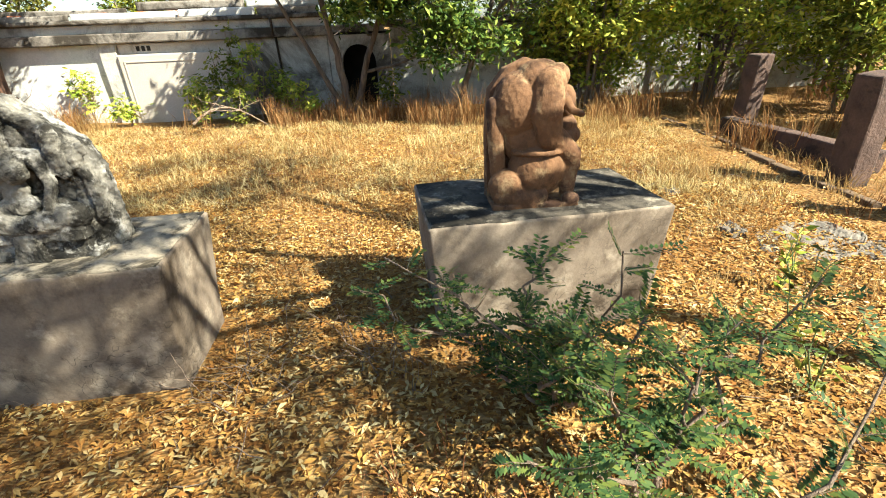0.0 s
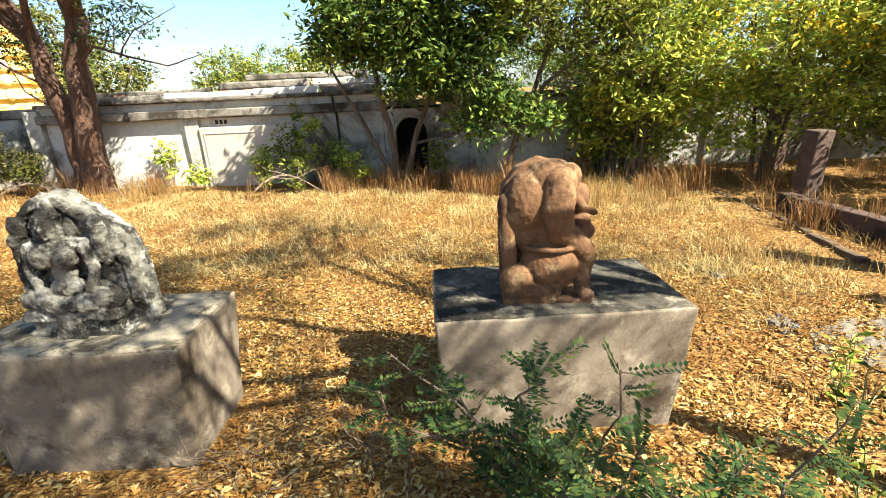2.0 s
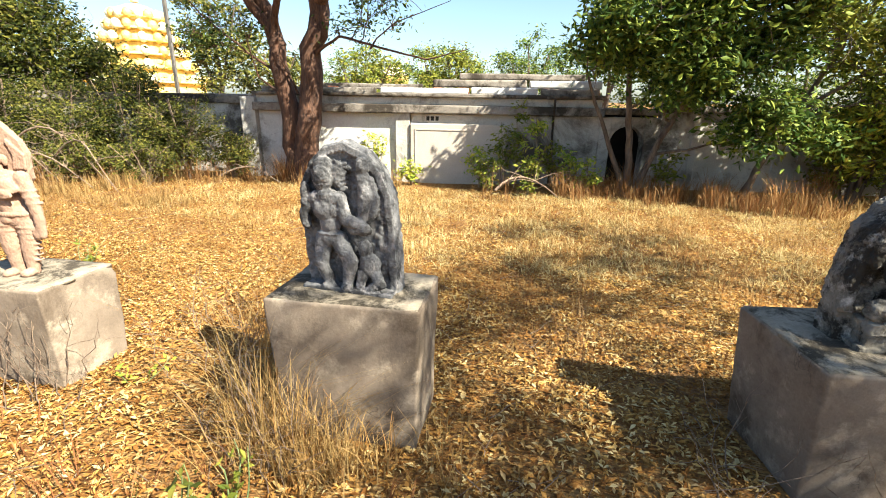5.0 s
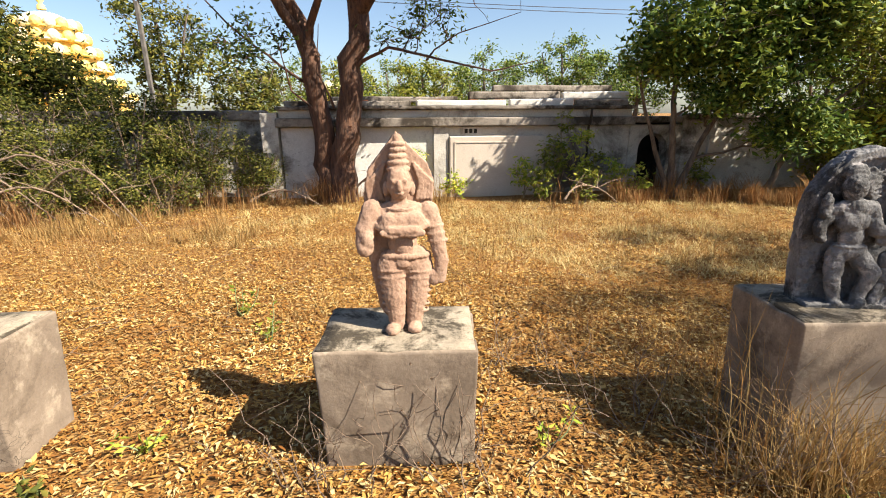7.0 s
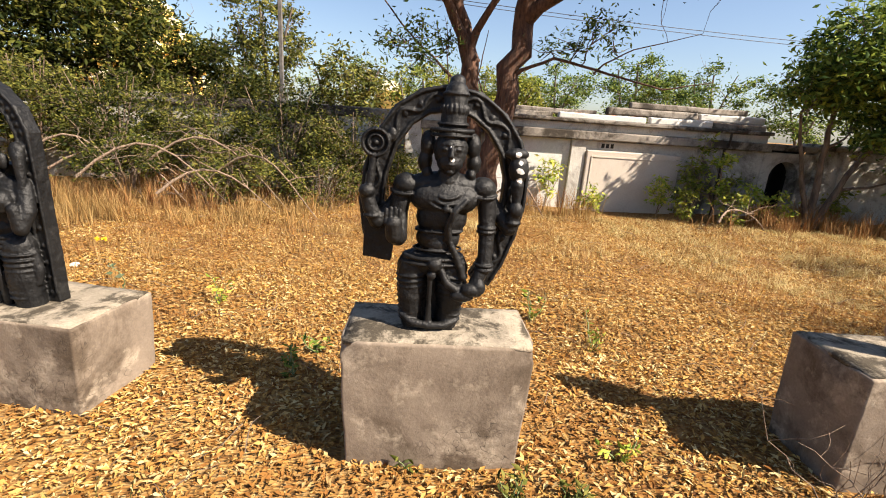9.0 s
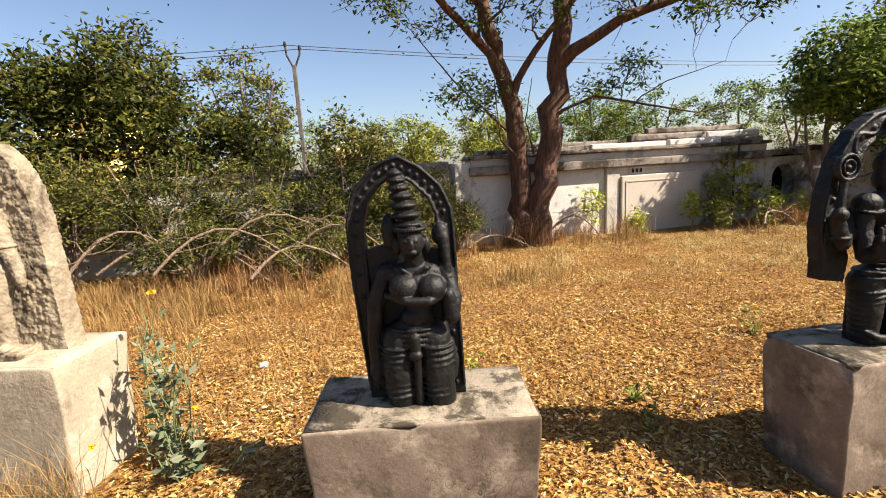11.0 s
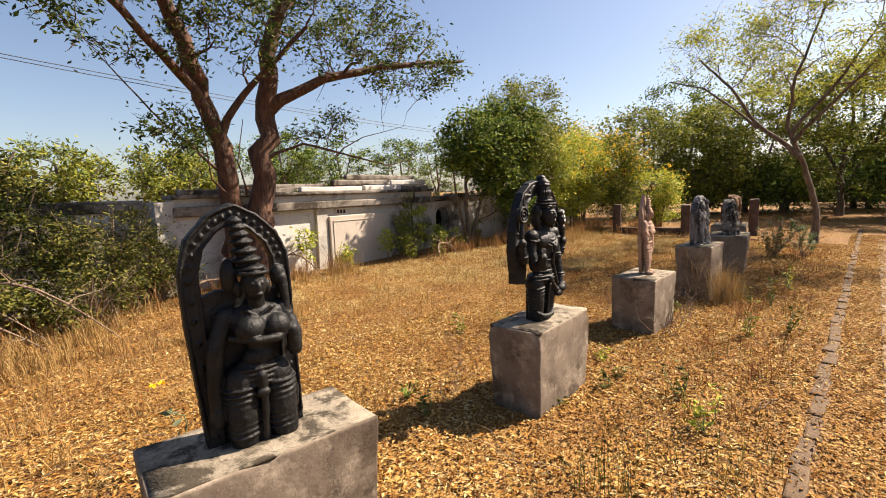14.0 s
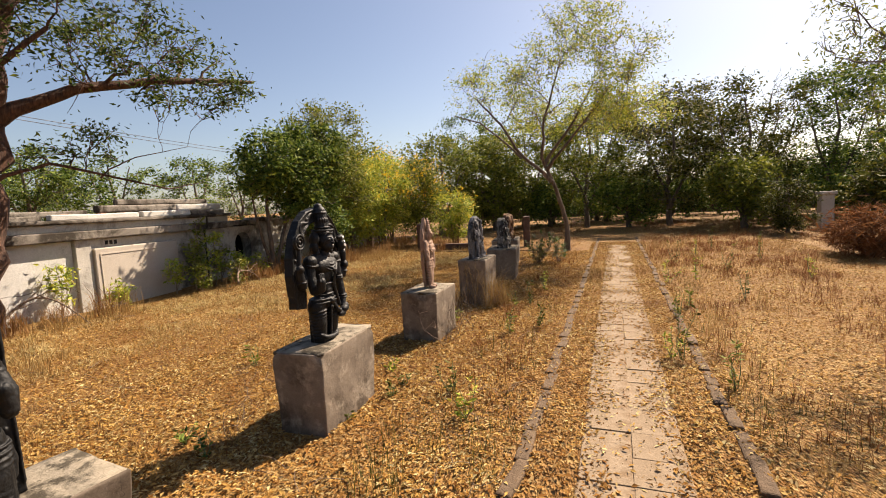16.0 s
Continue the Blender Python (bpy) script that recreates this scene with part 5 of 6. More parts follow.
# the two-stemmed tree before the wall, with wide thin boughs
woody("tree", "two-stemmed tree with red-brown bark and airy foliage", "tree", (-1.2, 8.5, 0),
      [([(-1.22, 8.5, 0), (-1.34, 8.48, 0.9), (-1.32, 8.45, 1.9), (-1.62, 8.42, 3.0), (-2.0, 8.2, 4.0), (-2.6, 7.9, 5.0)], 0.215, 0.09),
       ([(-1.10, 8.46, 0), (-1.0, 8.42, 0.8), (-0.82, 8.42, 2.0), (-0.58, 8.42, 3.3), (-0.5, 8.3, 4.3), (-0.2, 8.1, 5.4)], 0.255, 0.11),
       ([(-1.4, 8.44, 2.5), (-1.9, 8.2, 3.3), (-2.9, 7.6, 4.1), (-4.0, 7.0, 4.7)], 0.10, 0.03),
       ([(-0.6, 8.4, 3.2), (0.3, 7.9, 3.75), (1.6, 7.3, 4.1), (3.0, 6.8, 4.3)], 0.11, 0.03),
       ([(-1.5, 8.42, 2.7), (-1.0, 8.0, 3.5), (-0.3, 7.4, 4.4)], 0.07, 0.03),
       ([(-0.75, 8.4, 2.3), (-0.1, 8.1, 2.55), (0.7, 7.8, 2.35), (1.5, 7.6, 2.15), (2.2, 7.5, 2.3)], 0.03, 0.006), ([(0.5, 7.9, 2.42), (1.0, 7.7, 2.7), (1.9, 7.5, 2.95)], 0.014, 0.004),
       ([(-1.34, 8.45, 1.9), (-1.9, 8.2, 2.3), (-2.6, 8.0, 2.9), (-3.2, 7.9, 3.6)], 0.028, 0.006), ([(-1.3, 8.4, 1.5), (-1.75, 8.2, 1.9), (-1.85, 8.1, 2.6)], 0.024, 0.006), ([(-1.1, 8.4, 1.7), (-1.3, 8.2, 2.2), (-1.2, 8.1, 2.9)], 0.018, 0.005)],
      crown(11, ((-2.6, 7.6, 4.2), (1.7, 1.3, 0.9), 34), ((0.6, 7.3, 4.4), (2.2, 1.2, 0.8), 40), ((-1.0, 8.0, 5.4), (2.6, 1.6, 1.0), 44),
            ((1.8, 6.9, 3.9), (1.5, 0.7, 0.45), 18), ((-2.3, 8.0, 2.6), (0.8, 0.6, 0.45), 9), ((0.2, 8.2, 2.9), (0.9, 0.5, 0.4), 7)),
      M_BOUGH, M_BARK, 0.10, 0.36, 85, 0.32, 11, 0.35, "", 0.022)
# dense dark tree at the doorway
woody("tree", "dense dark-green bushy tree against the wall", "tree", (4.9, 8.35, 0),
      [([(4.9, 8.35, 0), (4.85, 8.3, 0.8), (4.7, 8.2, 1.7), (4.5, 8.1, 2.8)], 0.07, 0.03), ([(5.0, 8.35, 0), (5.3, 8.3, 1.0), (5.8, 8.2, 2.2), (6.0, 8.0, 3.2)], 0.06, 0.02), ([(4.85, 8.3, 0.1), (4.4, 8.2, 1.1), (4.0, 8.0, 2.0)], 0.05, 0.02)],
      crown(21, ((4.9, 7.9, 2.9), (1.05, 0.8, 0.8), 56), ((6.2, 8.0, 3.2), (1.4, 0.9, 1.0), 80), ((5.9, 7.9, 2.0), (1.3, 0.6, 0.55), 44), ((6.8, 7.8, 1.2), (0.8, 0.4, 0.5), 20), ((4.2, 8.0, 2.35), (0.55, 0.4, 0.3), 12)),
      M_DARKLEAF, M_GREYBARK, 0.125, 0.40, 115, 0.34, 21, 0.4)
# slim leaning tree in front of the wall
woody("tree", "slim leaning tree with fine green leaves", "tree", (6.75, 8.45, 0),
      [([(6.75, 8.45, 0), (6.95, 8.4, 0.7), (7.2, 8.3, 1.4), (7.5, 8.2, 2.3), (7.5, 8.0, 3.6)], 0.06, 0.02), ([(7.25, 8.3, 1.5), (7.9, 8.2, 2.0), (8.6, 8.1, 2.7)], 0.035, 0.015)],
      crown(31, ((7.4, 7.9, 3.1), (1.3, 0.9, 1.0), 70), ((8.4, 8.0, 2.3), (0.9, 0.7, 0.8), 40), ((7.6, 8.2, 4.2), (1.6, 0.9, 0.7), 40)), M_LEAF, M_GREYBARK, 0.105, 0.38, 80, 0.34, 31)
# shrubs with yellow blossom along the wall and by the posts
for k, (x, y, h, s, n, fl) in enumerate(((9.0, 8.5, 3.2, 1.3, 90, 50), (10.9, 8.3, 3.5, 1.5, 100, 320), (12.6, 7.4, 3.3, 1.4, 90, 320), (13.8, 9.4, 4.0, 1.7, 80, 200), (12.4, 5.8, 2.2, 0.9, 44, 60), (8.6, 8.9, 2.0, 0.9, 50, 0))):
    woody("shrub", "tall leafy shrub with yellow flower clusters", "shrub", (x, y, 0),
          [([(x + dx, y + dy, 0), (x + dx * 2.5, y + dy * 2.5, h * 0.4), (x + dx * 5, y + dy * 5, h * 0.85)], 0.035, 0.012) for dx, dy in ((0.05, 0.02), (-0.09, 0.03), (0.02, -0.08), (0.1, -0.05), (-0.04, -0.09))],
          crown(41 + k, ((x, y, h * 0.66), (s, s * 0.8, h * 0.36), n), ((x, y, h * 0.3), (s * 0.8, s * 0.6, h * 0.2), n // 3)), (M_LIGHTLEAF, M_LIGHTLEAF, M_LEAF)[k % 3], M_GREYBARK, 0.115, 0.38, 84, 0.34, 41 + k, 0.3, "flowering shrubs", 0.015, fl, h * 0.5)
# the dark thicket at the end of the row
for k, (x, y, h, s, n) in enumerate(((-8.3, 9.4, 4.1, 1.5, 110), (-6.7, 9.6, 2.5, 1.1, 60), (-10.6, 9.0, 3.9, 1.7, 100), (-9.4, 6.8, 2.4, 1.1, 54), (-12.8, 8.0, 3.9, 1.8, 80))):
    woody("tree", "dense dark-green thicket tree", "tree", (x, y, 0),
          [([(x, y, 0), (x + 0.1, y, h * 0.4), (x - 0.1, y - 0.1, h * 0.8)], 0.08, 0.03), ([(x, y, 0.1), (x + 0.4, y - 0.1, h * 0.4), (x + 0.7, y - 0.2, h * 0.75)], 0.05, 0.02), ([(x, y, 0.1), (x - 0.4, y - 0.1, h * 0.45), (x - 0.7, y, h * 0.8)], 0.05, 0.02)],
          crown(61 + k, ((x, y, h * 0.68), (s, s * 0.8, h * 0.36), n), ((x, y - 0.2, h * 0.33), (s, s * 0.7, h * 0.22), n // 3)), M_THICKET, M_GREYBARK, 0.13, 0.38, 120, 0.38, 61 + k, 0.35, "thicket")
# low dusty bushes under the big tree
for k, (x, y, h, s, n) in enumerate(((-3.3, 8.0, 1.5, 0.85, 56), (-4.5, 8.1, 1.8, 1.0, 74), (-5.8, 7.9, 1.7, 1.0, 70), (-2.6, 8.4, 0.85, 0.5, 22), (-7.1, 7.7, 1.8, 0.9, 64), (-5.0, 7.3, 0.9, 0.8, 34), (-3.7, 7.4, 0.7, 0.6, 24), (-6.5, 7.0, 0.9, 0.7, 28), (-8.6, 7.9, 2.0, 1.0, 64), (-10.4, 7.4, 2.0, 1.1, 64))):
    woody("bush", "low dusty green bush with bare twigs", "bush", (x, y, 0),
          [([(x, y, 0), (x + dx, y + dy, h * 0.5), (x + dx * 2.4, y + dy * 2, h)], 0.018, 0.006) for dx, dy in ((0.12, 0), (-0.14, 0.04), (0.02, -0.16), (0.22, -0.1), (-0.24, -0.08), (0, 0.1))],
          crown(71 + k, ((x, y, h * 0.6), (s, s * 0.7, h * 0.45), n)), (M_DUSTLEAF, M_THICKET, M_DUSTLEAF)[k % 3], M_TWIG, 0.06, 0.42, 120, 0.22, 71 + k, 0.2, "dusty bushes", 0.012)
# small plants climbing before the wall
for k, (x, y, h) in enumerate(((2.95, 8.75, 1.5), (2.3, 8.7, 0.75), (3.6, 8.8, 0.9), (4.2, 8.3, 0.7), (5.6, 8.7, 0.8), (0.2, 8.85, 0.9), (2.7, 8.6, 1.2), (3.3, 8.65, 1.3), (2.5, 8.2, 0.6), (3.9, 8.5, 0.8), (3.2, 7.9, 0.6), (1.0, 8.6, 0.45))):
    woody("sapling", "thin leafy sapling growing beside the wall", "sapling", (x, y, 0),
          [([(x, y, 0), (x + 0.03, y - 0.03, h * 0.5), (x - 0.02, y - 0.05, h)], 0.012, 0.004), ([(x, y, 0.05), (x + 0.15, y - 0.05, h * 0.5), (x + 0.22, y - 0.1, h * 0.75)], 0.008, 0.003)],
          crown(81 + k, ((x, y - 0.05, h * 0.62), (0.20, 0.14, h * 0.42), 12)), (M_LEAF, M_LIGHTLEAF)[k % 2], M_TWIG, 0.10, 0.40, 22, 0.13, 81 + k, 0.3, "saplings by the wall", 0.008)
# the leaning tree beside the walk; it shades the first pedestals
woody("tree", "slender leaning tree with sparse light-green foliage", "tree", (9.7, 1.25, 0),
      [([(9.7, 1.25, 0), (9.62, 1.22, 0.8), (9.25, 1.5, 1.9), (8.8, 1.8, 2.8), (8.3, 1.65, 3.8), (8.55, 1.2, 5.4)], 0.085, 0.018),
       ([(9.1, 1.6, 2.2), (8.8, 2.4, 2.9), (8.4, 2.9, 3.8), (8.5, 3.6, 4.6)], 0.055, 0.02), ([(8.9, 1.75, 2.7), (8.8, 1.0, 3.6), (8.7, 0.4, 4.6)], 0.05, 0.02), ([(8.8, 2.4, 2.9), (8.4, 3.5, 3.9), (8.4, 4.3, 4.2)], 0.03, 0.012), ([(8.95, 1.7, 2.5), (8.4, 0.8, 3.4), (7.5, 0.0, 4.2)], 0.045, 0.015)],
      crown(91, ((8.5, 1.4, 5.0), (1.5, 1.4, 1.2), 66), ((8.5, 3.2, 4.9), (1.3, 1.2, 0.9), 36), ((9.0, 0.2, 4.0), (1.3, 0.9, 0.8), 26), ((9.8, 0.5, 3.6), (1.0, 0.9, 0.8), 10), ((8.7, -0.8, 3.8), (1.1, 0.8, 0.7), 22), ((7.6, -0.3, 4.1), (1.2, 0.8, 0.7), 40), ((7.3, -0.4, 5.0), (1.2, 0.9, 0.7), 34), ((7.7, 0.6, 6.1), (1.0, 0.9, 0.5), 26), ((11.2, 2.5, 4.4), (1.3, 1.1, 0.9), 34)),
      M_LIGHTLEAF, M_GREYBARK, 0.085, 0.32, 74, 0.36, 91, 0.45, "", 0.02)
# trees and shrubs beyond the walk
for k, (x, y, h, s, n, mat) in enumerate((
        (20.5, 6.2, 5.0, 2.2, 60, 1), (20.5, 1.2, 6.6, 2.4, 60, 1), (19.5, -2.6, 6.4, 2.4, 56, 2), (21, -6.0, 6.6, 2.6, 60, 2), (24, -10.5, 7.4, 3.0, 56, 0), (23, 5.0, 6.6, 2.8, 56, 1), (27, 1.0, 7.6, 3.2, 56, 0), (18, 8.5, 5.0, 2.3, 56, 1),
        (15.2, 12.0, 5.0, 2.3, 50, 1), (29, -15, 10.0, 4.2, 60, 0), (22, -16.5, 10.2, 4.2, 60, 0), (28, -4.5, 8.0, 3.4, 56, 2), (15.5, -13, 7.6, 2.8, 56, 1), (28, 9, 8.0, 3.6, 56, 0), (17.5, -5.2, 3.0, 1.6, 40, 1), (20, -0.8, 2.6, 1.6, 36, 0), (24, -7.0, 3.4, 2.4, 44, 0), (26, -12, 3.2, 2.4, 40, 0), (25, 3.5, 3.0, 2.2, 40, 0), (22, 6.5, 2.6, 1.8, 40, 1), (16.5, -9.5, 2.4, 1.5, 36, 2), (30, -1, 3.4, 2.6, 40, 0), (27, -9.5, 2.6, 2.2, 40, 0), (25, -3.2, 2.4, 2.0, 40, 0), (26, 0.4, 2.4, 2.2, 40, 0), (21.5, -10.5, 2.0, 1.6, 32, 0), (24, -15.5, 2.6, 2.2, 40, 0), (19.5, -14.5, 2.4, 1.8, 36, 0), (22.5, 3.4, 2.2, 1.8, 36, 0), (32, -20, 3.4, 3.0, 40, 0), (32, -15.5, 3.0, 2.8, 40, 0), (32.5, -11, 3.2, 2.8, 40, 0), (32, -7, 3.0, 2.6, 40, 0), (33, -3, 3.2, 2.8, 40, 0), (33, 1.5, 3.0, 2.8, 40, 0), (33, 6, 3.4, 2.8, 40, 0), (27, -18.5, 3.0, 2.6, 40, 0), (22, -20.5, 3.0, 2.6, 40, 0))):
    woody("tree", "tree with tangled limbs and patchy green foliage", "tree", (x, y, 0),
          [([(x, y, 0), (x + 0.2, y + 0.1, h * 0.3), (x, y - 0.2, h * 0.6), (x + 0.3, y, h * 0.9)], 0.12, 0.03), ([(x + 0.1, y, h * 0.2), (x - 0.2, y + 0.8, h * 0.5), (x, y + 1.2, h * 0.8)], 0.08, 0.02), ([(x + 0.1, y, h * 0.15), (x + 0.1, y - 0.9, h * 0.45), (x, y - 1.3, h * 0.75)], 0.08, 0.02)],
          crown(101 + k, ((x, y, h * 0.68), (s, s, h * 0.34), n), ((x, y, h * 0.35), (s * 0.9, s * 0.9, h * 0.2), n // 3)), (M_DARKLEAF, M_LEAF, M_DUSTLEAF)[mat], M_GREYBARK, 0.19, 0.42, 112, 0.62, 101 + k, 0.35, "trees beyond the walk", 0.03)
woody("shrub", "rounded dark clipped-looking shrub in the field", "shrub", (14.4, -5.8, 0), [([(14.4, -5.8, 0), (14.4, -5.8, 0.8), (14.4, -5.8, 1.6)], 0.06, 0.02)],
      crown(131, ((14.4, -5.8, 1.0), (0.85, 0.85, 0.9), 80)), M_THICKET, M_GREYBARK, 0.09, 0.35, 110, 0.22, 131)
woody("bush", "dark brown dry palm-like bush in the dry field", "bush", (8.0, -5.4, 0), [([(8.0, -5.4, 0), (8.1, -5.4, 0.4), (8.0, -5.5, 0.8)], 0.08, 0.03)],
      crown(133, ((8.0, -5.4, 0.55), (0.85, 0.85, 0.5), 40)), M_GREYSTRAW, M_TWIG, 0.30, 0.10, 70, 0.30, 133, 0.5)
woody("tree", "tree with drooping green leaves at the field's edge", "tree", (0.6, -4.0, 0), [([(0.6, -4.0, 0), (0.7, -3.9, 1.2), (0.9, -3.6, 2.6), (1.1, -3.4, 4.2)], 0.10, 0.03), ([(0.75, -3.8, 1.8), (1.2, -3.2, 2.6), (1.7, -2.8, 3.2)], 0.05, 0.015)],
      crown(135, ((1.5, -3.0, 3.3), (1.0, 0.7, 1.1), 26), ((1.8, -2.9, 2.4), (0.7, 0.4, 0.5), 6)), M_LEAF, M_GREYBARK, 0.065, 0.28, 80, 0.28, 135, 0.6)
gate = thing("gate_post", pose(16.0, -7.4, 0), "pale square masonry post at the field's far edge", "post")
part("shaft", block(-0.2, 0.2, -0.2, 0.2, -0.1, 1.25, 0.02, 0.01, 2), M_PANEL, gate)
part("cap", block(-0.26, 0.26, -0.26, 0.26, 1.252, 1.37, 0.02, 0.01, 2), M_PANEL, gate)
# a bare tree in the distance
woody("tree", "bare leafless tree in the distance", "tree", (24, -7.6, 0), [([(24, -7.6, 0), (24, -7.7, 2.2), (24, -7.4, 4.4), (24, -7.8, 6.4)], 0.14, 0.03), ([(24, -7.6, 1.8), (24, -8.5, 3.8), (24, -9, 5.6)], 0.07, 0.02)],
      crown(137, ((24, -7.9, 5.6), (1.0, 1.4, 1.6), 26)), M_DUSTLEAF, M_GREYBARK, 0.1, 0.3, 0, 0.9, 137, 0.3, "", 0.03)
# trees behind the wall
for k, (x, y, h, s, n, mat) in enumerate(((0.3, 17, 3.4, 1.5, 34, 1), (-2.6, 16.5, 3.2, 1.3, 26, 1), (6.2, 21, 5.0, 2.0, 40, 0), (9.5, 21, 4.8, 2.0, 36, 0), (13, 20, 4.6, 2.2, 36, 0), (3.0, 22, 4.4, 1.6, 28, 0), (-7.6, 15.4, 5.2, 1.4, 40, 2), (18, 22, 5.2, 2.5, 36, 0), (24, 20, 5.6, 2.8, 36, 0), (-4.6, 13.5, 3.2, 1.1, 26, 2), (-18, 13, 4.4, 2.4, 40, 0), (-22, 9, 4.6, 2.6, 40, 0), (-2, 29, 4.6, 3.0, 40, 0), (-8, 30, 4.8, 3.0, 40, 0), (4.5, 30, 4.6, 3.0, 40, 0), (11, 29, 4.8, 3.0, 40, 0), (-24, 18, 5.0, 3.0, 40, 0), (-17, 7, 3.6, 1.8, 36, 0))):
    woody("tree", "leafy tree rising behind the wall", "tree", (x, y, 0), [([(x, y, 0), (x + 0.1, y, h * 0.4), (x - 0.1, y, h * 0.85)], 0.12, 0.03), ([(x, y, h * 0.3), (x + 0.5, y, h * 0.6), (x + 0.9, y, h * 0.85)], 0.06, 0.02), ([(x, y, h * 0.25), (x - 0.6, y, h * 0.55), (x - 0.9, y, h * 0.8)], 0.06, 0.02)],
          crown(141 + k, ((x, y, h * 0.70), (s, s * 0.8, h * 0.30), n), ((x, y, h * 0.4), (s * 0.8, s * 0.6, h * 0.2), n // 3)), (M_DARKLEAF, M_LEAF, M_DUSTLEAF)[mat], M_GREYBARK, 0.15, 0.42, 110, 0.42, 141 + k, 0.35, "trees behind the wall", 0.025)

# ---- shrub with feathery leaves before the first pedestal ----
def feathery(name, label, base, tips, seed):
    r = np.random.default_rng(seed)
    base = Vector(base)
    root = thing(name, Matrix.Translation(base), label, "shrub")
    g = Gather()
    lv, lf, n = [], [], 0
    for tip in tips:
        pts, rad = wavy(r, base, tip, 0.011, 0.003, 9, 0.10)
        g = Gather()
        g.add(tube([p - base for p in pts], rad, 6))
        for i in range(3, 10):
            for _ in range(3):
                p = pts[i - 1].lerp(pts[min(i, 9)], float(r.uniform()))
                d = Vector(r.normal(0, 1, 3))
                d.z = abs(d.z) * 0.5
                d.normalize()
                ln = float(r.uniform(0.08, 0.20))
                q, qr = wavy(r, p, p + d * ln, 0.0022, 0.001, 4, 0.08)
                g.add(tube([w - base for w in q], qr, 3))
                side = d.cross(Vector((0, 0, 1))).normalized()
                for s in np.linspace(0.15, 1.0, 11):
                    for sg in (-1, 1):
                        c = p + d * ln * s
                        out = (side * sg + d * 0.35 + Vector((0, 0, float(r.uniform(-0.25, 0.25))))).normalized()
                        l2 = 0.031 * float(r.uniform(0.7, 1.3))
                        wd = d * l2 * 0.22
                        a = c - base
                        lv += [a, a + out * l2 * 0.5 + wd, a + out * l2, a + out * l2 * 0.5 - wd]
                        lf += [(n, n + 1, n + 2), (n, n + 2, n + 3)]
                        n += 4
        link_mesh("stem", g.mesh("stem"), M_TWIG, root)
    link_mesh("foliage", soup("foliage", [tuple(v) for v in lv], lf), M_FEATHER, root)
    return root


feathery("shrub", "feathery green thorn shrub sprawling before the pedestal", (6.82, 1.7, 0.0),
         [(6.12, 1.95, 0.60), (6.02, 1.77, 0.56), (6.4, 1.93, 0.52), (6.76, 1.73, 0.70), (6.78, 1.37, 0.62), (6.6, 1.57, 0.56), (6.9, 1.3, 0.58), (7, 1.45, 0.66), (6.95, 1.61, 0.76), (6.35, 1.7, 0.40)], 3)
feathery("shrub", "feathery green thorn shrub spreading over the leaves", (7, 1.22, 0.0),
         [(7.25, 1.4, 0.62), (7.01, 1.3, 0.62), (7.51, 1.46, 0.72), (6.77, 1.16, 0.6), (6.55, 1.08, 0.45), (7.65, 1.3, 0.55)], 4)

# ---- milkweed close beside the walk ----
mk = thing("milkweed_shrub", pose(-5.95, 1.02, 0), "pale-stemmed milkweed shrub with broad grey-green leaves", "shrub")
org = Vector((-5.95, 1.02, 0))
g = Gather()
stems = [
    [(-5.95, 1.02, -0.05), (-5.86, 1.12, 0.6), (-5.70, 1.24, 1.08), (-5.60, 1.30, 1.27), (-5.49, 1.42, 1.42), (-5.39, 1.48, 1.59), (-5.23, 1.54, 1.71), (-5.12, 1.56, 1.81), (-4.99, 1.56, 1.93), (-4.90, 1.57, 2.06)],
    [(-5.70, 1.24, 1.08), (-5.58, 1.28, 1.22), (-5.44, 1.38, 1.34), (-5.35, 1.46, 1.46), (-5.24, 1.50, 1.58), (-5.17, 1.52, 1.70), (-5.12, 1.52, 1.84)],
    [(-5.60, 1.30, 1.27), (-5.56, 1.31, 1.50), (-5.52, 1.33, 1.72), (-5.42, 1.38, 1.92), (-5.34, 1.40, 2.1)],
    [(-5.86, 1.12, 0.6), (-5.90, 1.10, 1.1), (-5.80, 1.20, 1.6), (-5.70, 1.30, 1.95)],
    [(-5.39, 1.48, 1.59), (-5.41, 1.46, 1.64), (-5.43, 1.45, 1.68)],
]
for st, r0 in zip(stems, (0.017, 0.0055, 0.008, 0.010, 0.003)):
    g = Gather()
    rr = [r0 * (1 - 0.6 * k / (len(st) - 1)) for k in range(len(st))]
    g.add(tube([Vector(p) - org for p in st], rr, 8))
    link_mesh("stem", g.mesh("stem"), M_STEM, mk)
rng = np.random.default_rng(17)


def broad_leaf(parent, p, d, ln, w, up):
    """An oval leaf with a raised midrib and a curled tip."""
    d, up = Vector(d).normalized(), Vector(up).normalized()
    s = d.cross(up).normalized()
    up = s.cross(d)
    verts, faces, n = [], [], 8
    for i in range(n + 1):
        f = i / n
        wd = w * math.sin(math.pi * min(1, f * 0.94 + 0.05)) ** 0.7
        mid = Vector(p) + d * ln * f - up * ln * 0.22 * f * f
        verts += [mid - s * wd + up * wd * 0.22, mid, mid + s * wd + up * wd * 0.22]
    for i in range(n):
        for k in (0, 1):
            faces.append((i * 3 + k, i * 3 + k + 1, i * 3 + k + 4, i * 3 + k + 3))
    return link_mesh("leaf", smooth(soup("leaf", [tuple(v - org) for v in verts], faces)), M_MILKWEED, parent)


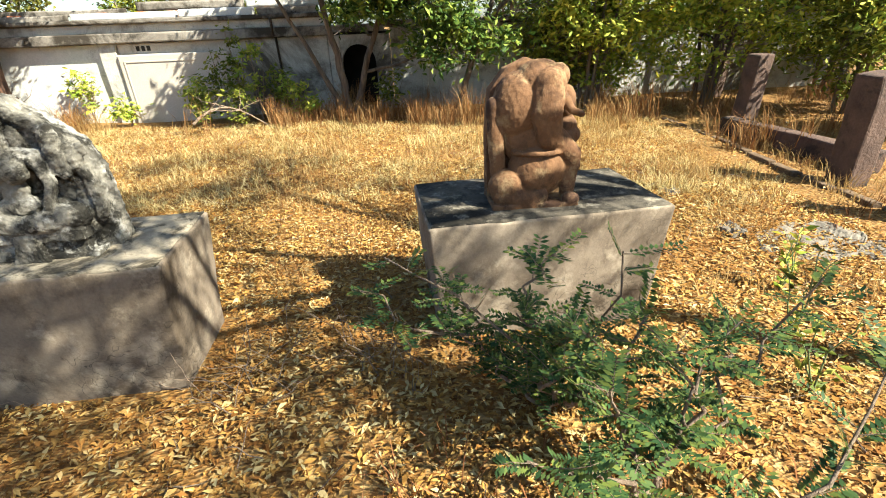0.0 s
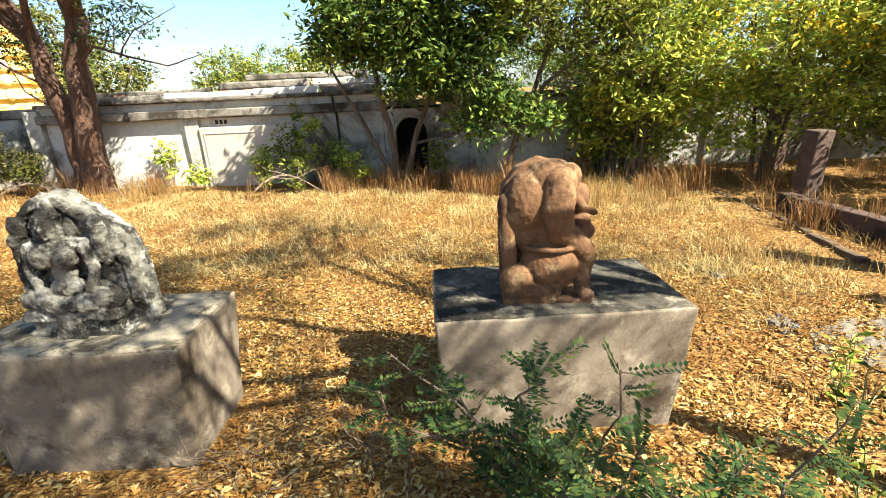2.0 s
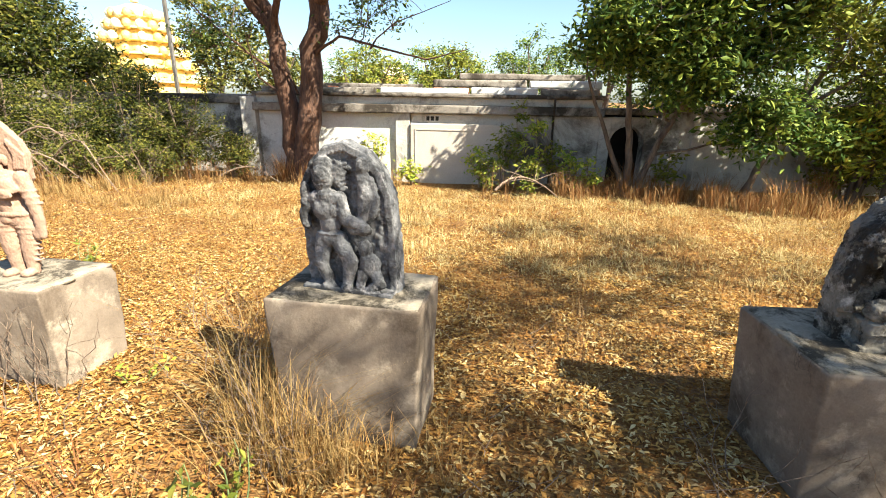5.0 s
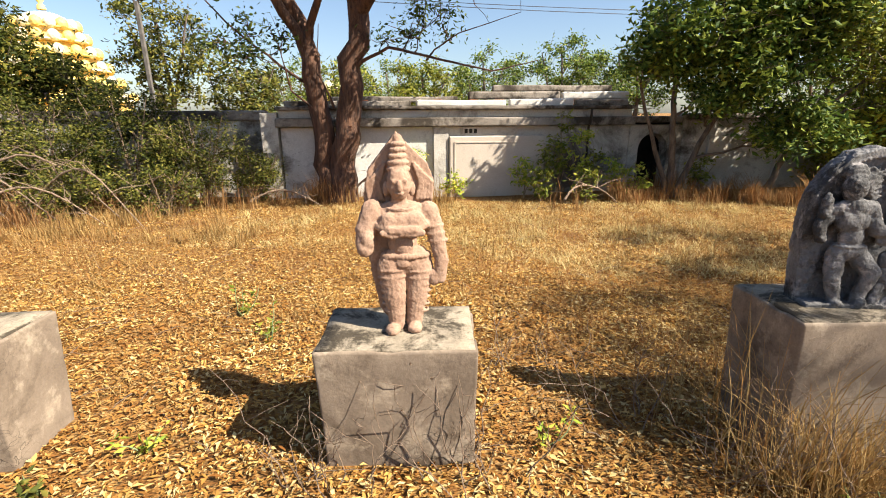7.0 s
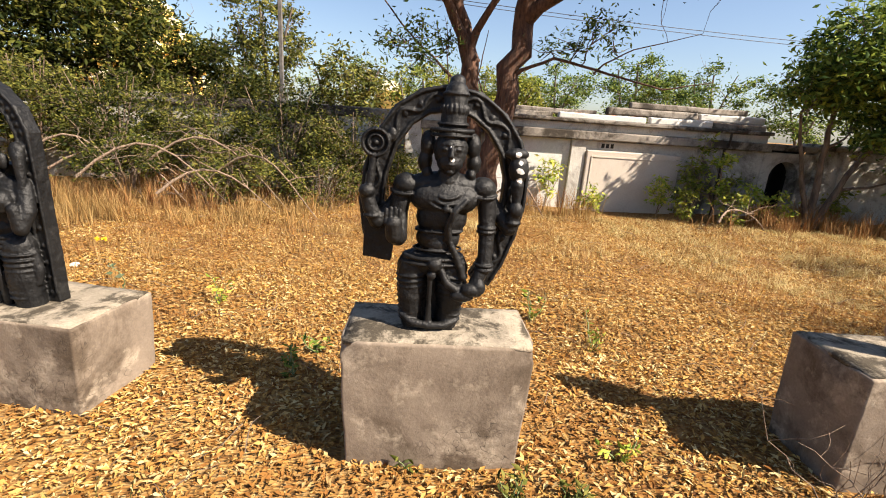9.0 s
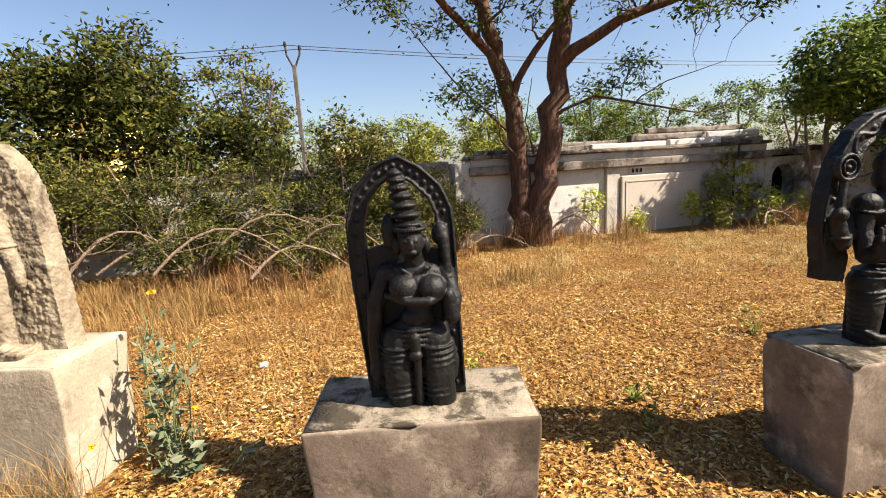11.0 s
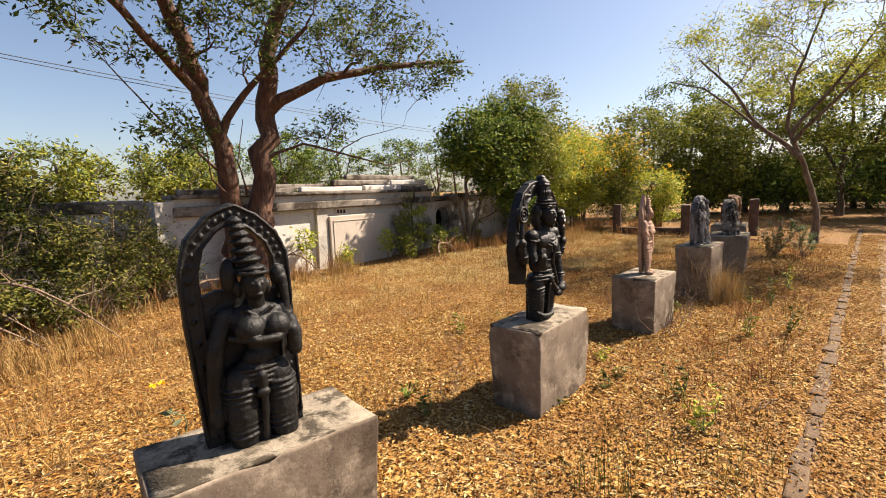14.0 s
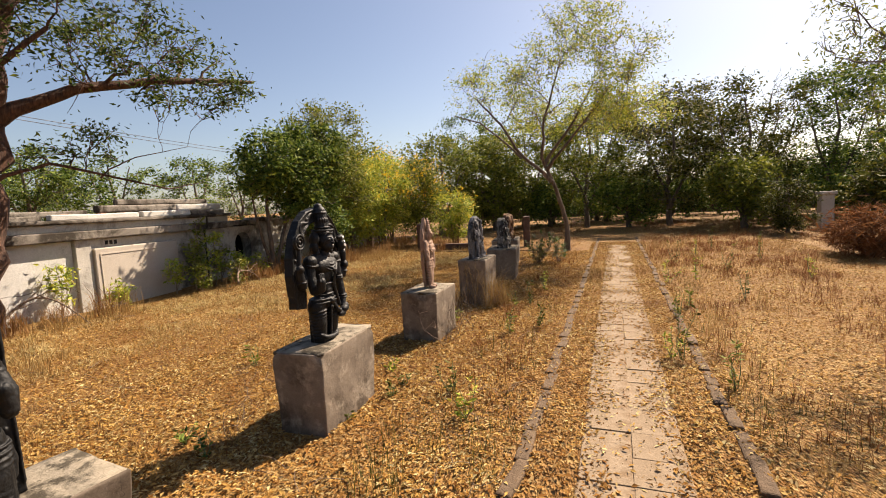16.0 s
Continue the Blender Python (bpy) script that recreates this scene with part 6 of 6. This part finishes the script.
for p, d, ln in (((-5.43, 1.45, 1.68), (-0.9, 0.1, 0.5), 0.13), ((-5.42, 1.46, 1.67), (0.7, 0.1, 0.5), 0.10), ((-5.42, 1.45, 1.65), (-0.6, -0.3, -0.25), 0.10), ((-5.23, 1.54, 1.71), (0.1, 0.0, -1), 0.16), ((-5.25, 1.54, 1.72), (-0.6, -0.2, 0.3), 0.15),
                 ((-5.12, 1.56, 1.81), (0.3, 0, -1), 0.15), ((-5.12, 1.56, 1.83), (-0.8, -0.2, 0.6), 0.16), ((-4.99, 1.56, 1.93), (0.6, 0.1, -0.6), 0.17), ((-4.99, 1.56, 1.95), (-0.7, -0.1, 0.7), 0.17), ((-4.9, 1.57, 2.06), (0.6, 0, 0.5), 0.18), ((-4.9, 1.57, 2.06), (-0.3, 0.2, 0.9), 0.16),
                 ((-5.56, 1.31, 1.50), (0.5, 0.2, -0.3), 0.12), ((-5.57, 1.31, 1.48), (-0.5, -0.2, 0.6), 0.13), ((-5.52, 1.33, 1.72), (-0.4, 0, -0.9), 0.14), ((-5.52, 1.34, 1.72), (0.8, 0.1, 0.2), 0.14), ((-5.42, 1.38, 1.92), (0.8, 0, -0.1), 0.15), ((-5.34, 1.4, 2.1), (0.5, 0, 0.8), 0.15), ((-5.34, 1.4, 2.1), (-0.6, 0, 0.5), 0.15),
                 ((-5.12, 1.52, 1.84), (0.2, 0, 0.9), 0.13), ((-5.35, 1.46, 1.46), (0.6, -0.1, -0.3), 0.10), ((-5.60, 1.30, 1.27), (-0.3, 0.1, -0.9), 0.13), ((-5.7, 1.24, 1.08), (-0.7, -0.2, 0.4), 0.14), ((-5.80, 1.20, 1.6), (0.7, 0, 0.3), 0.15), ((-5.80, 1.20, 1.6), (-0.7, 0, 0.4), 0.15), ((-5.7, 1.3, 1.95), (0.3, 0, 0.9), 0.15), ((-5.7, 1.3, 1.95), (-0.8, 0, 0.3), 0.15), ((-5.88, 1.1, 0.9), (0.8, 0.1, 0.3), 0.14), ((-5.88, 1.1, 0.8), (-0.8, 0, 0.3), 0.14)):
    broad_leaf(mk, p, d, ln * 0.62, ln * 0.15, (float(rng.normal(0, 0.4)), -0.8, 0.6))

for st in stems[:4]:
    for k in range(11):
        f = 0.35 + 0.64 * k / 10
        a = f * (len(st) - 1)
        i = min(int(a), len(st) - 2)
        q = Vector(st[i]).lerp(Vector(st[i + 1]), a - i)
        w = k * 2.4 + float(rng.uniform(-0.5, 0.5))
        broad_leaf(mk, q, (math.cos(w), math.sin(w) * 0.7, float(rng.uniform(-0.5, 0.7))), float(rng.uniform(0.07, 0.12)), float(rng.uniform(0.016, 0.026)), (float(rng.normal(0, 0.5)), -0.7, 0.6))

# ---- prickly poppies and small weeds ----
def weed(name, label, x, y, h, leaf, width, n, mat, stem, seed, flower=0, group="", spread=0.1):
    r = np.random.default_rng(seed)
    z = level(x, y)
    root = thing(name, pose(x, y, z), label, "weed", group)
    g = Gather()
    cen = []
    for k in range(max(1, n // 14)):
        top = Vector((float(r.normal(0, spread)), float(r.normal(0, spread)), h * float(r.uniform(0.65, 1.0))))
        pts, rad = wavy(r, (0, 0, -0.02), top, 0.005, 0.002, 6, 0.08)
        g = Gather()
        g.add(tube(pts, rad, 5))
        link_mesh("stalk", g.mesh("stalk"), stem, root)
        for _ in range(14):
            f = float(r.uniform(0.1, 1))
            cen.append(tuple(pts[0].lerp(pts[-1], f) + Vector(r.normal(0, 0.012, 3))))
    v, f = leaves(r, np.array(cen), leaf, width, 0.0, 0.3, 0.25)
    link_mesh("foliage", soup("foliage", v, f), mat, root)
    for k in range(flower):
        c = np.array([float(r.normal(0, spread)), float(r.normal(0, spread)), h * 0.98])
        v, f = leaves(r, np.repeat(c[None], 10, 0), 0.022, 0.9, 0.0, 0.2, 0.5)
        link_mesh("flower", soup("flower", v, f), M_YELLOW, root, "small yellow flower")
    return root


for k, (x, y, h, n) in enumerate(((-5.15, 2.80, 0.95, 130), (-5.05, 2.62, 0.35, 100), (-4.82, 2.62, 0.22, 24), (-3.95, 3.15, 0.55, 26), (-5.3, 3.0, 0.5, 50))):
    weed("prickly_poppy", "pale silvery-green prickly poppy with yellow flowers", x, y, h, 0.075, 0.42, n, M_THISTLE, M_GREENSTEM, 200 + k, 1 + k % 2, "prickly poppies")
for k, (x, y, h) in enumerate(((-2.55, 2.5, 0.20), (-1.78, 1.82, 0.10), (-0.8, 1.98, 0.14), (-0.95, 3.55, 0.32), (-1.35, 1.7, 0.14), (1.06, 1.95, 0.20), (2.1, 1.3, 0.24), (0.05, -0.72, 0.50), (0.1, -0.62, 0.35), (-0.6, 3.1, 0.22), (-1.1, 1.72, 0.12), (-3.4, 3.4, 0.2), (-2.46, 2.82, 0.2), (2.15, 1.1, 0.42), (3.4, 1.05, 0.38), (1.7, -0.85, 0.4), (3.0, -1.9, 0.5), (4.6, -1.5, 0.5), (5.6, -2.2, 0.6), (6.8, -1.4, 0.55), (8.2, -2.0, 0.6), (7.4, -3.2, 0.7), (9.6, -2.6, 0.7), (5.0, -3.4, 0.5), (-0.6, -1.0, 0.45), (1.0, 0.8, 0.3), (-1.6, 0.95, 0.3), (0.6, 1.1, 0.35), (-1.2, 1.2, 0.3), (4.2, -1.0, 0.45), (2.4, -1.1, 0.3), (8.1, 2.1, 0.5), (8.3, 2.5, 0.4), (7.9, 1.7, 0.45))):
    weed("weed", "small green weed in the dry leaves", x, y, h, 0.05 if h < 0.3 else 0.06, 0.4, 42 if k != 5 else 28, (M_LEAF, M_DUSTLEAF, M_LIGHTLEAF)[k % 3] if k not in (0, 12) else M_DARKLEAF, M_GREENSTEM, 230 + k, 0, "small weeds", 0.07)

# ---- loose twigs and thorny dry stalks round the pedestals ----
for k, (x, y, h, n) in enumerate(((0.08, 1.74, 0.45, 12), (0.72, 1.74, 0.55, 14), (1.55, 2.1, 0.55, 9), (2.2, 1.58, 0.60, 16), (1.9, 1.75, 0.5, 12), (5.4, 1.8, 0.35, 9), (4.15, 1.75, 0.40, 9), (-4.45, 2.6, 0.32, 5), (6.15, 1.95, 0.4, 10), (-6.2, 2.15, 0.3, 8), (-2.2, 2.6, 0.3, 6), (1.2, 2.6, 0.45, 8), (-6.6, 7.0, 0.9, 14), (-5.2, 6.9, 0.9, 12), (-3.4, 7.2, 0.6, 9), (-0.2, 8.2, 0.7, 9))):
    r = np.random.default_rng(300 + k)
    root = thing("dry_stalks", pose(x, y, level(x, y)), "dry branching grey-brown stalks", "dry plant", "dry stalks")
    g = Gather()
    for _ in range(n):
        a = Vector((float(r.normal(0, 0.10)), float(r.normal(0, 0.07)), -0.01))
        b = a + Vector((float(r.normal(0, 0.22)), float(r.normal(0, 0.12)), h * float(r.uniform(0.4, 1.1))))
        pts, rad = wavy(r, a, b, 0.0035, 0.0012, 7, 0.10)
        g = Gather()
        g.add(tube(pts, rad, 4))
        for _ in range(3):
            i = int(r.integers(2, 7))
            q, qr = wavy(r, pts[i], pts[i] + Vector(r.normal(0, 0.09, 3)) + Vector((0, 0, 0.06)), 0.002, 0.001, 4, 0.1)
            g.add(tube(q, qr, 3))
        link_mesh("stalk", g.mesh("stalk"), M_TWIG, root)

# ---- dry grass ----
def clear_of(p, pad=0.0):
    """Which places lie clear of the pedestals and the walk."""
    ok = np.ones(len(p), bool)
    for x, y, t, a, b, h, k in PEDESTALS:
        ok &= ~((abs(p[:, 0] - x) < a + pad) & (abs(p[:, 1] - y) < b + pad))
    return ok


def meadow(name, label, areas, height, mat, seed, tuft=14, lean=0.35, width=0.004, gap=-0.15):
    r = np.random.default_rng(seed)
    out = []
    for x0, x1, y0, y1, n in areas:
        c = np.stack([r.uniform(x0, x1, n), r.uniform(y0, y1, n)], 1)
        keep = np.array([noise.noise(Vector((x * 0.8, y * 0.8, seed))) > gap for x, y in c])
        out.append(c[keep])
    c = np.repeat(np.concatenate(out), tuft, 0)
    c = c + r.normal(0, 0.045, c.shape)
    c = c[clear_of(c, 0.03)]
    p = np.array([(x, y, level(x, y) - 0.01) for x, y in c])
    tall = np.array([0.55 + 0.9 * max(0.0, noise.noise(Vector((x * 1.3, y * 1.3, seed + 5))) + 0.3) for x, y in c])
    v, f = blades(r, p, height * tall, lean, width)
    tagged(link_mesh(name, soup(name, v, f), mat), label, "grass", kind="stuff")


meadow("tall_dry_grass", "tall russet dry grass along the wall", [(2.4, 9.2, 7.3, 8.7, 520), (9, 14, 6.5, 9, 200), (-7, -1.8, 6.4, 8.2, 420), (-13, -6.5, 4.5, 8.5, 300), (9.8, 12.2, 5.2, 7.6, 160), (-1.6, 0.6, 8.0, 8.8, 80)], 0.52, M_RUSSET, 401, 14, 0.45, 0.004, 0.02)
meadow("straw_grass", "thin straw-coloured grass in the clearing", [(-8, 9, 4.6, 7.6, 500), (6.8, 10.5, 3.6, 7.2, 420), (3.0, 6.4, 4.0, 6.0, 60), (-8, -4.4, 3.0, 5.0, 200), (1.6, 2.9, 1.4, 2.9, 60), (-7.4, -5.6, 2.0, 3.4, 90), (7.4, 9.4, 1.6, 3.4, 60)], 0.22, M_STRAW, 402, 9, 0.6, 0.0026, -0.1)
meadow("standing_stems", "thin brown dry stems standing in the leaf litter", [(-7, 9, 2.9, 7.0, 900), (3.0, 6.4, 2.6, 4.4, 160), (0.6, 2.4, 2.4, 4.4, 110), (-7.5, -5, 3.2, 5.5, 120)], 0.24, M_RUSSET, 409, 6, 0.5, 0.0016, -0.05)
meadow("straw_mat", "low trampled straw lying over the leaf litter", [(-8, 9.5, 3.4, 8.0, 2200), (-8, 9, 2.4, 3.6, 350)], 0.09, M_STRAW, 408, 9, 1.1, 0.003, -0.2)
meadow("bleached_straw", "sun-bleached flattened straw in the open clearing", [(0.8, 9.6, 4.2, 8.0, 3600), (6.2, 9.4, 3.2, 4.6, 420), (-2.5, 1.0, 5.4, 7.8, 500)], 0.085, M_PALESTRAW, 410, 9, 1.2, 0.003, -0.25)
meadow("field_grass", "dry brown grass in the field beside the walk", [(-6, 6, -6.5, -1.0, 1100), (6, 24, -12, -1.2, 2600), (5, 14, -4, -0.9, 700), (9, 24, 1.2, 5, 500), (-2, 9, 0.75, 1.5, 160)], 0.17, M_GREYSTRAW, 403, 11, 0.75, 0.0026)
meadow("field_stubble", "tall pale dry grass further out in the field", [(8, 24, -9, -1.2, 300), (5, 12, -2.2, -1.0, 40), (-4, 4, -2.4, -1.0, 60)], 0.30, M_STRAW, 404, 9, 0.55, 0.0024)
meadow("straw_clumps", "knee-high bright straw in front of the thicket", [(-8.5, -1.6, 5.6, 7.5, 520), (-10, -5.8, 3.6, 6.0, 260), (-1.6, 1.0, 7.4, 8.6, 60), (7.0, 10.0, 6.4, 8.2, 160)], 0.36, M_STRAW, 407, 12, 0.5, 0.003, -0.05)
meadow("green_grass", "sparse green weeds along the walk", [(-3.2, 2.5, 0.6, 1.25, 40), (-3.4, 6, -1.6, -0.95, 70), (-3.5, -1.2, 0.5, 1.4, 70), (-3.6, -0.8, -1.9, -0.95, 60)], 0.25, M_DUSTLEAF, 405, 5, 0.42, 0.0018, -0.3)
meadow("pedestal_grass", "dry grass tufts leaning on a pedestal", [(1.98, 2.50, 1.48, 1.74, 38), (-6.1, -5.4, 2.28, 2.56, 34), (1.7, 2.02, 1.6, 2.2, 9), (2.75, 2.95, 1.5, 2.0, 5)], 0.50, M_STRAW, 406, 15, 0.62, 0.0019, -1.0)

# ---- fallen leaves ----
def litter(name, label, areas, size, seed):
    r = np.random.default_rng(seed)
    c = np.concatenate([np.stack([r.uniform(x0, x1, n), r.uniform(y0, y1, n)], 1) for x0, x1, y0, y1, n in areas])
    c = c[clear_of(c, 0.0)]
    off = abs(c[:, 1] + 0.2)
    patch = np.array([noise.noise(Vector((x * 1.6, y * 2.4, 4))) for x, y in c])
    bare = (off < 0.36) & (c[:, 0] < 11) & (off < 0.155 + 0.26 * patch + r.normal(0, 0.05, len(c))) & (r.uniform(0, 1, len(c)) < 0.84)
    kerb = ((abs(c[:, 1] - 0.455) < 0.055) | (abs(c[:, 1] + 0.87) < 0.055)) & (r.uniform(0, 1, len(c)) < 0.6)
    c = c[~(bare | kerb)]
    n = len(c)
    z = np.array([level(x, y) for x, y in c]) + r.uniform(0.004, 0.022, n)
    a = r.uniform(0, 2 * math.pi, n)
    d = np.stack([np.cos(a), np.sin(a), r.normal(0, 0.22, n)], 1)
    s = np.stack([-np.sin(a), np.cos(a), r.normal(0, 0.22, n)], 1)
    ln = (size * (0.3 + 1.3 * r.uniform(0, 1, n) ** 1.6))[:, None]
    w = ln * r.uniform(0.11, 0.25, n)[:, None]
    p = np.concatenate([c, z[:, None]], 1)
    lift = np.zeros((n, 3))
    lift[:, 2] = r.uniform(0.0, 0.014, n)
    v = np.stack([p - d * ln * 0.5, p + s * w + lift, p + d * ln * 0.5 + lift * 0.7, p - s * w + lift], 1).reshape(-1, 3)
    i = np.arange(n)[:, None] * 4
    tagged(link_mesh(name, soup(name, v, np.concatenate([i + [[0, 1, 2]], i + [[0, 2, 3]]])), M_LITTER), label, "leaf litter", kind="stuff")


litter("leaf_litter", "thick litter of curled golden-brown dry leaves", [(-8.5, 9.5, 0.62, 4.4, 230000), (-8.5, 9.5, 4.4, 8.3, 120000), (-7, 12, -1.0, 0.62, 84000), (-6, 12, -5, -1.0, 90000), (12, 22, -8, 6, 22000), (9.5, 13, 1, 8.5, 9000)], 0.034, 501)

# ---- dry twigs lying on the leaves ----
rng = np.random.default_rng(611)
g = Gather()
for k in range(900):
    x, y = float(rng.uniform(-8, 9.5)), float(0.65 + 7.2 * rng.uniform(0, 1) ** 1.4)
    if not clear_of(np.array([[x, y]]), 0.12)[0]:
        continue
    w, ln = float(rng.uniform(0, 2 * math.pi)), float(rng.uniform(0.06, 0.34))
    q, qr = wavy(rng, (x, y, level(x, y) + 0.022), (x + ln * math.cos(w), y + ln * math.sin(w), level(x, y) + float(rng.uniform(0.02, 0.07))), 0.0032, 0.0012, 5, 0.09)
    g.add(tube(q, qr, 4))
tagged(link_mesh("fallen_twigs", g.mesh("fallen_twigs"), M_TWIG), "thin dry twigs scattered over the leaf litter", "twigs", kind="stuff")

# ---- fallen boughs ----
for k, (x, y, ln, hh, t) in enumerate(((-6.6, 7.2, 2.4, 0.75, 8), (-6.2, 6.9, 1.9, 0.6, -14), (-7.2, 7.0, 1.6, 0.9, 20), (-5.2, 7.0, 2.2, 1.0, 5), (-4.4, 6.8, 1.8, 0.8, -10), (-5.8, 6.6, 2.0, 0.9, 15), (-4.9, 6.5, 1.5, 0.6, 24), (-1.9, 7.9, 1.2, 0.3, 12), (-0.4, 8.1, 1.0, 0.5, -30), (3.2, 7.6, 1.1, 0.35, 25))):
    r = np.random.default_rng(700 + k)
    bough = thing("fallen_branch", pose(x, y, level(x, y), 0, 0, t), "bare arching fallen branch, sun-bleached brown", "branch", "fallen branches")
    pts = [Vector((ln * (f - 0.5), 0.1 * math.sin(5 * f), hh * math.sin(math.pi * min(1, 0.15 + f * 0.85)))) for f in np.linspace(0, 1, 9)]
    pts[-1].z = 0.0
    g = Gather()
    g.add(tube(pts, [0.022 - 0.0018 * i for i in range(9)], 7))
    link_mesh("bough", g.mesh("bough"), M_TWIG, bough)
    for j in range(9):
        a = pts[int(r.integers(1, 8))]
        q, qr = wavy(r, a, a + Vector((float(r.normal(0, 0.3)), float(r.normal(0, 0.2)), float(r.uniform(-0.05, 0.3)))), 0.008, 0.002, 5, 0.1)
        g = Gather()
        g.add(tube(q, qr, 5))
        link_mesh("twig", g.mesh("twig"), M_TWIG, bough)
